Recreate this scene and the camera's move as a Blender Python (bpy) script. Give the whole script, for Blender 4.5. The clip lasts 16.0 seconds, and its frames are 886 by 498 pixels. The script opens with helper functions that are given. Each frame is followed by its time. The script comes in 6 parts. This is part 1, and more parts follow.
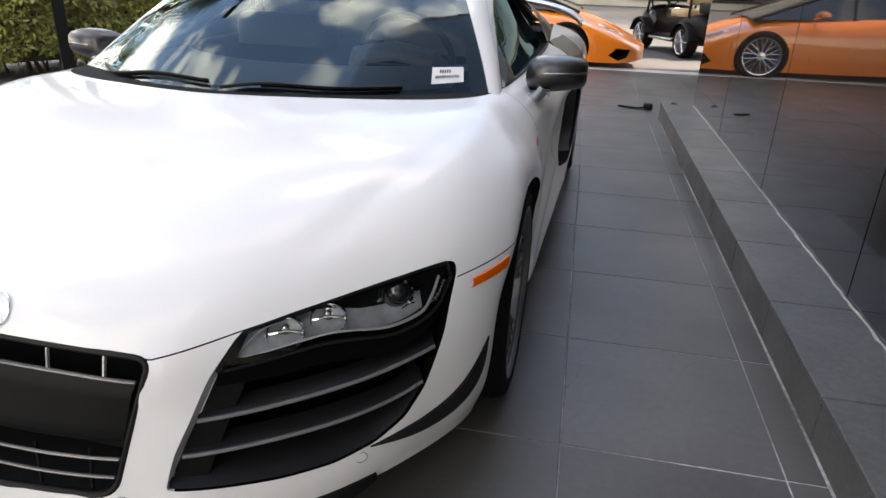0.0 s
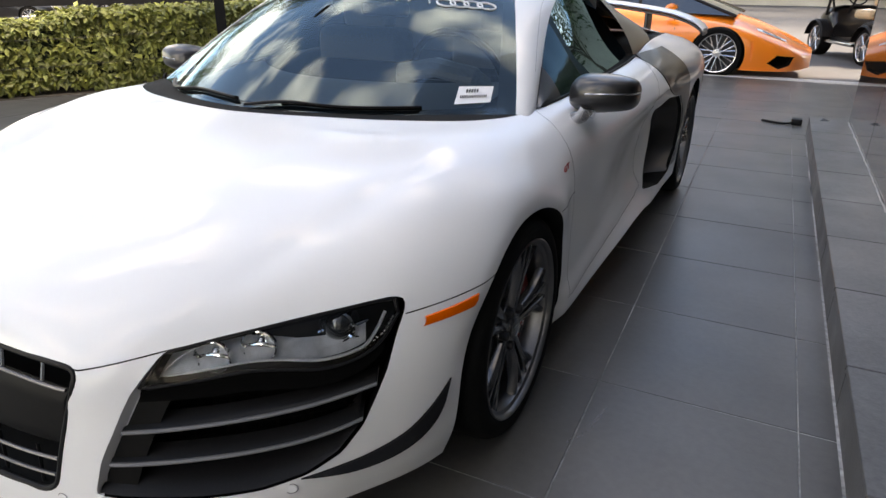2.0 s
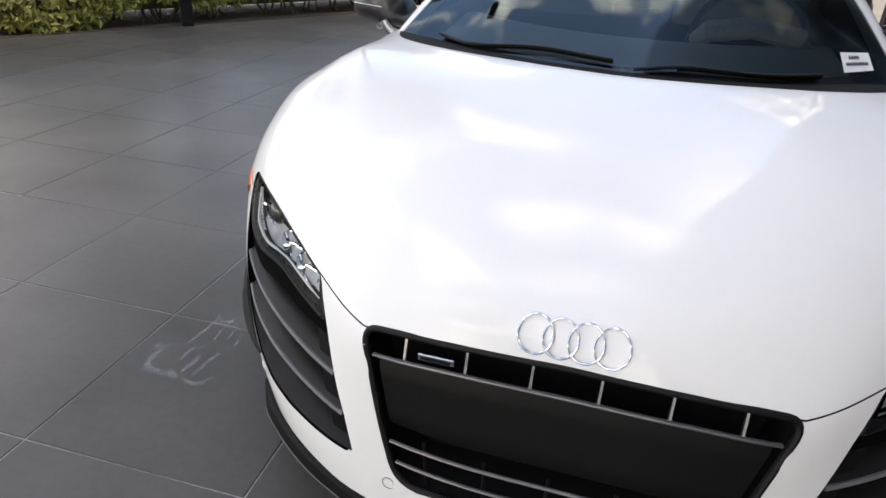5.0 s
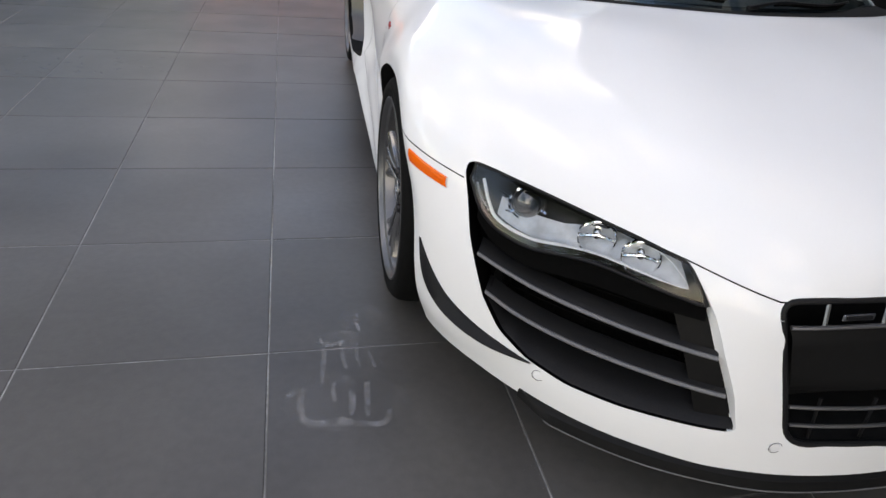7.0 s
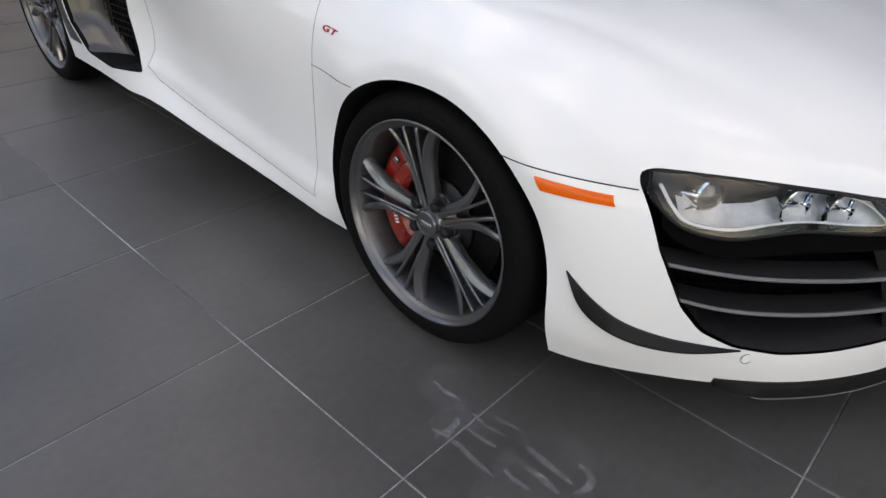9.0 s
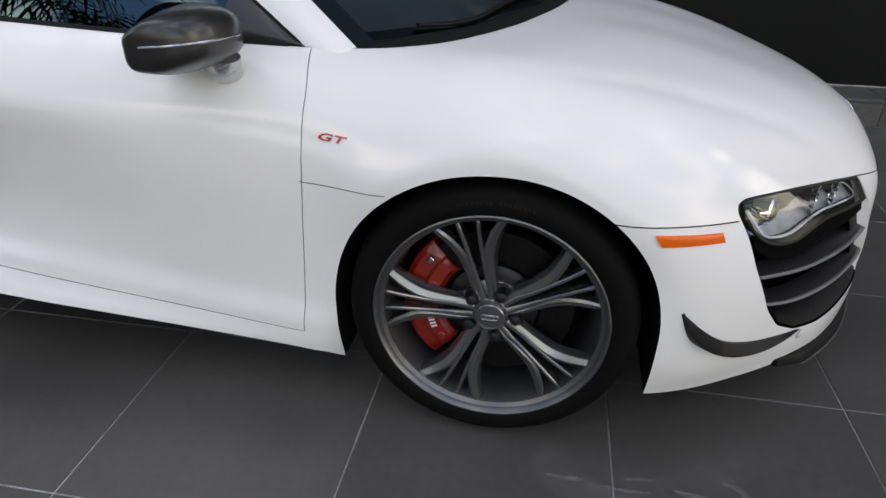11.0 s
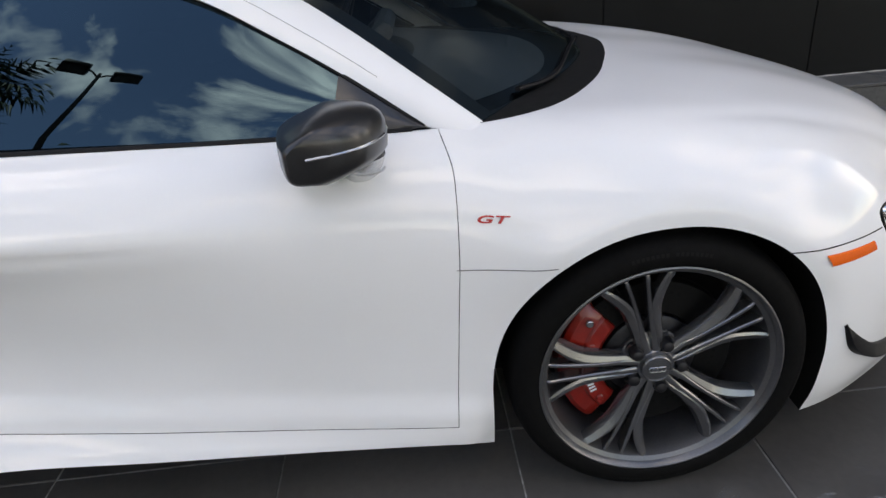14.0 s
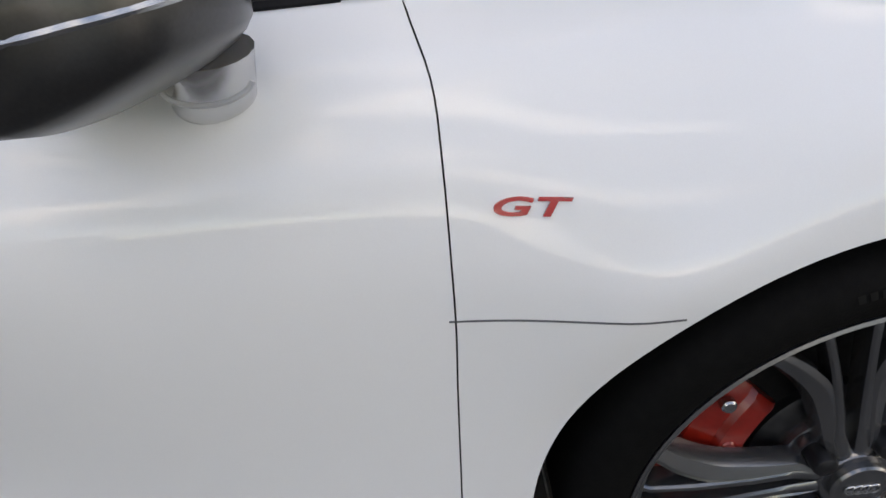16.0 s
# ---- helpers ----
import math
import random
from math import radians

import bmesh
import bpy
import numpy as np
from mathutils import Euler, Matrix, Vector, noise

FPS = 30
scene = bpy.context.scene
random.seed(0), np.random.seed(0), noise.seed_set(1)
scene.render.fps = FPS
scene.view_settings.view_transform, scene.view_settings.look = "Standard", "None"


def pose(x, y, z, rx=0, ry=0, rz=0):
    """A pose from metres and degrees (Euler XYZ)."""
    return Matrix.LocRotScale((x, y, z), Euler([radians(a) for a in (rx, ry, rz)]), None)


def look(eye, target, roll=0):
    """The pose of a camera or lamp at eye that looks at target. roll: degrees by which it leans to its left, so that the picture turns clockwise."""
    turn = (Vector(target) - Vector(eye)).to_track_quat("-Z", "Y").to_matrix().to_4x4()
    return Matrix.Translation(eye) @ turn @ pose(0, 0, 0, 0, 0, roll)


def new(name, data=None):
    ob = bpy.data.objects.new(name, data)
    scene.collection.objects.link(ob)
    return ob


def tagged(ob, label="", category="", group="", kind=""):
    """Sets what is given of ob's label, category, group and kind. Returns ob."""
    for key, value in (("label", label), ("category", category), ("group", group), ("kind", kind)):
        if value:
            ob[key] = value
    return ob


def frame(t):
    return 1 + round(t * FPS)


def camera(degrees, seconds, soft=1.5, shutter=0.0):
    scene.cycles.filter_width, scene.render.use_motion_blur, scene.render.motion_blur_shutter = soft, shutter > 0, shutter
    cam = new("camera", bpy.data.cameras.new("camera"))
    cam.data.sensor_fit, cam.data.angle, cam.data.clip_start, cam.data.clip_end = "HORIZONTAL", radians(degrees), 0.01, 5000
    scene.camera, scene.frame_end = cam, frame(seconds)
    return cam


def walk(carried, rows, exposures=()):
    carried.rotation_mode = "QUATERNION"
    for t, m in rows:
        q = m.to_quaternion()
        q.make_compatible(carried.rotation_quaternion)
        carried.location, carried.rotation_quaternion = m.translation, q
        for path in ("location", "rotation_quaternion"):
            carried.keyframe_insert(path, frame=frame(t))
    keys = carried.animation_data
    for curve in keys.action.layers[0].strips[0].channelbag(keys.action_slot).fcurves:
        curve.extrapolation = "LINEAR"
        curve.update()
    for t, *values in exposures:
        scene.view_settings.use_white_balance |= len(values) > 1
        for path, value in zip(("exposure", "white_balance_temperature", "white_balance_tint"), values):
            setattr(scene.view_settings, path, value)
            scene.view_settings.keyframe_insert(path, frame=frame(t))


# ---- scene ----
# ---------- camera ----------
cam = camera(68.5, 16.0, soft=1.5)
walk(cam, [
    (0.0, pose(1.100, -1.794, 1.220, 66.97, -1.79, 13.13)),
    (0.5, pose(1.275, -1.678, 1.222, 67.32, -0.66, 20.37)),
    (1.0, pose(1.439, -1.593, 1.250, 66.97, -1.00, 25.92)),
    (1.5, pose(1.510, -1.548, 1.261, 67.11, -0.37, 25.77)),
    (2.0, pose(1.480, -1.548, 1.262, 67.01, -0.30, 27.16)),
    (2.5, pose(1.289, -1.616, 1.252, 65.94, -1.00, 29.86)),
    (3.0, pose(1.008, -1.751, 1.236, 67.61, 1.17, 33.97)),
    (3.5, pose(0.768, -1.831, 1.207, 61.47, -0.95, 41.57)),
    (3.7, pose(0.668, -1.824, 1.205, 63.43, -2.33, 38.28)),
    (5.8, pose(-0.455, -1.851, 1.201, 61.99, -2.90, 4.08)),
    (6.0, pose(-0.578, -1.862, 1.183, 60.99, -3.14, 0.76)),
    (6.5, pose(-0.871, -1.847, 1.176, 59.81, -4.39, -6.54)),
    (7.0, pose(-1.167, -1.709, 1.146, 59.63, -4.92, -10.74)),
    (7.5, pose(-1.426, -1.587, 1.134, 59.87, -5.59, -19.22)),
    (8.0, pose(-1.638, -1.426, 1.142, 59.13, -4.11, -30.25)),
    (8.5, pose(-1.801, -1.172, 1.114, 60.69, -3.21, -37.45)),
    (8.7, pose(-1.831, -1.083, 1.125, 59.32, -2.52, -40.57)),
    (10.8, pose(-2.086, -0.199, 1.162, 59.55, -0.77, -76.49)),
    (11.0, pose(-2.103, -0.110, 1.171, 60.70, -0.81, -79.16)),
    (11.5, pose(-2.086, 0.076, 1.185, 65.05, -0.39, -81.95)),
    (12.0, pose(-2.055, 0.260, 1.214, 66.80, 1.43, -86.38)),
    (12.5, pose(-2.123, 0.391, 1.231, 67.21, 0.56, -89.75)),
    (13.0, pose(-2.179, 0.479, 1.249, 67.21, 4.02, -94.17)),
    (13.5, pose(-2.107, 0.494, 1.241, 66.32, 4.22, -93.82)),
    (14.0, pose(-2.038, 0.459, 1.222, 63.72, 4.50, -93.11)),
    (14.5, pose(-1.825, 0.453, 1.101, 64.21, 4.37, -92.93)),
    (15.0, pose(-1.601, 0.410, 1.020, 62.41, 5.48, -93.23)),
    (15.5, pose(-1.434, 0.379, 0.989, 58.67, 6.76, -91.55)),
    (16.0, pose(-1.363, 0.398, 0.965, 58.52, 6.55, -91.83)),
], exposures=[(0, 2.12, 8600, 15), (3.0, 2.04, 8400, 15), (6.3, 1.70, 8400, 15), (7.0, 1.66, 8400, 15), (8.5, 1.55, 8350, 15), (11.0, 1.32, 8200, 15), (13.0, 1.38, 8100, 15), (14.0, 1.36, 8100, 15), (14.5, 1.45, 8200, 15), (15.0, 1.06, 8250, 15), (15.5, 1.22, 8250, 15), (16.0, 1.25, 8200, 15)])
# ---------- world and sun ----------
SUN_EL, SUN_AZ = 58.0, 75.0          # degrees; azimuth clockwise from +y
world = bpy.data.worlds.new("sky")
scene.world = world
world.use_nodes = True
wn, wl = world.node_tree.nodes, world.node_tree.links
wn.clear()
w_out = wn.new("ShaderNodeOutputWorld")
w_bg = wn.new("ShaderNodeBackground")
w_sky = wn.new("ShaderNodeTexSky")
w_sky.sky_type = "NISHITA"
w_sky.sun_disc = False
w_sky.dust_density = 0.1
w_sky.ozone_density = 1.9
w_sky.sun_elevation = radians(SUN_EL)
w_sky.sun_rotation = radians(SUN_AZ)
w_bg.inputs["Strength"].default_value = 0.15
# broken cumulus over the whole dome
w_co = wn.new("ShaderNodeTexCoord")
w_map = wn.new("ShaderNodeMapping")
w_map.inputs["Location"].default_value = (-27.9, 16.0, -14.1)
w_map.inputs["Scale"].default_value = (1.0, 1.0, 1.35)
w_noise = wn.new("ShaderNodeTexNoise")
w_noise.inputs["Scale"].default_value = 3.6
w_noise.inputs["Detail"].default_value = 7.0
w_noise.inputs["Roughness"].default_value = 0.55
w_ramp = wn.new("ShaderNodeValToRGB")
w_ramp.color_ramp.elements[0].position = 0.50
w_ramp.color_ramp.elements[1].position = 0.68
w_mix = wn.new("ShaderNodeMixRGB")
w_mix.inputs["Color2"].default_value = (11.0, 10.85, 10.7, 1)
wl.new(w_co.outputs["Generated"], w_map.inputs["Vector"])
wl.new(w_map.outputs[0], w_noise.inputs["Vector"])
w_sep, w_high, w_sub = wn.new("ShaderNodeSeparateXYZ"), wn.new("ShaderNodeMapRange"), wn.new("ShaderNodeMath")
w_high.inputs["From Min"].default_value, w_high.inputs["From Max"].default_value = 0.45, 0.95
w_high.inputs["To Min"].default_value, w_high.inputs["To Max"].default_value = -0.012, 0.036
w_sub.operation = "SUBTRACT"
wl.new(w_co.outputs["Generated"], w_sep.inputs[0])
wl.new(w_sep.outputs["Z"], w_high.inputs["Value"])
wl.new(w_noise.outputs["Fac"], w_sub.inputs[0])
wl.new(w_high.outputs[0], w_sub.inputs[1])
wl.new(w_sub.outputs[0], w_ramp.inputs["Fac"])
wl.new(w_ramp.outputs["Color"], w_mix.inputs["Fac"])
wl.new(w_sky.outputs["Color"], w_mix.inputs["Color1"])
wl.new(w_mix.outputs["Color"], w_bg.inputs["Color"])
wl.new(w_bg.outputs["Background"], w_out.inputs["Surface"])

sun = new("sun", bpy.data.lights.new("sun", "SUN"))
sun.data.energy, sun.data.angle, sun.data.color = 3.2, radians(7), (1.0, 0.95, 0.87)
s_dir = Vector((math.sin(radians(SUN_AZ)) * math.cos(radians(SUN_EL)), math.cos(radians(SUN_AZ)) * math.cos(radians(SUN_EL)), math.sin(radians(SUN_EL))))
sun.matrix_world = look(s_dir * 40, (0, 0, 0))

# ---------- materials ----------
def material(name, base, rough=0.5, metal=0.0, coat=0.0, coat_rough=0.03, grain=0.0, grain_scale=60.0, stain=0.0, stain_scale=2.0,
             bump=0.0, bump_scale=150.0, spec=0.5, rand=0.0, island=0.0, rough_var=0.0, coat_ior=1.5):
    """A surface with colour variation at two scales, gloss variation and fine relief."""
    m = bpy.data.materials.new(name)
    m.use_nodes = True
    n, l = m.node_tree.nodes, m.node_tree.links
    b = n["Principled BSDF"]
    b.inputs["Roughness"].default_value = rough
    b.inputs["Metallic"].default_value = metal
    b.inputs["Coat Weight"].default_value = coat
    b.inputs["Coat Roughness"].default_value = coat_rough
    b.inputs["Coat IOR"].default_value = coat_ior
    b.inputs["Specular IOR Level"].default_value = spec
    b.inputs["Base Color"].default_value = (*base, 1)
    # laid pieces share one mesh, so their grain runs on in world space
    co = n.new("ShaderNodeNewGeometry").outputs["Position"] if rand else n.new("ShaderNodeTexCoord").outputs["Object"]
    last = None

    def noise_fac(scale, detail):
        t = n.new("ShaderNodeTexNoise")
        t.inputs["Scale"].default_value = scale
        t.inputs["Detail"].default_value = detail
        l.new(co, t.inputs["Vector"])
        return t.outputs["Fac"]

    def scaled(fac, amount, prev):
        mr = n.new("ShaderNodeMapRange")
        mr.inputs["From Min"].default_value, mr.inputs["From Max"].default_value = 0.3, 0.7
        mr.inputs["To Min"].default_value, mr.inputs["To Max"].default_value = 1 - amount, 1 + amount
        l.new(fac, mr.inputs["Value"])
        if prev is None:
            return mr.outputs[0]
        mu = n.new("ShaderNodeMath")
        mu.operation = "MULTIPLY"
        l.new(prev, mu.inputs[0])
        l.new(mr.outputs[0], mu.inputs[1])
        return mu.outputs[0]

    if grain:
        last = scaled(noise_fac(grain_scale, 4), grain, last)
    if stain:
        last = scaled(noise_fac(stain_scale, 5), stain, last)
    if rand:
        oi = n.new("ShaderNodeObjectInfo")
        mr = n.new("ShaderNodeMapRange")
        mr.inputs["To Min"].default_value, mr.inputs["To Max"].default_value = 0.3, 0.7
        l.new(oi.outputs["Random"], mr.inputs["Value"])
        last = scaled(mr.outputs[0], rand, last)
    if island:
        ge = n.new("ShaderNodeNewGeometry")
        mr = n.new("ShaderNodeMapRange")
        mr.inputs["To Min"].default_value, mr.inputs["To Max"].default_value = 0.3, 0.7
        l.new(ge.outputs["Random Per Island"], mr.inputs["Value"])
        last = scaled(mr.outputs[0], island, last)
    if last is not None:
        mx = n.new("ShaderNodeVectorMath")
        mx.operation = "SCALE"
        mx.inputs[0].default_value = base
        l.new(last, mx.inputs["Scale"])
        l.new(mx.outputs[0], b.inputs["Base Color"])
    if rough_var:
        mr = n.new("ShaderNodeMapRange")
        mr.inputs["From Min"].default_value, mr.inputs["From Max"].default_value = 0.3, 0.7
        mr.inputs["To Min"].default_value, mr.inputs["To Max"].default_value = max(0.02, rough - rough_var), min(1, rough + rough_var)
        l.new(noise_fac(stain_scale * 1.7, 5), mr.inputs["Value"])
        l.new(mr.outputs[0], b.inputs["Roughness"])
    if bump:
        bp = n.new("ShaderNodeBump")
        bp.inputs["Strength"].default_value = bump
        bp.inputs["Distance"].default_value = 0.002
        l.new(noise_fac(bump_scale, 5), bp.inputs["Height"])
        l.new(bp.outputs["Normal"], b.inputs["Normal"])
    return m


def glass_mat(name, tint, rough=0.0, ior=1.55, sheen=(1, 1, 1)):
    """A pane: clear glass in a tint over its thickness, with a sharp reflection."""
    m = bpy.data.materials.new(name)
    m.use_nodes = True
    n, l = m.node_tree.nodes, m.node_tree.links
    n.remove(n["Principled BSDF"])
    out = n["Material Output"]
    tr = n.new("ShaderNodeBsdfTransparent")
    tr.inputs["Color"].default_value = (*tint, 1)
    gl = n.new("ShaderNodeBsdfGlossy")
    gl.inputs["Roughness"].default_value = rough
    gl.inputs["Color"].default_value = (*sheen, 1)
    fr = n.new("ShaderNodeFresnel")
    fr.inputs["IOR"].default_value = ior
    mx = n.new("ShaderNodeMixShader")
    l.new(fr.outputs[0], mx.inputs[0])
    l.new(tr.outputs[0], mx.inputs[1])
    l.new(gl.outputs[0], mx.inputs[2])
    l.new(mx.outputs[0], out.inputs["Surface"])
    return m


M_PAINT = material("white_paint", (0.80, 0.805, 0.81), 0.4, spec=0.05, coat=0.80, coat_rough=0.05, coat_ior=1.5, grain=0.012, grain_scale=900, stain=0.012, stain_scale=3)
M_LINER = material("black_liner", (0.006, 0.006, 0.006), 0.85, spec=0.2, grain=0.3, grain_scale=40, bump=0.3)
M_SMOKED = material("smoked_lens", (0.05, 0.045, 0.04), 0.25, grain=0.1)
M_PLASTIC = material("black_plastic", (0.010, 0.010, 0.011), 0.42, spec=0.14, grain=0.15, grain_scale=300, bump=0.15, bump_scale=900)
# far below the black plastic: shade of vents and cowl gap put into colour
M_VOID = material("black_trim_and_shade", (0.0022, 0.0022, 0.0022), 0.9, spec=0.05, grain=0.2)
M_MIRROR = material("lamp_chrome", (0.86, 0.87, 0.89), 0.04, metal=1.0, grain=0.02)
M_SATIN = material("satin_black_trim", (0.03, 0.03, 0.032), 0.3, coat=0.3, coat_rough=0.15, grain=0.1, grain_scale=200)
M_GAP = material("dark_gap", (0.01, 0.01, 0.011), 0.8)
M_JOINT = material("shadowed_joint", (0.10, 0.10, 0.105), 0.8, grain=0.1)
M_CARBON = material("matt_carbon", (0.013, 0.013, 0.014), 0.35, coat=0.4, coat_rough=0.16, grain=0.25, grain_scale=400, stain=0.15, stain_scale=12)
M_BLADE = material("titanium_grey_blade", (0.066, 0.063, 0.063), 0.38, metal=0.6, coat=0.4, grain=0.1, grain_scale=200, stain=0.1)
M_CHROME = material("brushed_chrome", (0.75, 0.76, 0.78), 0.12, metal=1.0, grain=0.05, grain_scale=300)
M_RIM = material("titanium_wheel", (0.19, 0.193, 0.20), 0.24, metal=0.85, coat=0.3, grain=0.08, grain_scale=250, stain=0.1, stain_scale=9)
M_BARREL = material("wheel_barrel", (0.15, 0.152, 0.158), 0.33, metal=0.8, grain=0.08, grain_scale=250, stain=0.12, stain_scale=9)
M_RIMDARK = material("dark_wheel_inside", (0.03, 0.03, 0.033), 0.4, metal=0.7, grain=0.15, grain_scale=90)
M_TYRE = material("tyre_rubber", (0.0045, 0.0045, 0.0045), 0.7, spec=0.08, grain=0.2, grain_scale=80, bump=0.25, bump_scale=400)
M_RED = material("red_caliper", (0.22, 0.010, 0.005), 0.3, coat=0.4, grain=0.1, grain_scale=60)
M_REDBADGE = material("red_badge", (0.42, 0.01, 0.012), 0.25, coat=0.5)
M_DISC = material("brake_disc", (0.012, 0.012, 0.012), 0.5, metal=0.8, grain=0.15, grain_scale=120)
M_STEEL = material("steel", (0.45, 0.46, 0.47), 0.25, metal=1.0, grain=0.1)
M_AMBER = material("amber_lens", (0.80, 0.115, 0.002), 0.22, spec=0.2, coat=0.25, grain=0.08, grain_scale=400)
M_GLASS = glass_mat("clear_lens", (0.95, 0.97, 0.98), ior=1.42)
M_SCREEN = glass_mat("windscreen_glass", (0.62, 0.72, 0.76), 0.0, 1.62, (.74, .93, 1.0))
M_TINT = glass_mat("tinted_side_glass", (0.015, 0.025, 0.04), 0.0, 1.85, (.50, .82, 1.0))
M_INTERIOR = material("charcoal_interior", (0.11, 0.109, 0.108), 0.7, grain=0.2, grain_scale=150, bump=0.3, bump_scale=600)
M_PAPER = material("white_paper", (0.75, 0.76, 0.78), 0.6, grain=0.03)
M_TILE = material("slate_tile", (0.078, 0.0745, 0.0705), 0.35, spec=0.33, grain=0.07, grain_scale=40, stain=0.30, stain_scale=1.2, bump=0.15, bump_scale=110, rand=0.10, rough_var=0.05)
M_TILESTEP = material("step_slate", (0.080, 0.079, 0.0775), 0.36, spec=0.40, grain=0.18, grain_scale=55, stain=0.2, stain_scale=2.2, bump=0.3, bump_scale=110, rand=0.1, rough_var=0.07)
M_GROUT = material("pale_grout", (0.24, 0.24, 0.236), 0.8, grain=0.35, grain_scale=45, stain=0.85, stain_scale=1.8, bump=0.4)
M_ASPHALT = material("asphalt", (0.098, 0.098, 0.100), 0.85, grain=0.25, grain_scale=70, stain=0.18, stain_scale=0.35, bump=0.5, bump_scale=90)
M_KERB = material("pale_concrete", (0.42, 0.41, 0.39), 0.8, grain=0.15, grain_scale=30, stain=0.2, stain_scale=1.2, bump=0.3)
M_WALL = bpy.data.materials.new("polished_black_panel")
M_WALL.use_nodes = True
pn, pl = M_WALL.node_tree.nodes, M_WALL.node_tree.links
pn["Principled BSDF"].inputs["Base Color"].default_value = (.004, .004, .004, 1)
pn["Principled BSDF"].inputs["Specular IOR Level"].default_value = 0.1
p_gloss, p_mix, p_weight, p_pow, p_mul = pn.new("ShaderNodeBsdfGlossy"), pn.new("ShaderNodeMixShader"), pn.new("ShaderNodeLayerWeight"), pn.new("ShaderNodeMath"), pn.new("ShaderNodeMath")
p_gloss.inputs["Roughness"].default_value = 0.02
p_weight.inputs["Blend"].default_value = 0.5
p_pow.operation, p_mul.operation = "POWER", "MULTIPLY_ADD"
p_pow.inputs[1].default_value = 2.6
p_mul.inputs[1].default_value, p_mul.inputs[2].default_value = .96, .007
pl.new(p_weight.outputs["Facing"], p_pow.inputs[0])
pl.new(p_pow.outputs[0], p_mul.inputs[0])
pl.new(p_mul.outputs[0], p_mix.inputs[0])
pl.new(pn["Principled BSDF"].outputs[0], p_mix.inputs[1])
pl.new(p_gloss.outputs[0], p_mix.inputs[2])
pl.new(p_mix.outputs[0], pn["Material Output"].inputs["Surface"])
M_SOIL = material("dark_soil", (0.05, 0.04, 0.03), 0.95, grain=0.4, grain_scale=25, bump=0.6)
M_LEAF = material("hedge_leaf", (0.165, 0.180, 0.036), 0.5, island=0.5, grain=0.1, grain_scale=15)
M_BARK = material("hedge_wood", (0.09, 0.07, 0.05), 0.9, grain=0.3)
M_BLACKMETAL = material("black_painted_metal", (0.009, 0.009, 0.010), 0.4, spec=0.2, grain=0.1, stain=0.15)
M_BLACKPAINT = material("black_car_paint", (0.005, 0.005, 0.006), 0.3, spec=.2, coat=.6, coat_rough=0.02, grain=0.1)
M_ORANGE = material("orange_paint", (0.95, 0.235, 0.018), 0.3, coat=1.0, coat_rough=0.02, grain=0.02, grain_scale=500)
M_SILVER = material("silver_wheel", (0.62, 0.62, 0.63), 0.25, metal=0.9, grain=0.06)
M_DARKGLASS = material("dark_car_glass", (0.012, 0.014, 0.016), 0.04, spec=0.8, coat=1.0, coat_rough=0.01)
M_TAILRED = material("tail_lamp_red", (0.5, 0.02, 0.02), 0.2, coat=0.8)
M_WHITECAR = material("white_far_paint", (0.72, 0.72, 0.72), 0.3, coat=0.8)
M_BUFF = material("tan_vinyl", (0.42, 0.33, 0.2), 0.6, grain=0.1)

# ---------- building helpers ----------
def mesh_object(name, bm, mat, parent=None, label="", smooth=35.0):
    """Link a bmesh as one object; mat may be a list of slots."""
    bmesh.ops.recalc_face_normals(bm, faces=bm.faces)
    me = bpy.data.meshes.new(name)
    bm.to_mesh(me)
    bm.free()
    for m in (mat if isinstance(mat, (list, tuple)) else [mat]):
        me.materials.append(m)
    if smooth:
        me.shade_smooth()
        me.set_sharp_from_angle(angle=radians(smooth))
    ob = new(name, me)
    if parent is not None:
        ob.parent = parent
    if label:
        tagged(ob, label)
    return ob


def part(name, bm, mat, parent, label="", smooth=35.0):
    return mesh_object(name, bm, mat, parent, label, smooth)


def shared(name, me, parent, m=None):
    ob = new(name, me)
    ob.parent = parent
    if m is not None:
        ob.matrix_basis = m
    return ob


def thing(name, label, category, at=(0, 0, 0), group="", kind=""):
    ob = new(name)
    ob.location = at
    return tagged(ob, label, category, group, kind)


def grid_mesh(bm, pts, closed_u=False, closed_v=False, mat_index=0):
    """Quads over a 2D array of points [i][j]."""
    vs = [[bm.verts.new(p) for p in row] for row in pts]
    nu, nv = len(vs), len(vs[0])
    for i in range(nu if closed_u else nu - 1):
        for j in range(nv if closed_v else nv - 1):
            q = [vs[i][j], vs[(i + 1) % nu][j], vs[(i + 1) % nu][(j + 1) % nv], vs[i][(j + 1) % nv]]
            q = [v for k, v in enumerate(q) if v not in q[:k]]
            if len(q) > 2:
                try:
                    bm.faces.new(q).material_index = mat_index
                except ValueError:
                    pass
    return vs


def box_bm(bm, lo, hi, bevel=0.0, m=None, seg=1):
    """An upright box between two corners, its edges rounded."""
    c = [(a + b) / 2 for a, b in zip(lo, hi)]
    s = [abs(b - a) for a, b in zip(lo, hi)]
    r = bmesh.ops.create_cube(bm, size=1.0, matrix=Matrix.LocRotScale(c, None, s))
    vs = r["verts"]
    if bevel:
        es = list({e for v in vs for e in v.link_edges})
        vs = list({v for f in bmesh.ops.bevel(bm, geom=es, offset=bevel, segments=seg, profile=0.5, affect="EDGES")["faces"] for v in f.verts} | {v for v in vs if v.is_valid})
    if m is not None:
        bmesh.ops.transform(bm, matrix=m, verts=[v for v in vs if v.is_valid])
    return bm


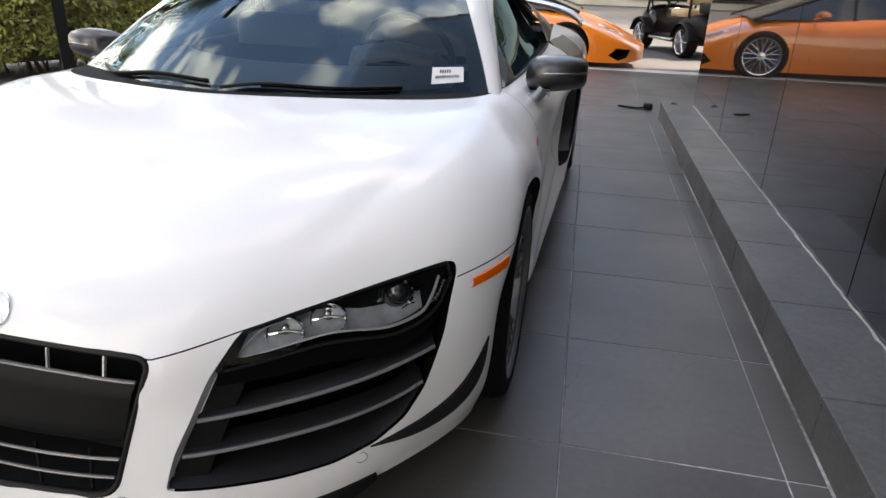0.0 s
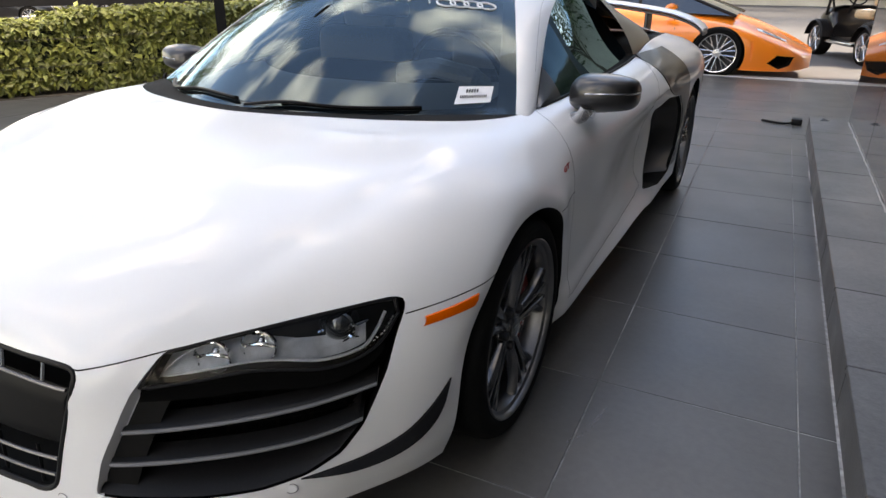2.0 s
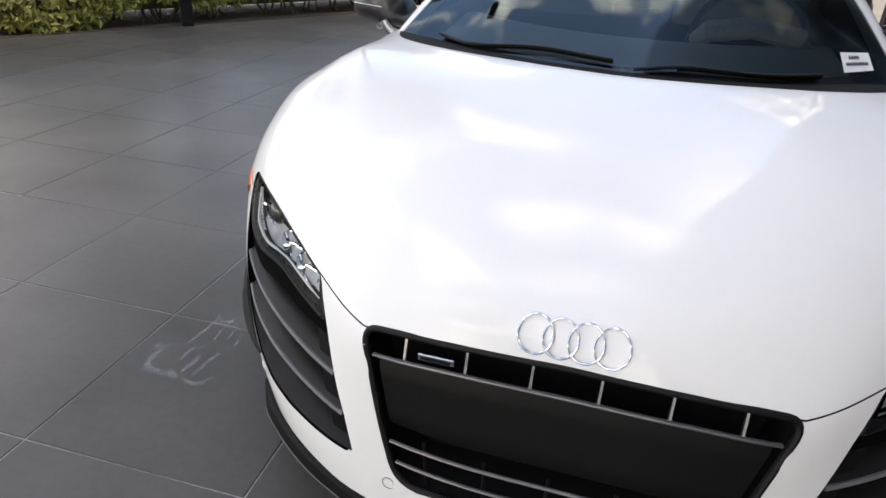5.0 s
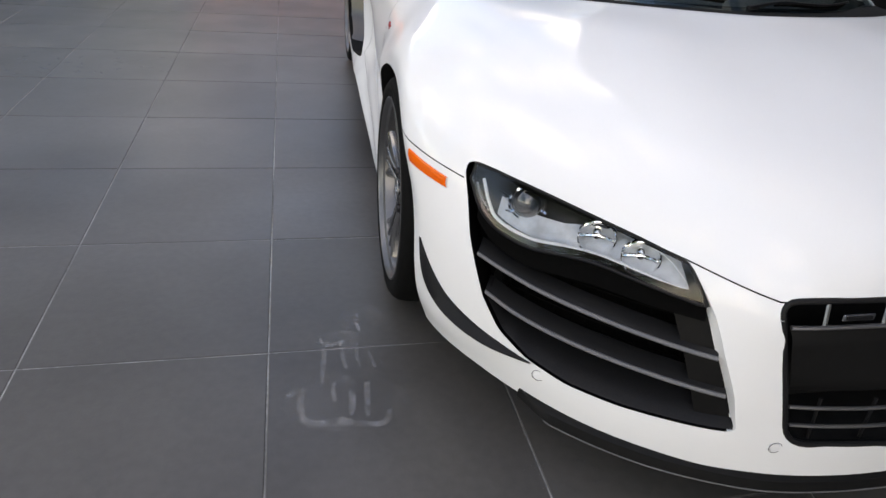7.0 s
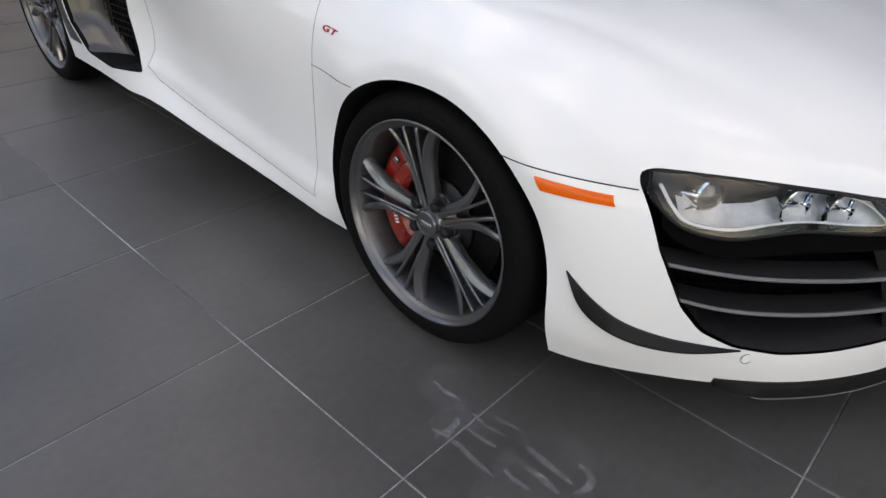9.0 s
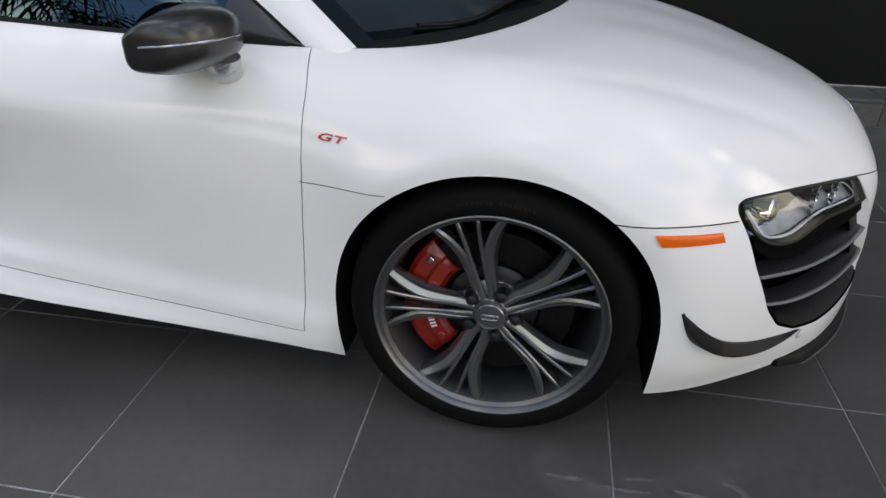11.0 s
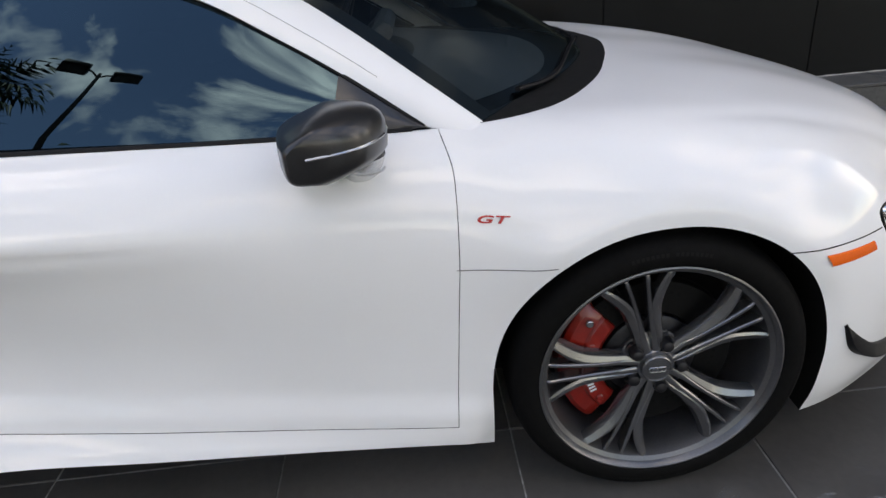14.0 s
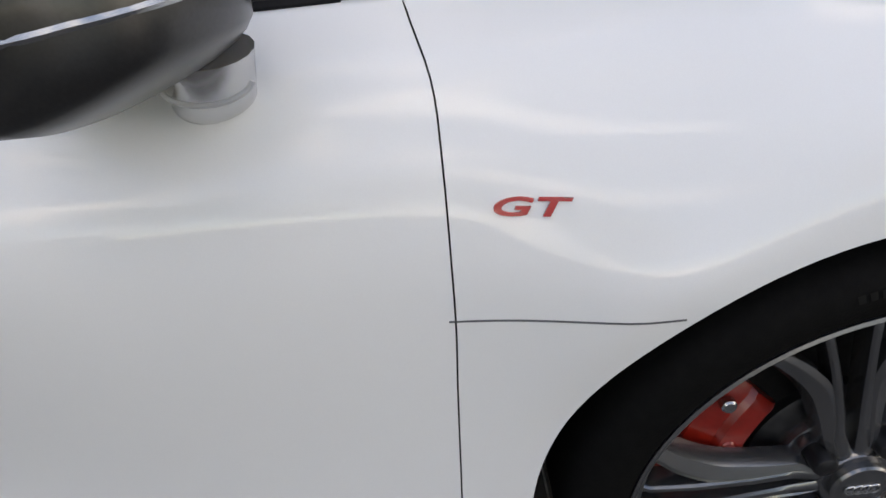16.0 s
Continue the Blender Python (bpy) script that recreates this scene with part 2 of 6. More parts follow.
def box(lo, hi, bevel=0.0, m=None, seg=1):
    return box_bm(bmesh.new(), lo, hi, bevel, m, seg)


def ring_profile(bm, profile, seg=64, m=None, mat_index=0):
    """Turn a profile of (radius, offset) pairs round the x axis."""
    pts = [[Vector((o, r * math.cos(2 * math.pi * k / seg), r * math.sin(2 * math.pi * k / seg))) for r, o in profile] for k in range(seg)]
    if m is not None:
        pts = [[m @ p for p in row] for row in pts]
    return grid_mesh(bm, pts, closed_u=True, mat_index=mat_index)


def tube(bm, path, radius, seg=8, caps=True, flat=1.0, up=Vector((0, 0, 1))):
    """A tube along a path; radius may be a list."""
    path = [Vector(p) for p in path]
    rings = []
    for i, p in enumerate(path):
        d = (path[min(i + 1, len(path) - 1)] - path[max(i - 1, 0)]).normalized()
        a = d.cross(up)
        a = a.normalized() if a.length > 1e-4 else d.cross(Vector((1, 0, 0))).normalized()
        b = a.cross(d)
        r = radius[i] if isinstance(radius, (list, tuple)) else radius
        rings.append([p + a * (r * math.cos(2 * math.pi * k / seg)) + b * (r * flat * math.sin(2 * math.pi * k / seg)) for k in range(seg)])
    vs = grid_mesh(bm, rings, closed_v=True)
    if caps:
        bm.faces.new(vs[0][::-1])
        bm.faces.new(vs[-1])
    return bm


def catmull(ps, n):
    """A smooth curve through points, n steps between each two."""
    ps = np.asarray(ps, float)
    ext = np.concatenate([[2 * ps[0] - ps[1]], ps, [2 * ps[-1] - ps[-2]]])
    out = []
    for i in range(len(ps) - 1):
        p0, p1, p2, p3 = ext[i:i + 4]
        for k in range(n):
            t = k / n
            out.append(0.5 * (2 * p1 + (p2 - p0) * t + (2 * p0 - 5 * p1 + 4 * p2 - p3) * t * t + (3 * p1 - p0 - 3 * p2 + p3) * t ** 3))
    out.append(ps[-1])
    return np.array(out)


def prism(bm, loop, depth_vec, back_vec=None):
    """A solid between a loop moved by back_vec and by depth_vec."""
    a = [bm.verts.new(Vector(p) + Vector(back_vec or (0, 0, 0))) for p in loop]
    b = [bm.verts.new(Vector(p) + Vector(depth_vec)) for p in loop]
    n = len(loop)
    bm.faces.new(a)
    bm.faces.new(b[::-1])
    for i in range(n):
        bm.faces.new((a[i], b[i], b[(i + 1) % n], a[(i + 1) % n]))
    return bm

# ---------- the white sports car: outer skin ----------
# Half of the body, as stations fanned round the front and then square to the side;
# each runs from the screen base or waist (first) down to the sill (last).
STATIONS = []


def station(*ps):
    STATIONS.append(np.array(ps, float))


station((0, -.10, .880), (0, -.36, .840), (0, -.62, .772), (0, -.835, .692), (0, -.938, .605), (0, -.980, .42), (0, -.994, .26), (0, -.994, .165))
station((.17, -.075, .879), (.18, -.345, .840), (.19, -.61, .772), (.19, -.825, .690), (.185, -.934, .595), (.175, -.976, .42), (.155, -.991, .26), (.15, -.991, .165))
station((.33, -.028, .877), (.35, -.30, .848), (.365, -.57, .779), (.37, -.775, .687), (.365, -.915, .556), (.335, -.952, .41), (.30, -.968, .255), (.30, -.968, .163))
station((.47, .025, .874), (.495, -.23, .850), (.51, -.49, .786), (.51, -.69, .692), (.495, -.823, .573), (.47, -.893, .41), (.45, -.918, .25), (.45, -.912, .16))
station((.60, .100, .870), (.635, -.12, .853), (.66, -.36, .802), (.668, -.54, .715), (.665, -.66, .60), (.66, -.752, .415), (.64, -.785, .25), (.625, -.785, .157))
station((.68, .168, .867), (.745, 0, .854), (.775, -.21, .814), (.808, -.36, .746), (.838, -.468, .626), (.828, -.56, .44), (.79, -.61, .25), (.765, -.60, .145))
station((.722, .230, .865), (.797, .10, .842), (.853, -.05, .798), (.907, -.17, .736), (.945, -.27, .605), (.928, -.35, .45), (.905, -.385, .25), (.875, -.362, .136))
station((.746, .290, .863), (.815, .19, .833), (.875, .09, .787), (.93, .01, .728), (.955, -.02, .62), (.955, -.02, .45), (.935, -.02, .28), (.905, -.02, .135))
station((.764, .352, .863), (.835, .29, .82), (.885, .25, .765), (.925, .225, .70), (.95, .225, .615), (.935, .25, .44), (.90, .29, .26), (.865, .33, .13))
station((.78, .44, .864), (.845, .43, .825), (.885, .42, .775), (.91, .418, .71), (.921, .416, .62), (.916, .425, .42), (.912, .44, .245), (.900, .44, .176))
station((.80, .75, .872), (.862, .75, .83), (.90, .75, .78), (.922, .75, .715), (.922, .75, .62), (.904, .75, .43), (.902, .75, .262), (.908, .75, .196))
station((.81, 1.1, .885), (.875, 1.1, .845), (.915, 1.1, .79), (.932, 1.1, .72), (.905, 1.1, .62), (.878, 1.1, .45), (.893, 1.1, .285), (.917, 1.1, .213))
station((.815, 1.45, .90), (.885, 1.45, .86), (.93, 1.45, .80), (.942, 1.45, .728), (.89, 1.45, .62), (.856, 1.45, .46), (.880, 1.45, .315), (.925, 1.45, .230))
station((.81, 1.7, .925), (.885, 1.7, .88), (.935, 1.7, .815), (.95, 1.7, .73), (.93, 1.7, .62), (.92, 1.7, .46), (.925, 1.7, .30), (.942, 1.7, .212))
station((.79, 2.0, .95), (.88, 2.0, .90), (.94, 2.0, .83), (.955, 2.0, .74), (.955, 2.0, .63), (.95, 2.0, .47), (.945, 2.0, .31), (.94, 2.0, .21))
station((.74, 2.65, .94), (.85, 2.65, .905), (.93, 2.65, .845), (.955, 2.65, .76), (.955, 2.65, .65), (.95, 2.65, .48), (.94, 2.65, .31), (.93, 2.65, .20))
station((.70, 3.1, .90), (.80, 3.1, .875), (.88, 3.1, .82), (.915, 3.1, .74), (.92, 3.1, .63), (.91, 3.1, .47), (.89, 3.1, .31), (.87, 3.1, .22))
station((.66, 3.42, .86), (.74, 3.42, .83), (.79, 3.42, .77), (.81, 3.42, .70), (.815, 3.42, .60), (.81, 3.42, .46), (.79, 3.42, .32), (.76, 3.42, .25))


def skin(steps_u, steps_v):
    """The skin as an array [station][row] of points."""
    rows = [catmull(s, steps_v) for s in STATIONS]
    n = len(rows[0])
    # at the centre line the curve runs straight across, so its mirror image leads in
    cols = []
    for j in range(n):
        line = np.array([r[j] for r in rows])
        lead = line[1] * (-1, 1, 1)
        cols.append(catmull(np.concatenate([[lead], line]), steps_u)[steps_u:])
    g = np.array(cols).transpose(1, 0, 2)
    # the flanks stand a little further out behind the front wheels
    back = np.clip((g[..., 1] + .28) / .53, 0, 1)
    g[..., 0] += .0125 * back * back * (3 - 2 * back) * np.clip((.88 - g[..., 2]) / .12, 0, 1) * np.clip((g[..., 0] - .5) / .2, 0, 1)
    # a soft crease runs back along the doors into the side intakes
    along_y = np.clip((g[..., 1] - .92) / .5, 0, 1) * np.clip((2.0 - g[..., 1]) / .3, 0, 1)
    edge = .716 + .045 * (g[..., 1] - .96)
    under = np.where(g[..., 2] < edge, np.exp(-np.maximum(0, edge - g[..., 2]) / .045), np.exp(-np.maximum(0, g[..., 2] - edge) / .004))
    g[..., 0] -= .011 * along_y * under
    # a shallow valley runs over the bonnet from each lamp to the pillar
    valley = np.interp(g[..., 1], [-.71, -.575, -.39, -.075], [.548, .606, .682, .772])
    reach = np.clip((g[..., 1] + .80) / .16, 0, 1) * np.clip((.06 - g[..., 1]) / .16, 0, 1) * (g[..., 2] > .6)
    g[..., 2] -= .0045 * reach * np.exp(-((g[..., 0] - valley) / .032) ** 2)
    # the foot of the door kicks out over the sill
    span = np.clip((g[..., 1] - .30) / .12, 0, 1) * np.clip((1.75 - g[..., 1]) / .3, 0, 1)
    foot = .230 + .066 * (g[..., 1] - .44)
    g[..., 0] += span * (.015 * np.clip((foot + .082 - g[..., 2]) / .055, 0, 1) + .006 * np.clip((foot - g[..., 2]) / .04, 0, 1))
    # the skin turns upright in a band round each wheel arch
    for cy, cz in ((-.003, .305), (2.65, .320)):
        r = np.hypot(g[..., 1] - cy, g[..., 2] - cz)
        up = np.clip((g[..., 2] - cz - .03) / .16, 0, 1) * (g[..., 0] > .75)
        g[..., 0] += up * -.20 * np.clip(.410 - r, 0, .06)
    return g


SKIN = skin(12, 12)
CLOUD = SKIN.reshape(-1, 3)


def on_skin(a, b, axes, pick=None):
    """Solve the skin for the third coordinate, given two: axes "xz" gives y at the front, "yz" gives x on the side, "xy" gives z on top."""
    i, j = "xyz".index(axes[0]), "xyz".index(axes[1])
    k = 3 - i - j
    best = None
    g = SKIN
    q = np.stack([g[:-1, :-1], g[1:, :-1], g[1:, 1:], g[:-1, 1:]], 2)
    for t in ((0, 1, 2), (0, 2, 3)):
        p0, p1, p2 = q[:, :, t[0]], q[:, :, t[1]], q[:, :, t[2]]
        den = (p1[..., i] - p0[..., i]) * (p2[..., j] - p0[..., j]) - (p2[..., i] - p0[..., i]) * (p1[..., j] - p0[..., j])
        den = np.where(np.abs(den) < 1e-12, 1e-12, den)
        u = ((a - p0[..., i]) * (p2[..., j] - p0[..., j]) - (p2[..., i] - p0[..., i]) * (b - p0[..., j])) / den
        v = ((p1[..., i] - p0[..., i]) * (b - p0[..., j]) - (a - p0[..., i]) * (p1[..., j] - p0[..., j])) / den
        ok = (u >= -1e-6) & (v >= -1e-6) & (u + v <= 1 + 1e-6)
        for val in (p0[..., k] + u * (p1[..., k] - p0[..., k]) + v * (p2[..., k] - p0[..., k]))[ok]:
            if best is None or (val < best if axes == "xz" else val > best):
                best = float(val)
    if best is None:
        d = (CLOUD[:, i] - a) ** 2 + (CLOUD[:, j] - b) ** 2
        best = float(CLOUD[np.argmin(d), k])
    return best


def front_pt(x, z, out=0.0):
    return Vector((x, on_skin(abs(x), z, "xz") - out, z))


def side_pt(y, z, s=1, out=0.0):
    return Vector((s * (on_skin(y, z, "yz") + out), y, z))

# ---------- the white sports car: body ----------
car = thing("sports_car", "white low mid-engined sports coupe parked on dark slate tiles", "car")


def body_solid(steps_u=12, steps_v=10):
    g = skin(steps_u, steps_v)
    bm = bmesh.new()
    nu, nv = g.shape[:2]
    R = [[bm.verts.new(g[i, j]) for j in range(nv)] for i in range(nu)]
    L = [[R[i][j] if i == 0 else bm.verts.new(g[i, j] * (-1, 1, 1)) for j in range(nv)] for i in range(nu)]
    for i in range(nu - 1):
        for j in range(nv - 1):
            bm.faces.new((R[i][j], R[i + 1][j], R[i + 1][j + 1], R[i][j + 1]))
            bm.faces.new((L[i][j], L[i][j + 1], L[i + 1][j + 1], L[i + 1][j]))
        for j in (0, nv - 1):
            q = [R[i][j], R[i + 1][j], L[i + 1][j], L[i][j]]
            if i == 0:
                q = q[:3]
            f = bm.faces.new(q if j == 0 else q[::-1])
            f.material_index = 1
    for j in range(nv - 1):
        bm.faces.new((R[-1][j], L[-1][j], L[-1][j + 1], R[-1][j + 1])).material_index = 0
    bmesh.ops.recalc_face_normals(bm, faces=bm.faces)
    return bm


def temp(bm, mats):
    me = bpy.data.meshes.new("cut")
    bmesh.ops.recalc_face_normals(bm, faces=bm.faces)
    bm.to_mesh(me)
    bm.free()
    for m in mats:
        me.materials.append(m)
    ob = bpy.data.objects.new("cut", me)
    scene.collection.objects.link(ob)
    return ob


def temp_of(me):
    ob = bpy.data.objects.new("cut", me.copy())
    scene.collection.objects.link(ob)
    return ob


def carve(solid, cutters, how="DIFFERENCE"):
    """Apply booleans and give the resulting mesh; solid and cutters are removed."""
    for c in cutters:
        mod = solid.modifiers.new("carve", "BOOLEAN")
        mod.operation, mod.object, mod.solver = how, c, "EXACT"
        mod.material_mode = "TRANSFER"
    dg = bpy.context.evaluated_depsgraph_get()
    dg.update()
    me = bpy.data.meshes.new_from_object(solid.evaluated_get(dg))
    for o in (*cutters, solid):
        m = o.data
        bpy.data.objects.remove(o)
        bpy.data.meshes.remove(m)
    return me


def panel_part(name, me, parent, label=""):
    me.name = name
    me.shade_smooth()
    me.set_sharp_from_angle(angle=radians(30))
    ob = new(name, me)
    ob.parent = parent
    return tagged(ob, label) if label else ob


def arch_cutter(y, z, r, s, x0=0.60, x1=1.2):
    bm = bmesh.new()
    loop = [(s * x1, y + r * .978 * math.copysign(abs(math.cos(a)) ** .94, math.cos(a)), z + r * 1.006 * math.sin(a) ** .94) for a in np.linspace(0, math.pi, 64)]
    loop += [(s * x1, y - r * .978, -0.1), (s * x1, y + r * .978, -0.1)]
    prism(bm, loop, (s * (x0 - x1), 0, 0))
    return temp(bm, [M_LINER])


def rounded(loop, r, seg=5):
    """Round the corners of a 2D loop."""
    out = []
    n = len(loop)
    for i in range(n):
        p, a, b = Vector(loop[i]), Vector(loop[i - 1]), Vector(loop[(i + 1) % n])
        da, db = (a - p), (b - p)
        k = min(r, da.length * 0.45, db.length * 0.45)
        s, e = p + da.normalized() * k, p + db.normalized() * k
        for t in np.linspace(0, 1, seg):
            out.append(s * (1 - t) ** 2 + p * 2 * t * (1 - t) + e * t * t)
    return out


GRILLE = [(-.366, .548), (-.30, .558), (-.15, .567), (0, .572), (.15, .567), (.30, .558), (.366, .548), (.315, .37), (.278, .252), (0, .244), (-.278, .252), (-.315, .37)]
CHEEK = [(.494, .577), (.567, .592), (.641, .604), (.711, .615), (.784, .625), (.815, .627), (.832, .620), (.838, .600), (.834, .55), (.829, .478), (.818, .425), (.800, .36), (.768, .302), (.72, .268), (.653, .252), (.562, .252), (.473, .259), (.376, .266), (.413, .36), (.437, .419), (.461, .487), (.484, .545)]
DOOR_FRONT = [(.445, .93), (.426, .862), (.4085, .812), (.4065, .757), (.409, .675), (.412, .61), (.4185, .53), (.4265, .42), (.434, .32), (.440, .230)]
DOOR = [tuple(p) for p in catmull(DOOR_FRONT, 4)] + [(.75, .249), (1.0, .265), (1.2, .278), (1.35, .288), (1.47, .300), (1.555, .33), (1.525, .40), (1.515, .50), (1.50, .60), (1.46, .70), (1.56, .80), (1.66, .98)]
INTAKE = [(1.60, .300), (1.63, .40), (1.64, .50), (1.62, .60), (1.56, .690), (1.80, .712), (2.03, .690), (2.17, .60), (2.22, .50), (2.20, .38), (2.08, .275), (1.85, .262)]
SEAM = [(0, .572), (.15, .567), (.30, .558), (.366, .550), (.494, .577), (.567, .590), (.641, .602), (.711, .612), (.784, .62), (.84, .605)]


def shrink(loop, d):
    """A 2D loop drawn in by d."""
    n = len(loop)
    area = sum(loop[i - 1][0] * loop[i][1] - loop[i][0] * loop[i - 1][1] for i in range(n))
    sg = 1 if area > 0 else -1
    out = []
    for i in range(n):
        p, a, b = Vector(loop[i]), Vector(loop[i - 1]), Vector(loop[(i + 1) % n])
        n1 = Vector((-(p - a).y, (p - a).x)).normalized() * sg
        n2 = Vector((-(b - p).y, (b - p).x)).normalized() * sg
        m = (n1 + n2).normalized()
        out.append(p + m * d / max(0.4, m.dot(n1)))
    return out


def door_region(s, gap):
    lp = shrink(catmull_loop2(DOOR), gap) if gap else catmull_loop2(DOOR)
    bm = bmesh.new()
    prism(bm, [(s * 1.3, p[0], p[1]) for p in lp], (s * -.62, 0, 0))
    return temp(bm, [M_LINER])


def catmull_loop2(loop):
    return [tuple(p) for p in loop]


def bumper_region(drop):
    """All below the shut line that runs round the nose from arch to arch."""
    line = [front_pt(x, z) for x, z in SEAM] + [Vector((.845, -.485, .588)), Vector((.917, -.355, .596)), Vector((.952, -.235, .602)), Vector((.99, -.10, .604))]
    line = [Vector((-p.x, p.y, p.z)) for p in line[:0:-1]] + line
    hub = Vector((0, .12, 0))
    bm = bmesh.new()
    rings = []
    for p in line:
        d = Vector((p.x - hub.x, p.y - hub.y, 0))
        o, i = hub + d * 1.6, hub + d * 0.02
        rings.append([Vector((i.x, i.y, -.5)), Vector((i.x, i.y, p.z - drop)), Vector((p.x, p.y, p.z - drop)), Vector((o.x, o.y, p.z - drop)), Vector((o.x, o.y, -.5))])
    vs = grid_mesh(bm, rings, closed_v=True)
    bm.faces.new(vs[0][::-1])
    bm.faces.new(vs[-1])
    return temp(bm, [M_LINER])


solid = temp(body_solid(), [M_PAINT, M_LINER])
cuts = []
for s in (1, -1):
    cuts.append(arch_cutter(-0.003, 0.305, 0.371, s))
    cuts.append(arch_cutter(2.65, 0.320, 0.372, s))
    lp = [front_pt(*p) for p in rounded(CHEEK, 0.012, 3)]
    inner, lip_in, lip_out = [], [], []
    for px, pz in shrink([tuple(p) for p in rounded(CHEEK, 0.012, 3)], .0015):
        limit = float(np.interp(pz, [.266, .36, .419, .487, .545, .577], [.376, .413, .437, .461, .484, .496]))
        w = max(0, 1 - max(0, px - limit) / .02) * min(1, max(0, (.575 - pz) / .06)) * min(1, max(0, (pz - .262) / .04))
        a, b = front_pt(px, pz) + Vector((-.008, .020, 0)), front_pt(px - .013 * w, pz)
        inner.append(a)
        lip_in.append(b)
        lip_out.append(b + (b - a) * 1.5)
    bm = bmesh.new()
    vs = grid_mesh(bm, [[Vector((s * q.x, q.y, q.z)) for q in ring] for ring in (inner, lip_in, lip_out)], closed_v=True)
    bm.faces.new(vs[0][::-1])
    bm.faces.new(vs[-1])
    cuts.append(temp(bm, [M_PAINT]))
    # recess walls in near black, the vent's depth shade in their colour
    bm = bmesh.new()
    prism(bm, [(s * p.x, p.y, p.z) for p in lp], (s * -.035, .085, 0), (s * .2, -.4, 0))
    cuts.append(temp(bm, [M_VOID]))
    bm = bmesh.new()
    prism(bm, [(s * 1.3, p[0], p[1]) for p in rounded(INTAKE, 0.015, 3)], (s * -.55, -.02, 0))
    cuts.append(temp(bm, [M_LINER]))
bm = bmesh.new()
prism(bm, [(p[0], -.80, p[1]) for p in rounded(GRILLE, 0.045, 6)], (0, -.6, 0))
cuts.append(temp(bm, [M_LINER]))
whole = carve(solid, cuts)
body = panel_part("body", carve(temp_of(whole), [bumper_region(0), door_region(1, 0), door_region(-1, 0)]), car, "glossy white painted bodywork")
bumper = panel_part("front_bumper", carve(temp_of(whole), [bumper_region(0.0028)], "INTERSECT"), car, "white front bumper round the grille")
doors = {}
for s in (1, -1):
    doors[s] = panel_part("door", carve(temp_of(whole), [door_region(s, 0.0017)], "INTERSECT"), car, "closed white door")
bpy.data.meshes.remove(whole)


# ---------- nose: emblem, grille, vents, lamps ----------
def skin_patch(curve_a, curve_b, n, sink, s=1, lift=None):
    """A patch of the nose between two curves of (x, z), sunk below the skin."""
    rows = []
    for a, b in zip(curve_a, curve_b):
        row = []
        for t in np.linspace(0, 1, n):
            x, z = a[0] + (b[0] - a[0]) * t, a[1] + (b[1] - a[1]) * t
            p = front_pt(x, z)
            row.append(Vector((s * (p.x - sink * 0.45), p.y + sink * 0.9, p.z)))
        rows.append(row)
    return rows


def resample(curve, n):
    c = np.asarray(curve, float)
    d = np.concatenate([[0], np.cumsum(np.linalg.norm(np.diff(c, axis=0), axis=1))])
    t = np.linspace(0, d[-1], n)
    return np.stack([np.interp(t, d, c[:, k]) for k in range(c.shape[1])], 1)


LENS_TOP = [(.494, .572), (.567, .587), (.641, .599), (.711, .610), (.784, .620), (.822, .620)]
LENS_LOW = [(.468, .507), (.55, .513), (.625, .520), (.677, .515), (.739, .505), (.790, .516), (.818, .543), (.833, .590)]


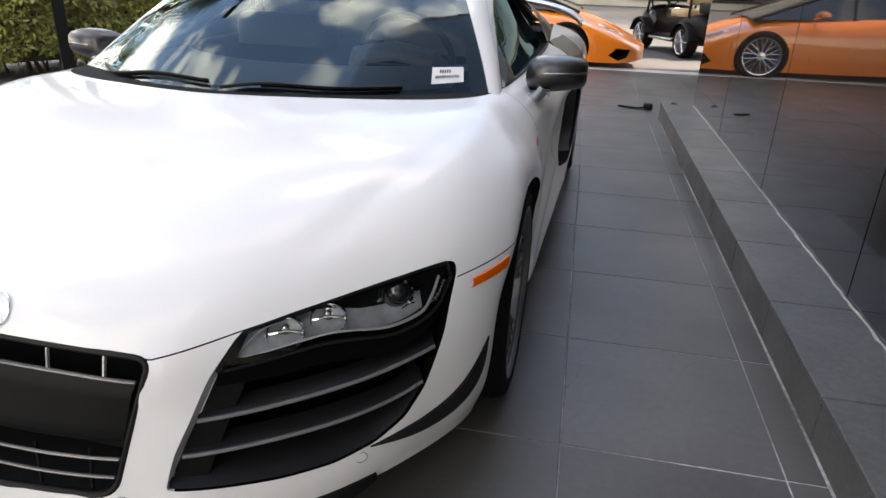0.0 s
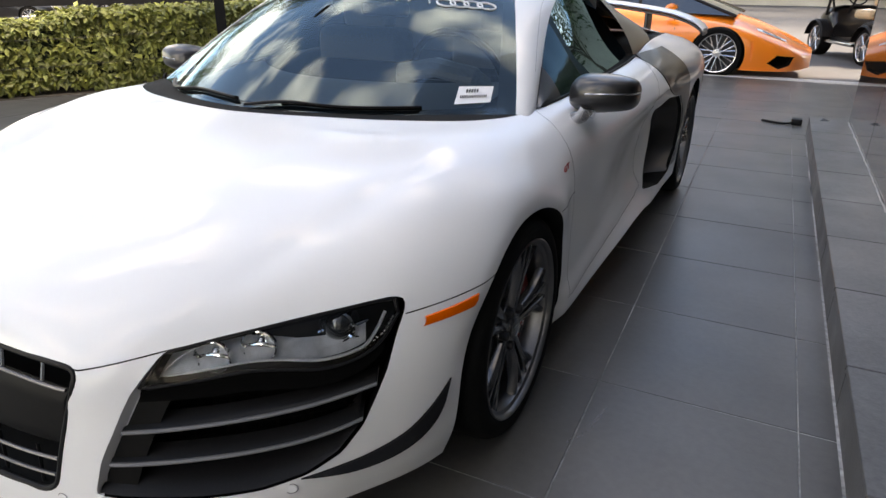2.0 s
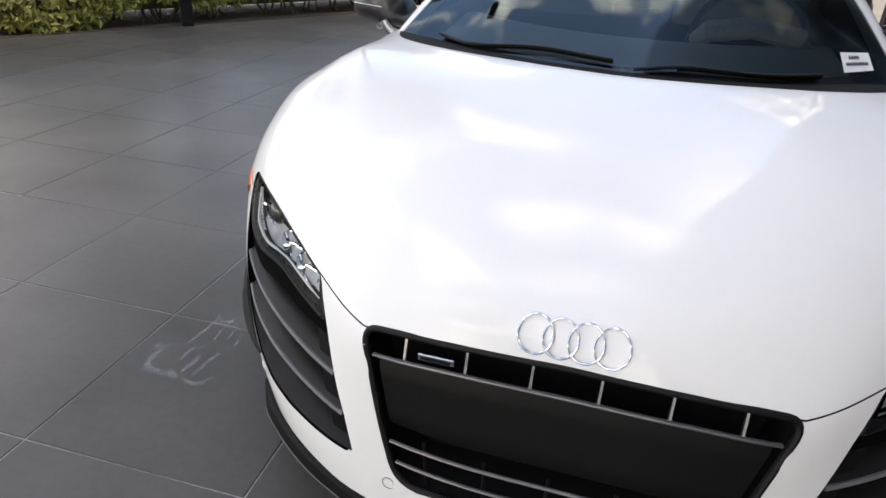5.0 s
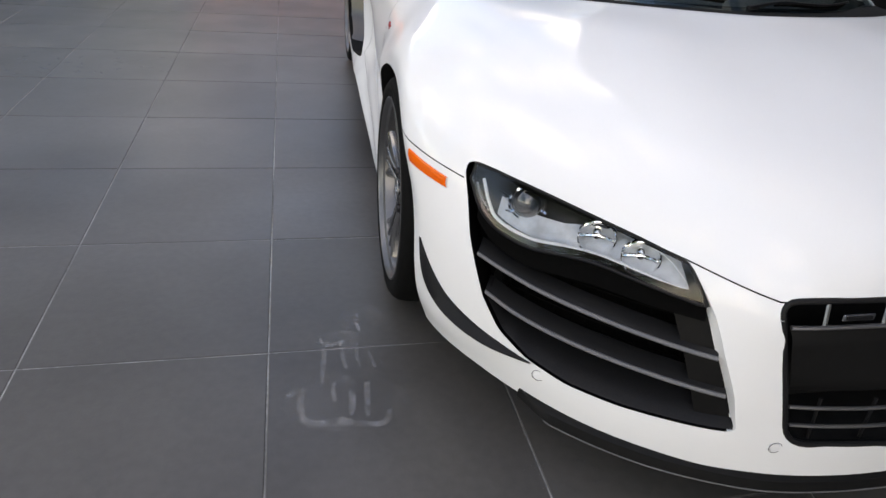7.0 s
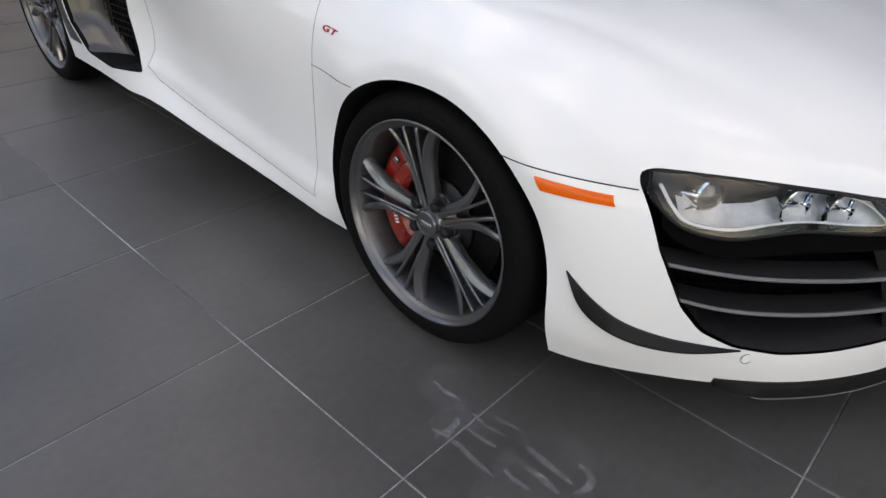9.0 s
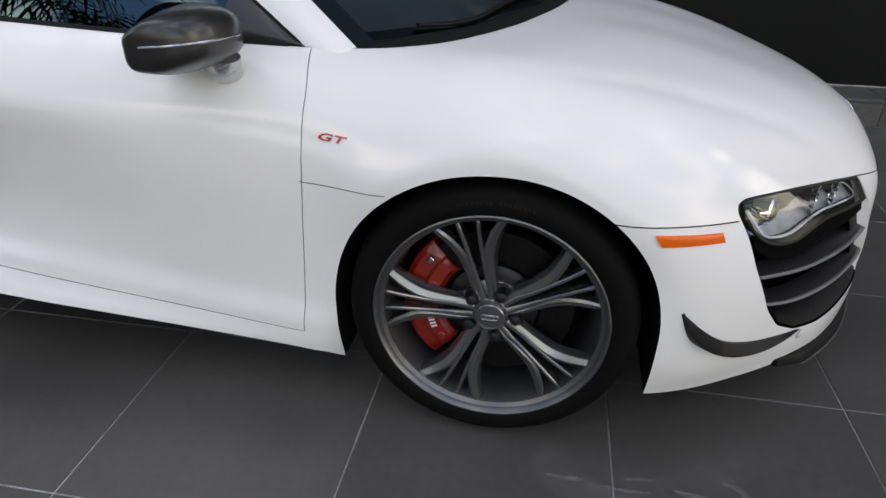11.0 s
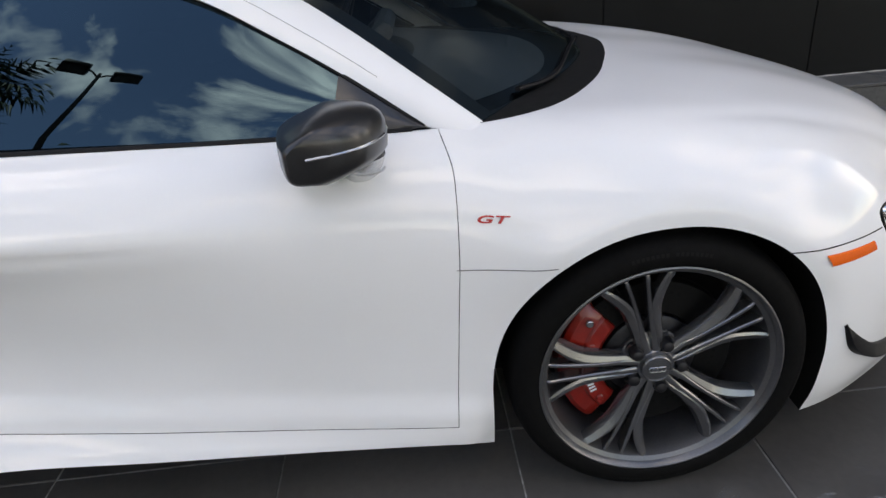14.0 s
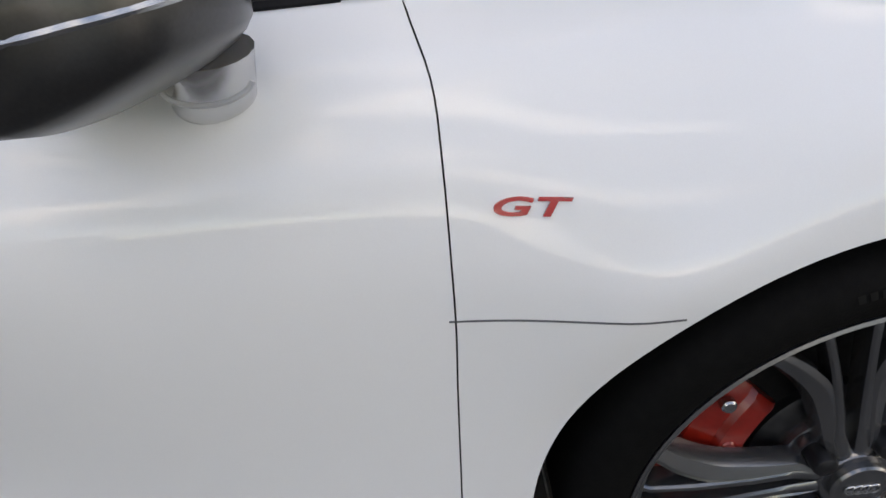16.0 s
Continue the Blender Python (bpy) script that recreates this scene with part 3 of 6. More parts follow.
def headlight(s):
    top, low = resample(catmull(LENS_TOP, 6), 40), resample(catmull(LENS_LOW, 6), 40)
    bm = bmesh.new()
    grid_mesh(bm, skin_patch(top, low, 12, 0.001, s))
    lens = part("headlight", bm, M_GLASS, car, "clear curved headlight lens")
    lens.visible_shadow = False
    rows = skin_patch(top, low, 14, 0.045, s)
    for i, row in enumerate(rows):
        for j, p in enumerate(row):
            edge = min(i, len(rows) - 1 - i, 6) / 6 * min(j, 13 - j, 3) / 3
            p.y += 0.016 * edge
    bm = bmesh.new()
    grid_mesh(bm, rows)
    part("lamp_housing", bm, M_PLATE, lens, "black lamp housing")
    bm = bmesh.new()
    tray = []
    for i, row in enumerate(rows[2:33]):
        k = 4 + 3.5 * min(1, max(0, (i - 10) / 9))
        j = min(int(k), 12)
        a, b = row[j].lerp(row[j + 1], k - j), row[12]
        tray.append([a.lerp(b, t) + Vector((0, -.010 - .012 * t, .002 * math.sin(i * .7) * math.sin(t * 3))) for t in np.linspace(0, 1, 7)])
    grid_mesh(bm, tray)
    part("reflector", bm, material_cache("grey_lamp_bezel"), lens, "silver grey lamp tray")
    # dark frame round the lens: a painted border inside the glass
    loop = [front_pt(x, z) for x, z in list(top) + list(low[::-1])]
    loop = [Vector((s * (p.x - .002), p.y + .004, p.z)) for p in loop]
    bm = bmesh.new()
    tube(bm, loop + loop[:1], 0.0045, 6, caps=False)
    part("lens_seal", bm, M_PLASTIC, lens)
    span = np.linspace(0, 1, 40)[:, None]
    for edge_1, edge_2 in ((top, top + (low - top) * .09), (low, low + (top - low) * (.05 + .06 * np.sin(np.pi * span)))):
        bm = bmesh.new()
        grid_mesh(bm, skin_patch(edge_1, edge_2, 4, 0.0045, s))
        part("lens_border", bm, M_VOID, lens, "black border of the lens")
    n_in = 4
    bm = bmesh.new()
    grid_mesh(bm, skin_patch(top[:n_in], low[:n_in] * 1.0, 8, 0.0065, s)[:n_in - 1])
    part("lens_border", bm, M_VOID, lens, "black border of the lens")
    # light guide along the lower edge
    guide = resample(catmull([(.640, .588), (.575, .579), (.534, .567), (.510, .546), (.499, .523)] + [(x, z + .012) for x, z in LENS_LOW[1:-2]] + [(.806, .556), (.814, .594)], 6), 90)
    bm = bmesh.new()
    tube(bm, [Vector((s * (p.x - .008), p.y + .014, p.z)) for p in (front_pt(x, z) for x, z in guide)], [.0014 if i < 34 else .0026 if i < 60 else .0036 for i in range(90)], 8)
    part("light_guide", bm, material_cache("pale_light_strip"), lens, "pale daytime light strip")
    # projector with its shroud, and twin small reflectors
    c = front_pt(.748, .568)
    m = Matrix.Translation((s * (c.x - .025), c.y + .040, c.z)) @ Matrix.Rotation(radians(-90 + s * 22), 4, "Z")
    bm = bmesh.new()
    ring_profile(bm, [(.034, .012), (.036, .016), (.040, .012), (.044, -.02)], 32, m)
    part("projector_shroud", bm, M_MIRROR, lens)
    bm = bmesh.new()
    ring_profile(bm, [(.034, .008), (.028, .018), (.018, .025), (.006, .028), (.0001, .0285)], 28, m)
    part("projector_lens", bm, M_DARKGLASS, lens)
    # bright arms that hold the projector
    for dx, dz in ((.050, .010), (-.045, -.014), (.034, -.022)):
        bm = bmesh.new()
        tube(bm, [m @ Vector((.004, s * dx * .55, dz * .55)), m @ Vector((.010, s * dx * .85, dz)), m @ Vector((-.004, s * dx * 1.25, dz * 1.3))], [.006, .008, .005], 8, flat=.6)
        part("projector_bracket", bm, M_MIRROR, lens)
    for x, z in ((.632, .556), (.566, .546)):
        c = front_pt(x, z)
        m2 = Matrix.Translation((s * (c.x - .02), c.y + .040, c.z)) @ Matrix.Rotation(radians(-90 + s * 25), 4, "Z")
        bm = bmesh.new()
        ring_profile(bm, [(.0385, .016), (.0375, .024), (.035, .025), (.030, .006), (.018, -.012), (.0001, -.016)], 32, m2)
        part("reflector_bowl", bm, M_MIRROR, lens, "chrome reflector bowl")
        bm = bmesh.new()
        ring_profile(bm, [(.0001, .014), (.008, .012), (.011, .004), (.010, -.010)], 16, m2)
        part("bulb_cap", bm, M_MIRROR, lens)
        bm = bmesh.new()
        tube(bm, [m2 @ Vector((.014, -.032, -.004)), m2 @ Vector((.017, 0, .004)), m2 @ Vector((.014, .032, -.004))], 0.004, 8)
        part("lamp_bridge", bm, M_MIRROR, lens)
    # row of small diodes along the outer edge
    for k in range(13):
        x, z = resample(catmull(LENS_LOW, 6), 60)[44 + k]
        p = front_pt(x, z)
        bm = box((-.004, -.003, -.004), (.004, .003, .004), 0.001, Matrix.Translation((s * (p.x - .012), p.y + .028, p.z + .006)))
        part("diode", bm, M_CHROME, lens)
    return lens


MATS = {}


def material_cache(name):
    if name not in MATS:
        MATS[name] = {"pale_light_strip": lambda: material("pale_light_strip", (.85, .86, .88), .3, coat=.5), "grey_lamp_bezel": lambda: material("grey_lamp_bezel", (0.55, 0.56, 0.575), 0.32, metal=0.15, coat=0.3, grain=0.1, grain_scale=60, stain=0.2, stain_scale=25)}[name]()
    return MATS[name]


M_SLAT = material("satin_slat", (.010, .010, .0105), .4, spec=.25, grain=.1, grain_scale=200)
M_PLATE = material("matt_black_plate", (.007, .007, .0072), .5, spec=.12, grain=.1)
# paler than the slats: light caught along their edges put into colour
M_SLATEDGE = material("slat_edge_grey", (.13, .13, .133), .38, spec=.3, grain=.08, grain_scale=200)
SLATS = [[(.438, .412), (.516, .414), (.621, .420), (.710, .426), (.765, .434), (.820, .444)], [(.411, .338), (.505, .341), (.613, .345), (.703, .349), (.759, .356), (.802, .368)]]


def vent(s):
    v = part("side_vent", bmesh.new(), M_PLASTIC, car)
    tagged(v, "black slatted air vent under the headlight")
    for sl in SLATS:
        pts = [front_pt(x, z) for x, z in resample(catmull(sl, 6), 40)]
        rows, edge_rows = [], []
        for p in pts:
            d = Vector((-s * .45, .89, 0))
            q = Vector((s * (p.x - .002), p.y + .004, p.z))
            edge_rows.append([q + Vector((0, 0, -.0005)), q - d * .001 + Vector((0, 0, .0022)), q + d * .003 + Vector((0, 0, .0062)), q + d * .008 + Vector((0, 0, .0052)), q + d * .006 + Vector((0, 0, -.0005))])
            rows.append([q + d * .004, q + d * .005 + Vector((0, 0, .004)), q + d * .016 + Vector((0, 0, .009)), q + d * .050 + Vector((0, 0, .019)), q + d * .050 + Vector((0, 0, .012)), q + d * .010 + Vector((0, 0, -.001))])
        bm = bmesh.new()
        vs = grid_mesh(bm, rows, closed_v=True)
        bm.faces.new(vs[0][::-1])
        bm.faces.new(vs[-1])
        slat = part("slat", bm, M_SLAT, v, "satin black vent slat")
        bm = bmesh.new()
        vs = grid_mesh(bm, edge_rows, closed_v=True)
        bm.faces.new(vs[0][::-1])
        bm.faces.new(vs[-1])
        part("slat_edge", bm, M_SLATEDGE, slat, "leading edge in paler grey, a painted highlight")
    # gloss panel under the lamp, and the sloping floor of the vent
    low = resample(catmull(LENS_LOW, 6), 40)[:36]
    under = [(x + .004 * (i / 35 - .3), z - .030 - .012 * math.sin(i / 35 * math.pi)) for i, (x, z) in enumerate(low)]
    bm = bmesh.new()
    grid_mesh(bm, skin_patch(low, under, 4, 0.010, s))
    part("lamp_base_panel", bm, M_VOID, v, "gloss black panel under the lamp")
    base = resample([(.370, .268), (.473, .261), (.562, .254), (.653, .254), (.72, .270), (.766, .304), (.797, .36)], 40)
    bm = bmesh.new()
    rows = []
    for x, z in base:
        p = front_pt(x, z)
        rows.append([Vector((s * (p.x - .45 * k), p.y + .89 * k, p.z + .010 + h)) for k, h in ((.004, -.008), (.03, .012), (.085, .030))])
    grid_mesh(bm, rows)
    part("vent_floor", bm, M_PLASTIC, v)
    # smooth blanking plate at the inner end, behind the slats
    lo_c = resample([(.376, .274), (.410, .270), (.445, .268)], 8)
    hi_c = resample([(.462, .492), (.490, .494), (.520, .494)], 8)
    bm = bmesh.new()
    grid_mesh(bm, skin_patch(lo_c, hi_c, 8, 0.022, s))
    part("blanking_plate", bm, M_PLATE, v)
    # honeycomb behind
    bm = bmesh.new()
    for k in range(16):
        x = .40 + k * .026
        p, q = front_pt(x, .275 if x < .72 else .31), front_pt(x + .012, .47)
        tube(bm, [Vector((s * (p.x - .034), p.y + .068, p.z)), Vector((s * (q.x - .034), q.y + .068, q.z))], 0.0028, 5)
    for k in range(9):
        z = .285 + k * .022
        line = [front_pt(x, z) for x in np.linspace(.41 + .25 * (z - .28), .79, 14)]
        tube(bm, [Vector((s * (p.x - .034), p.y + .068, p.z)) for p in line], 0.0028, 5)
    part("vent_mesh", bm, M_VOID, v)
    return v


for s in (1, -1):
    headlight(s)
    vent(s)


def grille():
    g = part("grille", bmesh.new(), M_PLASTIC, car)
    tagged(g, "black single frame radiator grille with satin bars")
    loop = rounded(GRILLE, 0.045, 6)
    pts = [front_pt(p[0], p[1]) for p in loop]
    bm = bmesh.new()
    tube(bm, [p + Vector((0, .004, 0)) for p in pts + pts[:1]], 0.0068, 8, caps=False, up=Vector((0, 1, 0)))
    part("grille_frame", bm, M_PLASTIC, g)

    def half_width(z):
        return float(np.interp(z, [.244, .252, .37, .548], [.255, .27, .31, .355]))

    def bar(z, r=0.0055, y_in=.010, name="bar", crown=0.012, mat=M_SATIN):
        w = half_width(z) - .004
        bm = bmesh.new()
        path = []
        for x in np.linspace(-w, w, 33):
            zz = z + crown * (1 - (x / w) ** 2)
            p = front_pt(x, zz)
            path.append(Vector((x, p.y + y_in, zz)))
        tube(bm, path, r, 8, flat=0.8)
        part(name, bm, mat, g)

    bar(.505, 0.0048, .006, crown=.014, mat=material("grey_bar", (0.13, 0.13, 0.135), 0.32, metal=0.6, grain=0.05))
    bar(.338, 0.0042, .006, crown=.002, mat=bpy.data.materials["grey_bar"])
    bar(.295, 0.0042, .006, crown=.001, mat=bpy.data.materials["grey_bar"])
    for x in (-.28, -.168, -.056, .056, .168, .28):
        a, b = front_pt(x, .505 + .012 * (1 - (x / .34) ** 2)), front_pt(x, .556 + .010 * (1 - (x / .34) ** 2))
        bm = bmesh.new()
        tube(bm, [a + Vector((0, .010, 0)), b + Vector((0, .008, 0))], 0.0042, 6)
        part("upright", bm, M_STEEL, g)
    for x in np.linspace(-.22, .22, 5):
        a, b = front_pt(x, .25), front_pt(x * 1.05, .352)
        bm = bmesh.new()
        tube(bm, [a + Vector((0, .022, 0)), b + Vector((0, .018, 0))], 0.0035, 6)
        part("upright", bm, M_PLASTIC, g)
    # blank number plate panel
    rows = []
    for z in np.linspace(.365, .500, 8):
        w = half_width(z) - .010
        row = []
        for x in np.linspace(-w, w, 25):
            zz = z + (.014 if z > .45 else .002) * (1 - (x / w) ** 2)
            p = front_pt(x, zz)
            row.append(Vector((x, p.y + (.012 if .37 < z < .49 else .022), zz)))
        rows.append(row)
    bm = bmesh.new()
    grid_mesh(bm, rows)
    part("plate_panel", bm, M_PLATE, g, "matt black blank plate panel")
    # backing mesh
    rows = [[Vector((x * half_width(z) / .36, -.845, z)) for x in np.linspace(-.36, .36, 5)] for z in np.linspace(.25, .56, 5)]
    bm = bmesh.new()
    grid_mesh(bm, rows)
    part("radiator", bm, M_LINER, g)
    # small badge with illegible writing
    p = front_pt(-.235, .532)
    bm = box((-.033, -.003, -.007), (.033, .003, .007), 0.002, Matrix.Translation((-.222, p.y + .006, .530)))
    bd = part("badge", bm, M_STEEL, g, "small silver badge")
    bm = box((-.026, -.001, -.003), (.026, .001, .003), 0.0, Matrix.Translation((-.222, p.y + .0022, .530)))
    part("writing_bar", bm, M_PLASTIC, bd)


grille()
emb = part("emblem", bmesh.new(), M_CHROME, car)
tagged(emb, "four interlinked chrome rings on the bonnet")
for k in range(4):
    cx = -.0615 + k * .041
    bm = bmesh.new()
    path = []
    for a in np.linspace(0, 2 * math.pi, 41)[:-1]:
        z = .6155 + .0275 * math.sin(a)
        p = front_pt(cx + .0285 * math.cos(a), z)
        path.append(Vector((cx + .0285 * math.cos(a), p.y - .004, z)))
    tube(bm, path + path[:1], 0.0020, 8, caps=False, up=Vector((0, 1, 0)))
    part("ring", bm, M_CHROME, emb)

# parking sensors
for s in (1, -1):
    for x, z in ((.698, .240), (.293, .240)):
        p = front_pt(x, z)
        n = Vector((.62 if x > .5 else .12, -.78 if x > .5 else -.99, 0)).normalized()
        m = Matrix.Translation((s * p.x, p.y, p.z)) @ Matrix.Rotation(math.atan2(n.y, s * n.x), 4, "Z")
        bm = bmesh.new()
        ring_profile(bm, [(.0125, -.004), (.0125, .0006), (.0105, .001), (.0102, -.001), (.0098, .0014), (.0001, .0016)], 24, m)
        eye = part("parking_sensor", bm, M_PAINT, bumper)
        bm = bmesh.new()
        ring_profile(bm, [(.0128, .0002), (.0136, .0012), (.0124, .0012)], 24, m)
        part("sensor_ring", bm, M_GAP, eye)

# side marker lamps
for s in (1, -1):
    quad = [(-.313, .583), (-.452, .572), (-.461, .551), (-.331, .556)]
    rows = []
    for t in np.linspace(0, 1, 12):
        a = np.array(quad[0]) * (1 - t) + np.array(quad[1]) * t
        b = np.array(quad[3]) * (1 - t) + np.array(quad[2]) * t
        rows.append([side_pt(*(a * (1 - k) + b * k), s, o) for k, o in ((0, -.002), (.06, .004), (.5, .006), (.94, .004), (1, -.002))])
    bm = bmesh.new()
    grid_mesh(bm, rows)
    part("side_marker", bm, M_AMBER, car, "amber side marker lamp")

# winglets on the bumper corners
CAN_OUT = [(-.400, .392), (-.428, .326), (-.473, .286), (-.539, .259), (-.617, .249), (-.712, .259)]
CAN_IN = [(-.402, .396), (-.456, .344), (-.514, .302), (-.586, .277), (-.652, .269), (-.712, .262)]
for s in (1, -1):
    o, i = resample(catmull(CAN_OUT, 6), 30), resample(catmull(CAN_IN, 6), 30)
    rows = []
    for k, (a, b) in enumerate(zip(o, i)):
        w = math.sin(math.pi * (k + .4) / 30.4)
        pa, pb = side_pt(*a, s), side_pt(*b, s)
        out = Vector((s * .75, -.65, 0)) * (.021 * w + .004)
        rows.append([pa - out * .2, pa + out + Vector((0, 0, .004)), pa + out * 1.02 + Vector((0, 0, .008)), pb + out * .35, pb - out * .2])
    bm = bmesh.new()
    vs = grid_mesh(bm, rows, closed_v=True)
    part("winglet", bm, M_PLASTIC, bumper, "black carbon winglet")

# splitter under the nose
line = [np.array(p) for p in catmull([(0, -.994), (.15, -.991), (.30, -.970), (.45, -.912), (.56, -.845), (.66, -.76), (.72, -.69)], 6)]
line = [(-x, y) for x, y in line[:0:-1]] + [tuple(p) for p in line]
rows = []
for k, (x, y) in enumerate(line):
    e = min(1, min(k, len(line) - 1 - k) / 6)
    d = Vector((x * .8, -.8, 0)).normalized()
    q = Vector((x, y, 0))
    rows.append([q - d * .10 + Vector((0, 0, .164)), q + d * .001 + Vector((0, 0, .167)), q + d * (.002 + .008 * e) + Vector((0, 0, .160)), q + d * (.003 + .012 * e) + Vector((0, 0, .152 - .014 * e)), q + d * (.010 * e) + Vector((0, 0, .148 - .014 * e)), q - d * .10 + Vector((0, 0, .148 - .008 * e))])
bm = bmesh.new()
vs = grid_mesh(bm, rows, closed_v=True)
bm.faces.new(vs[0][::-1])
bm.faces.new(vs[-1])
splitter = part("splitter", bm, M_PLATE, bumper, "black carbon front splitter")
bm = bmesh.new()
tube(bm, [r[3] + (r[3] - r[0]).normalized() * .0012 for r in rows[5:-5]], .0013, 6)
part("splitter_edge", bm, M_SLATEDGE, splitter, "thin pale splitter edge")

# joint between wing and side panel
for s in (1, -1):
    bm = bmesh.new()
    tube(bm, [side_pt(y, z, s, .0004) for y, z in resample([(.418, .620), (.32, .6185), (.224, .617)], 14)], .0010, 5)
    part("panel_joint", bm, M_JOINT, car)

# red two-letter badge behind the front wheel
for s in (1, -1):
    cu = bpy.data.curves.new("badge_text", "FONT")
    cu.body, cu.size, cu.extrude, cu.shear = "GT", 0.0245, 0.0012, 0.28
    cu.offset = 0.0005
    cu.space_character = 1.05
    tmp = bpy.data.objects.new("badge_text", cu)
    me = bpy.data.meshes.new_from_object(tmp)
    bpy.data.objects.remove(tmp)
    me.name = "badge"
    me.materials.append(M_REDBADGE)
    w = max(v.co.x for v in me.vertices)
    for v in me.vertices:
        tx = v.co.x / w * .068
        y = .376 - tx if s < 0 else .308 + tx
        z = .7065 + v.co.y * .80 + (-.006 * tx / .068 + .008 if s < 0 else .006 * tx / .068)
        v.co = side_pt(y, z, s, .0008 + v.co.z)
    ob = new("badge", me)
    ob.parent = car
    tagged(ob, "small red letter badge on the wing")

# ---------- cabin: pillars, roof, glass ----------
EDGE_A = [(.812, .335, .790), (.778, .440, .862), (.725, .615, .980), (.690, .729, 1.048), (.655, .866, 1.125), (.630, 1.017, 1.183), (.615, 1.185, 1.206), (.610, 1.34, 1.210), (.610, 1.50, 1.196), (.615, 1.72, 1.150), (.63, 2.0, 1.075), (.67, 2.35, .985), (.72, 2.7, .935)]
EDGE_B = [(.795, .235, .785), (.755, .332, .861), (.700, .46, .955), (.640, .59, 1.048), (.585, .71, 1.125), (.530, .842, 1.192), (.505, 1.02, 1.222), (.495, 1.25, 1.236), (.495, 1.48, 1.226), (.50, 1.75, 1.182), (.515, 2.05, 1.105), (.55, 2.40, 1.005), (.60, 2.75, .94)]
edge_a = resample(catmull(EDGE_A, 8), 120)
edge_b = resample(catmull(EDGE_B, 8), 120)
HEADER = int(np.argmin(np.abs(edge_b[:, 1] - .842)))
screen_edge = resample(catmull(EDGE_B[1:6], 8), 40)


def sided(rows, s):
    return [[Vector((s * p[0], p[1], p[2])) for p in r] for r in rows]


for s in (1, -1):
    rows = []
    for k, (a, b) in enumerate(zip(edge_a, edge_b)):
        a, b = Vector(a), Vector(b)
        mid = (a + b) / 2
        out = Vector((.75, -.15, .6)).normalized()
        rows.append([a - out * .012 + (b - a) * .03, a, a * .8 + b * .2 + out * .009, mid + out * .014, a * .2 + b * .8 + out * .009, b, b - out * .012 + (a - b) * .03])
    bm = bmesh.new()
    grid_mesh(bm, sided(rows, s))
    part("roof_rail", bm, M_PAINT, car, "white windscreen pillar and roof rail")
    # fine joint along the pillar
    bm = bmesh.new()
    line = [Vector(r[2]) * .55 + Vector(r[3]) * .45 + Vector((.0004, 0, .0004)) for r in rows[14:70]]
    tube(bm, [Vector((s * p.x, p.y, p.z)) for p in line], 0.0004, 5)
    part("pillar_joint", bm, M_STEEL, car)

# roof panel
rows = []
for b in edge_b[HEADER:100]:
    f = min(1, max(0, (1.55 - b[1]) / .71))
    rows.append([Vector((b[0] * t, b[1] - .140 * (1 - t * t) * f * f, b[2] + (.045 + .030 * f) * (1 - t * t))) for t in np.linspace(-1, 1, 25)])
bm = bmesh.new()
grid_mesh(bm, rows)
part("roof", bm, M_PAINT, car, "white roof panel")
# rear window and engine cover
rows = []
for b in edge_b[99:]:
    rows.append([Vector((b[0] * t, b[1], b[2] + .045 * (1 - t * t))) for t in np.linspace(-1, 1, 13)])
rows.append([Vector((.66 * t, 3.40, .862 + .02 * (1 - t * t))) for t in np.linspace(-1, 1, 13)])
bm = bmesh.new()
grid_mesh(bm, rows)
part("engine_cover", bm, M_DARKGLASS, car, "dark glass engine cover")

# windscreen
COWL = catmull([(0, -.045, .868), (.17, -.020, .866), (.33, .045, .862), (.47, .125, .855), (.60, .225, .850), (.68, .280, .853), (.735, .322, .858)], 6)
cowl = resample(COWL, 25)
cowl_full = np.concatenate([cowl[:0:-1] * (-1, 1, 1), cowl])
hdr = EDGE_B[5]


def screen_point(u, v, out=0.0):
    """u across from -1 to 1, v up from the cowl (0) to the roof (1)."""
    k = (u + 1) / 2 * (len(cowl_full) - 1)
    i = min(int(k), len(cowl_full) - 2)
    base = Vector(cowl_full[i]).lerp(Vector(cowl_full[i + 1]), k - i)
    top = Vector((hdr[0] * u, hdr[1] - .140 * (1 - u * u), hdr[2] + .075 * (1 - u * u)))
    p = base.lerp(top, v)
    # hold the side edge on the pillar
    e = abs(u)
    bi = v * 39
    j = min(int(bi), 38)
    eb = Vector(screen_edge[j]).lerp(Vector(screen_edge[j + 1]), bi - j)
    eb.x *= 1 if u > 0 else -1
    straight = Vector((cowl[-1][0] * (1 if u > 0 else -1), cowl[-1][1], cowl[-1][2])).lerp(Vector((hdr[0] * (1 if u > 0 else -1), hdr[1], hdr[2])), v)
    p += (eb - straight) * e ** 3
    bulge = .032 * math.sin(math.pi * v) * (1 - e ** 4)
    n = Vector((u * .25, -.55, .83)).normalized()
    return p + n * (bulge + out)


rows = [[screen_point(u, v) for u in np.linspace(-1, 1, 41)] for v in np.linspace(0, 1, 21)]
bm = bmesh.new()
grid_mesh(bm, rows)
screen = part("windscreen", bm, M_SCREEN, car, "raked clear windscreen with dark edges")
screen.visible_shadow = False
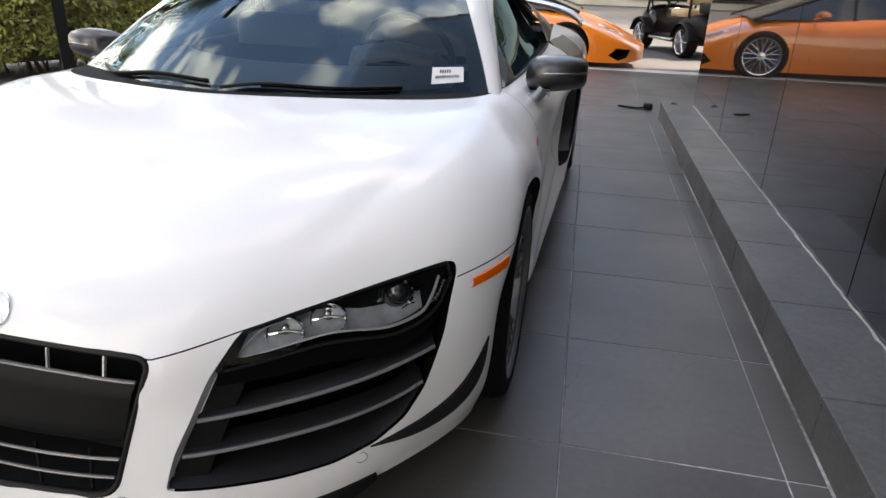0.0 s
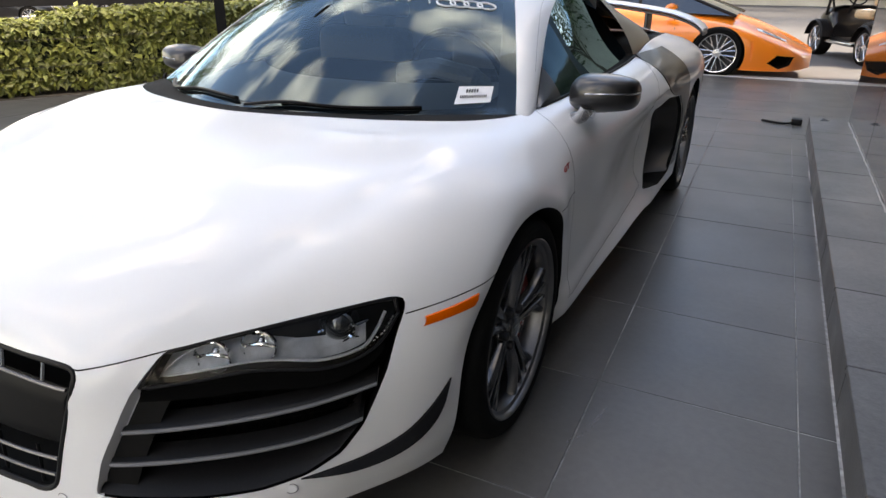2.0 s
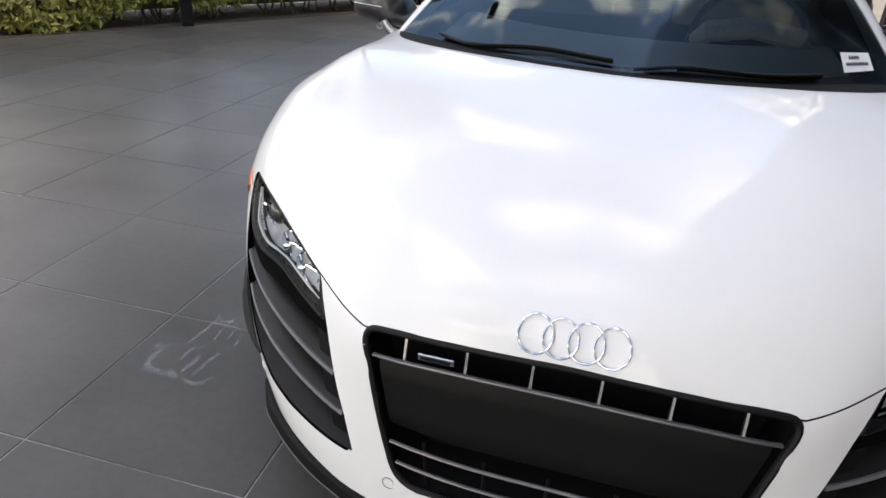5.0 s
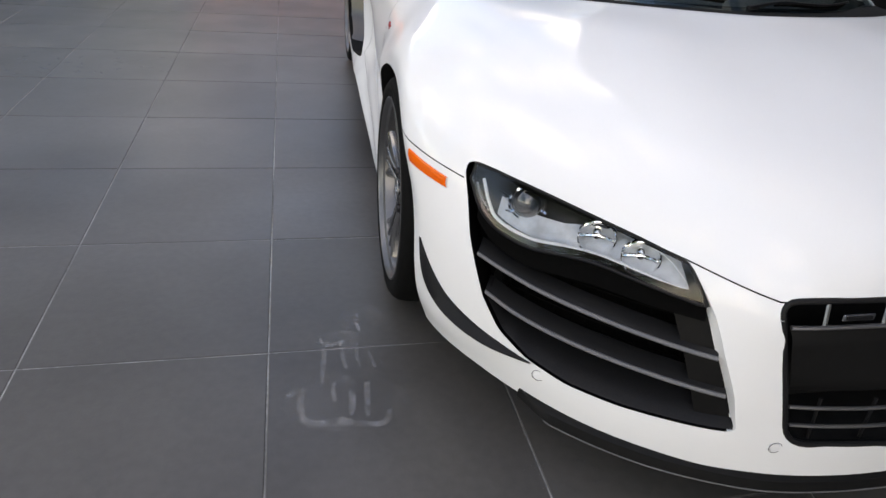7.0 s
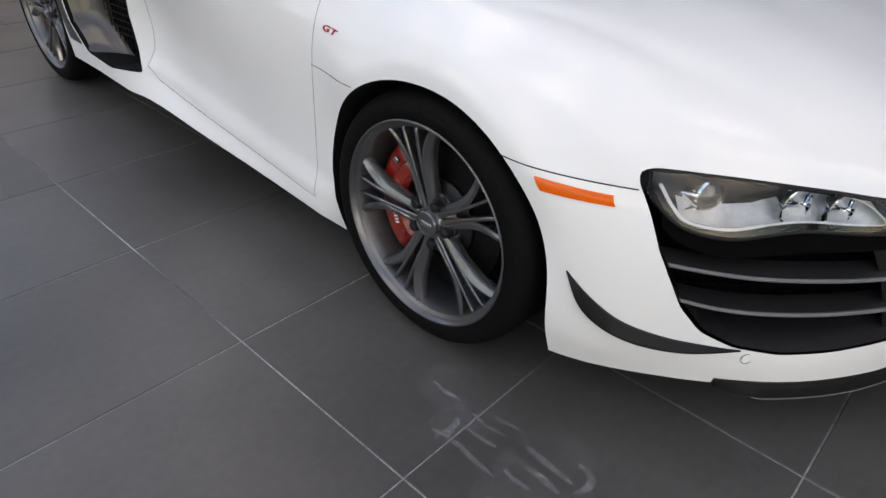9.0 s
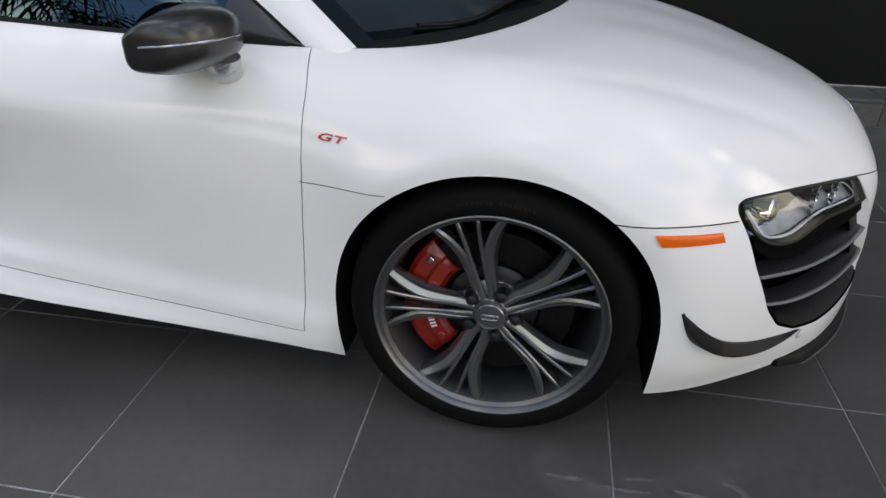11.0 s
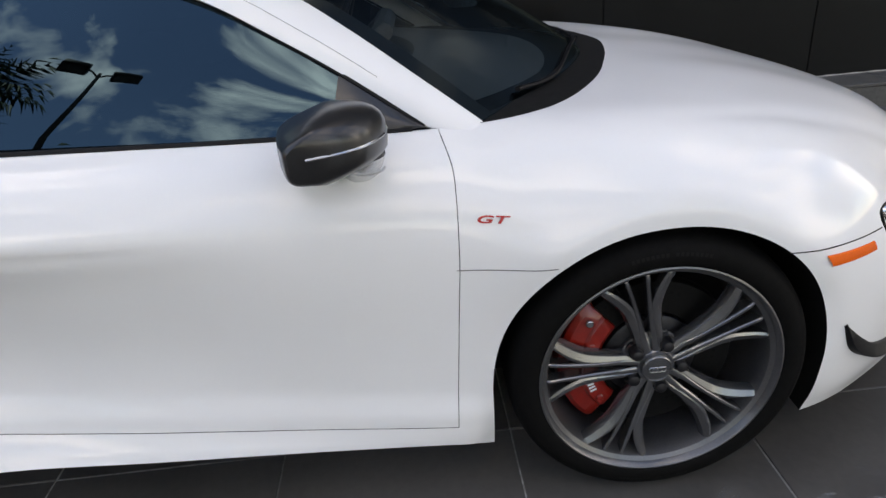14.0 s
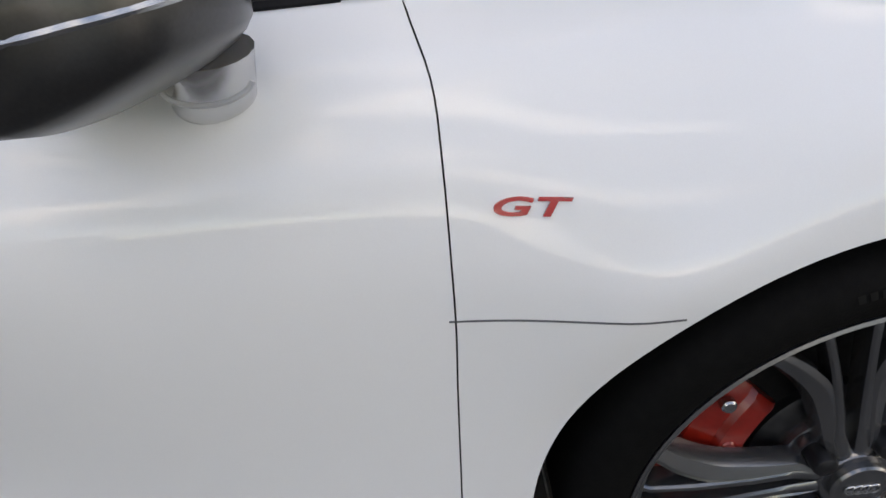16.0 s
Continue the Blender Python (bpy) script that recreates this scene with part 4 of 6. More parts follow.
# black ceramic edge band
bm = bmesh.new()
for us, vs_ in (((-1, -.93), (0, 1)), ((.93, 1), (0, 1)), ((-.94, .94), (0, .035))):
    grid_mesh(bm, [[screen_point(u, v, -.003) for u in np.linspace(us[0], us[1], 41 if us[1] - us[0] > 1 else 4)] for v in np.linspace(vs_[0], vs_[1], 3 if vs_[1] < .5 else 21)])
part("glass_edge_band", bm, M_SATIN, screen)
# dark strip painted in for the shaded cabin behind the top of the glass
bm = bmesh.new()
grid_mesh(bm, [[screen_point(u, v, -.003) for u in np.linspace(-.95, .95, 41)] for v in np.linspace(.90, 1, 4)])
part("sun_band", bm, material("sun_band", (.006, .006, .007), .3), screen)

# lettering on the upper glass: the maker's rings, and script that is drawn as plain strokes
for k in range(4):
    bm = bmesh.new()
    path = [screen_point(.625 + k * .072 + .050 * math.cos(a), .765 + k * .010 + .030 * math.sin(a), .002) for a in np.linspace(0, 2 * math.pi, 25)]
    tube(bm, path, .0036, 6, caps=False)
    part("screen_ring", bm, M_PAPER, screen)
for k, (u0, u1, v0, v1) in enumerate(((.16, .20, .73, .785), (.24, .29, .735, .78), (.33, .38, .73, .785), (.42, .46, .735, .78), (.50, .54, .74, .79))):
    bm = bmesh.new()
    tube(bm, [screen_point(u0 + (u1 - u0) * t, v0 + (v1 - v0) * abs(math.sin(2.2 * t + k)), .002) for t in np.linspace(0, 1, 8)], .0032, 6)
    part("script_stroke", bm, M_PAPER, screen)
STROKES = [[(-.80, .86), (-.84, .90), (-.82, .955), (-.74, .96), (-.68, .93), (-.72, .90), (-.76, .91)], [(-.74, .955), (-.73, .90), (-.715, .85)]]
for st in STROKES:
    bm = bmesh.new()
    tube(bm, [screen_point(u, v - .035, .002) for u, v in resample(catmull(st, 6), 40)], .0030, 6)
    part("script_stroke", bm, M_PAPER, screen)
for k in range(6):
    u = -.66 + k * .035
    bm = bmesh.new()
    tube(bm, [screen_point(u + .012 * math.cos(a), .890 + .018 * math.sin(a * (1 + k % 2)), .002) for a in np.linspace(0, 4.5, 14)], .0022, 6)
    part("script_stroke", bm, M_PAPER, screen)
    bm = bmesh.new()
    tube(bm, [screen_point(-.66 + k * .03, .818, .002), screen_point(-.655 + k * .03, .837, .002)], .0016, 6)
    part("script_stroke", bm, M_PAPER, screen)

# side glass, sail panel and seals
belt = resample(np.array([SKIN[i, 0] for i in range(SKIN.shape[0]) if .43 < SKIN[i, 0, 1] < 1.63]), 60)
ia = [i for i, p in enumerate(edge_a) if p[1] <= 1.56]
top_line = resample(edge_a[min(i for i in ia if edge_a[i][1] > .44):ia[-1] + 1], 60)
for s in (1, -1):
    rows = []
    for k in range(60):
        lo, hi = Vector(belt[k]) + Vector((-.004, 0, .004)), Vector(top_line[k]) + Vector((-.006, 0, -.004))
        lo.x -= .038 * max(0, lo.y - .60)
        hi.x -= .038 * max(0, hi.y - .60)
        row = []
        for t in np.linspace(0, 1, 17):
            p = lo.lerp(hi, t) + Vector(((.09 * (hi - lo).length ** 2 + .020 * (.5 - k / 59)) * math.sin(math.pi * t), 0, 0))
            row.append(p)
        rows.append(row)
    cut = next(k for k in range(60) if (rows[k][0][1] + rows[k][-1][1]) / 2 > .622)
    bm = bmesh.new()
    grid_mesh(bm, sided(rows[cut:], s))
    pane = part("side_window", bm, M_TINT, doors[s], "dark tinted side window")
    pane.visible_shadow = False
    bm = bmesh.new()
    grid_mesh(bm, sided([[p + Vector((.004, 0, 0)) for p in r] for r in rows[:cut + 1]], s))
    part("sail_panel", bm, M_CARBON, doors[s], "dark grey triangular sail panel")
    bm = bmesh.new()
    tube(bm, [Vector((s * (b[0] - .002), b[1], b[2] + .002)) for b in belt[2:]], .0055, 6, flat=1.1)
    part("waist_seal", bm, M_PLASTIC, doors[s], "black waist rail seal")
    bm = bmesh.new()
    tube(bm, [Vector((s * (r[-1][0] + .002), r[-1][1], r[-1][2] + .001)) for r in rows], .006, 6)
    part("window_seal", bm, M_PLASTIC, doors[s])
    # grey blade behind the door, waist to sill and up to the roof
    bm = bmesh.new()
    up = []
    for y in np.linspace(1.60, 2.06, 10):
        lo = Vector(SKIN[np.argmin(abs(SKIN[:, 0, 1] - y)), 0])
        ka = np.argmin(np.abs(edge_a[:, 1] - (y - .06)))
        hi = Vector(edge_a[ka])
        up.append([lo.lerp(hi, t) + Vector((.03 * math.sin(math.pi * t) - .003, 0, 0)) for t in np.linspace(0, 1, 8)])
    grid_mesh(bm, sided(up, s))
    part("upper_blade", bm, M_BLADE, car, "titanium grey side blade")
    bm = bmesh.new()
    rows = []
    for z in np.linspace(.30, .925, 30):
        y0 = float(np.interp(z, [.30, .38, .50, .60, .69, .712, .78, .92], [2.11, 2.20, 2.22, 2.17, 2.03, 1.86, 1.72, 1.60]))
        y1 = float(np.interp(z, [.30, .42, .55, .62, .75, .87, .92], [2.25, 2.285, 2.30, 2.33, 2.28, 2.12, 2.06]))
        rows.append([side_pt(y, z, s, o) for y, o in ((y0, -.05), (y0 + .004, .004), (y0 * .66 + y1 * .34, .006), (y0 * .33 + y1 * .67, .006), (y1 - .004, .004), (y1, -.004))])
    grid_mesh(bm, rows)
    part("side_blade", bm, M_BLADE, car, "titanium grey side blade")
    # the blade turns in to form the rear wall of the intake
    bm = bmesh.new()
    rows = []
    for z in np.linspace(.27, .70, 18):
        y0 = float(np.interp(z, [.27, .30, .38, .50, .60, .69, .712], [2.06, 2.11, 2.20, 2.22, 2.17, 2.03, 1.86])) - .004
        p = side_pt(y0, z, s, -.004)
        q = Vector((s * .825, y0 - .15, z))
        rows.append([p.lerp(q, t) + Vector((-s * .035 * math.sin(math.pi * t), 0, 0)) for t in np.linspace(0, 1, 7)])
    grid_mesh(bm, rows)
    part("blade_wall", bm, M_BLADE, car, "titanium grey inner face of the blade")
    bm = bmesh.new()
    for k in range(13):
        z = .35 + k * .028
        tube(bm, [(s * .80, 1.66, z), (s * .84, 2.16, z)], .0035, 5)
    for k in range(16):
        y = 1.68 + k * .03
        tube(bm, [(s * (.80 + .08 * (y - 1.66)), y, .30), (s * (.80 + .08 * (y - 1.66)), y, .69)], .0035, 5)
    part("intake_mesh", bm, M_PLASTIC, car, "black honeycomb intake mesh")

# wipers
for pts in ([(-.78, .05), (-.60, .03), (-.30, .065), (-.05, .05)], [(.02, .02), (.18, .05), (.42, .04), (.66, .055)]):
    line = [screen_point(u, v, .014) for u, v in resample(catmull(pts, 6), 20)]
    bm = bmesh.new()
    tube(bm, line, [.0052 + .0028 * (i < 7) for i in range(20)], 8, flat=.7)
    w = part("wiper", bm, M_PLASTIC, car, "black wiper arm")
    bm = bmesh.new()
    tube(bm, [p + Vector((0, .009, -.006)) for p in line[4:]], .0032, 6, flat=2.0)
    part("wiper_blade", bm, M_TYRE, w)
edge0 = resample(np.array([SKIN[i, 0] for i in range(8 * 12 + 1)]), 25)
edge_full = np.concatenate([edge0[:0:-1] * (-1, 1, 1), edge0])
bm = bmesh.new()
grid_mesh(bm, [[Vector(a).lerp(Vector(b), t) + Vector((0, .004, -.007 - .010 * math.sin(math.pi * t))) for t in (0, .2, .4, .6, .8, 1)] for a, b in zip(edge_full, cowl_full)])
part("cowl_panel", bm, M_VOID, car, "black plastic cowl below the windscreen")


# ---------- mirrors ----------
def mirror(s):
    # sections from the inner end to the outer tip: x, front y, rear y, low z, high z
    secs = []
    for x, y0, y1, z0, z1 in ((.828, .60, .735, .855, .915), (.838, .560, .748, .836, .942), (.870, .527, .745, .832, .962), (.930, .514, .735, .834, .969), (.990, .525, .722, .842, .968), (1.035, .550, .708, .850, .960), (1.056, .580, .700, .858, .952), (1.065, .610, .690, .872, .940)):
        x, y0, y1 = .836 + (x - .828) * .90, .635 + (y0 - .635) * .94, .635 + (y1 - .635) * .84
        z0, z1 = .893 + (z0 - .893) * .96, .893 + (z1 - .893) * .95
        ring = []
        for k in range(28):
            a = 2 * math.pi * k / 28
            ca, sa = math.cos(a), math.sin(a)
            yy = math.copysign(abs(ca) ** (.35 if ca > 0 else .80), ca)
            zz = math.copysign(abs(sa) ** .52, sa)
            lift = .30 * max(0, -(y1 - y0) / 2 * yy) * max(0, -zz)
            ring.append((s * x, (y0 + y1) / 2 + (y1 - y0) / 2 * yy, (z0 + z1) / 2 + (z1 - z0) / 2 * zz + lift - .30 * (z1 - z0) * max(0, yy - .05) * max(0, zz)))
        secs.append(ring)
    secs = np.array(secs)
    fine = np.array([catmull(secs[:, k], 4) for k in range(28)]).transpose(1, 0, 2)
    bm = bmesh.new()
    vs = grid_mesh(bm, [[Vector(p) for p in r] for r in fine], closed_v=True)
    bm.faces.new(vs[0][::-1])
    bm.faces.new(vs[-1])
    mir = part("wing_mirror", bm, M_CARBON, car, "matt black carbon wing mirror")
    bm = bmesh.new()
    mid = fine.mean(1)
    line = []
    for i in range(9, 28):
        p = Vector(fine[i][13]) * .35 + Vector(fine[i][14]) * .65
        out = (p - Vector(mid[14])).normalized()
        line.append(p + out * .0008)
    tip = fine[len(fine) - 1]
    for t in (.2, .45, .7, .9):
        line.append(Vector(tip[14]).lerp(Vector(tip[0]), t) + Vector((s * .0012, 0, 0)))
    line = [sum(line[max(0, i - 3):i + 4], Vector()) / len(line[max(0, i - 3):i + 4]) for i in range(len(line))]
    tube(bm, line, .0030, 6)
    part("indicator_strip", bm, M_STEEL, mir, "thin silver indicator strip")
    bm = bmesh.new()
    tube(bm, [(s * x, y, z) for x, y, z in ((.856, .588, .815), (.872, .581, .819), (.887, .574, .827), (.900, .566, .841), (.911, .562, .864))], [.034, .034, .032, .030, .033], 18, flat=.62)
    part("mirror_foot", bm, M_SILVER, mir, "silver mirror foot")
    bm = bmesh.new()
    tube(bm, [(s * (.924 + .004 * math.sin(a)), .566 + .034 * math.cos(a), .846 - .016 * math.sin(a)) for a in np.linspace(.2, 2.94, 12)], .0022, 6)
    part("foot_trim", bm, material_cache("grey_lamp_bezel"), mir, "bright foot trim")


mirror(1)
mirror(-1)

# ---------- cabin inside ----------
bm = bmesh.new()
rows = [[Vector((x, y0 + .30 * abs(x / .62) ** 2.2, z)) for x in np.linspace(-.62, .62, 15)] for y0, z in ((.06, .868), (.20, .885), (.36, .905), (.46, .90), (.50, .86))]
grid_mesh(bm, rows)
part("dashboard", bm, M_INTERIOR, car, "charcoal dashboard top")
bm = bmesh.new()
tube(bm, [(.20, .60, .895), (.22, .56, .93), (.36, .55, .955), (.50, .56, .93), (.52, .60, .895)], .035, 10)
part("instrument_hood", bm, M_INTERIOR, car)
for sx in (-.36, .36):
    seat = part("seat", bmesh.new(), M_INTERIOR, car)
    tagged(seat, "charcoal bucket seat")
    bm = box((sx - .24, 1.10, .70), (sx + .24, 1.24, 1.03), .05, Matrix.Translation((0, 0, 0)), 3)
    part("backrest", bm, M_INTERIOR, seat)
    bm = box((sx - .13, 1.16, 1.02), (sx + .13, 1.27, 1.17), .04, None, 3)
    part("headrest", bm, M_INTERIOR, seat)
bm = bmesh.new()
c = Vector((.36, .72, .90))
ring = [c + Vector((.18 * math.cos(a), -.07 * math.sin(a), .17 * math.sin(a))) for a in np.linspace(0, 2 * math.pi, 40)]
tube(bm, ring, .014, 8, caps=False)
tube(bm, [c + Vector((-.17, 0, 0)), c, c + Vector((.17, 0, 0))], .018, 8)
part("steering_wheel", bm, M_PLASTIC, car, "black steering wheel")
bm = box((-.11, .775, 1.10), (.11, .805, 1.155), .018, None, 3)
part("inside_mirror", bm, M_PLASTIC, car)
bm = bmesh.new()
grid_mesh(bm, [[Vector((x, 1.45 + .2 * abs(x), z)) for x in np.linspace(-.62, .62, 5)] for z in (.80, 1.19)])
part("bulkhead", bm, M_INTERIOR, car)

# paper sticker with writing that cannot be read, on the screen
a, b, c_, d = (screen_point(.775, .085, .002), screen_point(.905, .095, .002), screen_point(.912, .195, .002), screen_point(.782, .19, .002))
bm = bmesh.new()
grid_mesh(bm, [[a.lerp(b, t).lerp(d.lerp(c_, t), v) for t in np.linspace(0, 1, 6)] for v in np.linspace(0, 1, 4)])
st = part("window_sticker", bm, M_PAPER, car, "white paper stock sticker on the glass")
for v0, v1, t0, t1 in ((.60, .80, .25, .62), (.28, .45, .12, .88)):
    bm = bmesh.new()
    n_bars = 5 if v0 > .5 else 16
    for k in range(n_bars):
        ta, tb = t0 + (t1 - t0) * k / n_bars, t0 + (t1 - t0) * (k + .6) / n_bars
        q = [a.lerp(b, t).lerp(d.lerp(c_, t), v) + Vector((0, -.001, .002)) for t, v in ((ta, v0), (tb, v0), (tb, v1), (ta, v1))]
        bm.faces.new([bm.verts.new(p) for p in q])
    part("writing_bar", bm, M_PLASTIC, st)

# ---------- rear wing ----------
wing = part("rear_wing", bmesh.new(), M_PAINT, car)
tagged(wing, "fixed rear wing with tips bent down")
span = resample(catmull([(0, 1.085), (.25, 1.078), (.47, 1.055), (.66, 1.028), (.79, .992), (.85, .960), (.885, .925)], 6), 24)
span = np.concatenate([span[:0:-1] * (-1, 1), span])
for nm, mat, z_off, chord in (("wing_blade", M_PAINT, 0, ((3.20, 0), (3.24, .012), (3.33, .016), (3.45, .004), (3.45, -.006), (3.33, -.004), (3.22, -.010))), ("wing_underside", M_CARBON, -.022, ((3.22, .004), (3.33, .010), (3.44, .004), (3.44, -.006), (3.33, -.012), (3.22, -.008)))):
    bm = bmesh.new()
    rows = [[Vector((x, y - .05 * (x / .88) ** 2, z + dz + z_off)) for y, dz in chord] for x, z in span]
    vs = grid_mesh(bm, rows, closed_v=True)
    bm.faces.new(vs[0])
    bm.faces.new(vs[-1][::-1])
    part(nm, bm, mat, wing, "white wing blade" if mat is M_PAINT else "dark carbon underside")
for s in (1, -1):
    part("wing_strut", box((s * .5 - .012, 3.24, .84), (s * .5 + .012, 3.38, 1.035), .006), M_CARBON, wing)
# ---------- wheels ----------
def wheel(at, s, width=.235):
    """s: 1 on the car's left side, -1 on its right; the face looks outward."""
    w = part("wheel", bmesh.new(), M_RIM, car)
    tagged(w, "titanium grey ten-arm alloy wheel")
    bm = bmesh.new()
    prof = [(.256, -.012), (.262, -.001), (.268, .004), (.286, .006), (.302, .003), (.314, -.006), (.322, -.020), (.3265, -.040), (.328, -.07), (.328, -width + .06), (.322, -width + .015), (.30, -width), (.25, -width + .02)]
    ring_profile(bm, prof, 96)
    tyre = part("tyre", bm, M_TYRE, w, "black low-profile tyre")
    for a0 in (74, 254):
        bm = bmesh.new()
        for q in range(17):
            if q == 8:
                continue
            grid_mesh(bm, [[Vector((.0066 if r < .295 else .0052, -math.cos(radians(b)) * r, math.sin(radians(b)) * r)) for r in (.2885, .2965)] for b in (a0 + q * 1.9, a0 + q * 1.9 + 1.2)])
        part("writing_bar", bm, material("tyre_lettering", (.006, .006, .006), .7, spec=.15) if "tyre_lettering" not in bpy.data.materials else bpy.data.materials["tyre_lettering"], tyre)
        tagged(tyre.children[-1], kind="stuff")
    bm = bmesh.new()
    ring_profile(bm, [(.262, -.002), (.2635, .003), (.260, .0045), (.256, .001), (.252, -.010), (.243, -.016), (.238, -.030), (.232, -.06), (.230, -width + .03), (.25, -width + .01)], 96)
    part("rim", bm, M_BARREL, w, "titanium grey rim")
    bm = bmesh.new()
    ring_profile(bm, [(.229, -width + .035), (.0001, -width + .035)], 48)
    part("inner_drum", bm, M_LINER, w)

    def pol(r, off, x, phi):
        """A point at radius r along the arm direction phi, off to its side."""
        c, sn = math.cos(phi), math.sin(phi)
        return Vector((x, -(r * c - off * sn), r * sn + off * c))

    def face_x(r):
        return float(np.interp(r, [.03, .07, .12, .18, .235, .25], [-.030, -.030, -.024, -.018, -.014, -.020]))

    def arm(phi, path, widths, thick, bev, lean=0):
        """A spoke that follows (radius, side offset) pairs, with a crowned face."""
        p = resample(catmull(path, 6), 18)
        wd = np.interp(np.linspace(0, 1, 18), np.linspace(0, 1, len(widths)), widths)
        rows = []
        for k in range(18):
            r, o = p[k]
            x = face_x(r)
            h = wd[k] / 2
            lo, hi = bev + max(0, lean) * wd[k] * .55, bev + max(0, -lean) * wd[k] * .55
            row = [(o - h, x - thick), (o - h, x - hi), (o - h * .5, x - hi * .35), (o + h * .5, x - lo * .35), (o + h, x - lo), (o + h, x - thick)]
            rows.append([pol(r, q, xx, phi) for q, xx in row])
        bm = bmesh.new()
        vs = grid_mesh(bm, rows, closed_v=True)
        bm.faces.new(vs[0][::-1])
        bm.faces.new(vs[-1])
        return bm

    base = radians(104)
    for k in range(5):
        phi = base + k * 2 * math.pi / 5
        for sd in (1, -1):
            part("spoke", arm(phi, [(.036, .009 * sd), (.075, .0125 * sd), (.12, .013 * sd), (.19, .017 * sd), (.247, .023 * sd)], [.018, .013, .010, .009, .009], .030, .004), M_RIM, w)
            part("spoke", arm(phi, [(.034, .015 * sd), (.066, .024 * sd), (.110, .026 * sd), (.160, .033 * sd), (.205, .056 * sd), (.243, .086 * sd)], [.010, .016, .025, .031, .032, .028], .028, .004, sd), M_RIM, w)
        pb = phi + math.pi / 5
        c = pol(.0565, 0, -.034, pb)
        bm = bmesh.new()
        ring_profile(bm, [(.0135, -.03), (.0135, .008), (.012, .0115), (.0075, .0135), (.0001, .014)], 6 * 3, Matrix.Translation(c))
        part("wheel_bolt", bm, M_RIMDARK, w)
        bm = bmesh.new()
        ring_profile(bm, [(.0150, -.012), (.0175, -.010), (.0190, -.014), (.0190, -.03)], 20, Matrix.Translation(c))
        part("bolt_seat", bm, M_RIM, w)
    bm = bmesh.new()
    ring_profile(bm, [(.0001, -.030), (.0395, -.030), (.043, -.034), (.046, -.048), (.060, -.054), (.076, -.058), (.080, -.075)], 48)
    part("hub", bm, M_RIM, w)
    bm = bmesh.new()
    ring_profile(bm, [(.032, -.030), (.0335, -.0215), (.031, -.019), (.029, -.0195), (.0285, -.021), (.0001, -.0195)], 40)
    cap = part("centre_cap", bm, M_RIM, w, "grey centre cap")
    for k in range(4):
        bm = bmesh.new()
        tube(bm, [Vector((-.0190, (k - 1.5) * .0085 + .0062 * math.cos(a), .0062 * math.sin(a))) for a in np.linspace(0, 2 * math.pi, 17)], .0012, 5, caps=False, up=Vector((1, 0, 0)))
        part("cap_ring", bm, M_STEEL, cap)
    # brake behind the spokes
    bm = bmesh.new()
    ring_profile(bm, [(.105, -.085), (.11, -.080), (.185, -.080), (.187, -.083), (.187, -.112), (.105, -.112)], 72)
    for k in range(44):
        a, r = k * 2.399, .125 + .05 * ((k * .618) % 1)
        ring_profile(bm, [(.0001, .0005), (.004, .0005), (.0042, -.001)], 8, Matrix.Translation((-.080, r * math.cos(a), r * math.sin(a))), 1)
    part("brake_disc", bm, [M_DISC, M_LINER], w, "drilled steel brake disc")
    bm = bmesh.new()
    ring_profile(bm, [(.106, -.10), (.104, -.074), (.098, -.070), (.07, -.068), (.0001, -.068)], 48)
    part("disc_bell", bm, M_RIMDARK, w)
    rows = []
    for a in np.linspace(radians(133), radians(229), 33):
        e = math.sin((a - radians(133)) / radians(96) * math.pi) ** .35
        e -= .9 * math.exp(-((math.degrees(a) - 183) / 5) ** 2)
        rows.append([Vector((x, -r * math.cos(a), r * math.sin(a))) for r, x in ((.122, -.12), (.118, -.064 - .01 * (1 - e)), (.130, -.052 - .014 * (1 - e)), (.158, -.050 - .014 * (1 - e)), (.164, -.056 - .014 * (1 - e)), (.196, -.058 - .012 * (1 - e)), (.208, -.068 - .01 * (1 - e)), (.211, -.12))])
    bm = bmesh.new()
    vs = grid_mesh(bm, rows, closed_v=True)
    bm.faces.new(vs[0][::-1])
    bm.faces.new(vs[-1])
    cal = part("brake_caliper", bm, M_RED, w, "red brake caliper")
    for a in (142, 160, 176, 191, 218):
        bm = bmesh.new()
        ra = radians(a)
        ring_profile(bm, [(.0085, -.004), (.0085, .004), (.0065, .006), (.0001, .006)], 14, Matrix.Translation((-.056, -(.180 if a == 142 else .146) * math.cos(ra), (.180 if a == 142 else .146) * math.sin(ra))))
        part("caliper_bolt", bm, M_STEEL if a in (142, 191) else M_RED, cal)
    for k in range(4):
        bm = bmesh.new()
        ra, rb = radians(194 + k * 3.4), radians(196 + k * 3.4)
        grid_mesh(bm, [[Vector((-.0480, -r * math.cos(q), r * math.sin(q))) for r in (.138, .153)] for q in (ra, rb)])
        part("writing_bar", bm, M_PAPER, cal)
    bm = bmesh.new()
    tube(bm, [(-.07, .02, .10), (-.075, .07, .15), (-.09, .10, .21)], .006, 8)
    part("brake_hose", bm, M_PLASTIC, w)
    w.location = at
    if s < 0:
        for o in w.children_recursive:
            o.data.transform(Matrix.Diagonal((-1, 1, 1, 1)))
            o.data.flip_normals()
    return w


for x_out, yy, wd in ((.939, 0, .235), (.945, 2.65, .295)):
    for s in (1, -1):
        wheel((s * x_out, yy, .328), s, wd)

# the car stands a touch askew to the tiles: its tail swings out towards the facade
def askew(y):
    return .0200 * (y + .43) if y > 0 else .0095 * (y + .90)


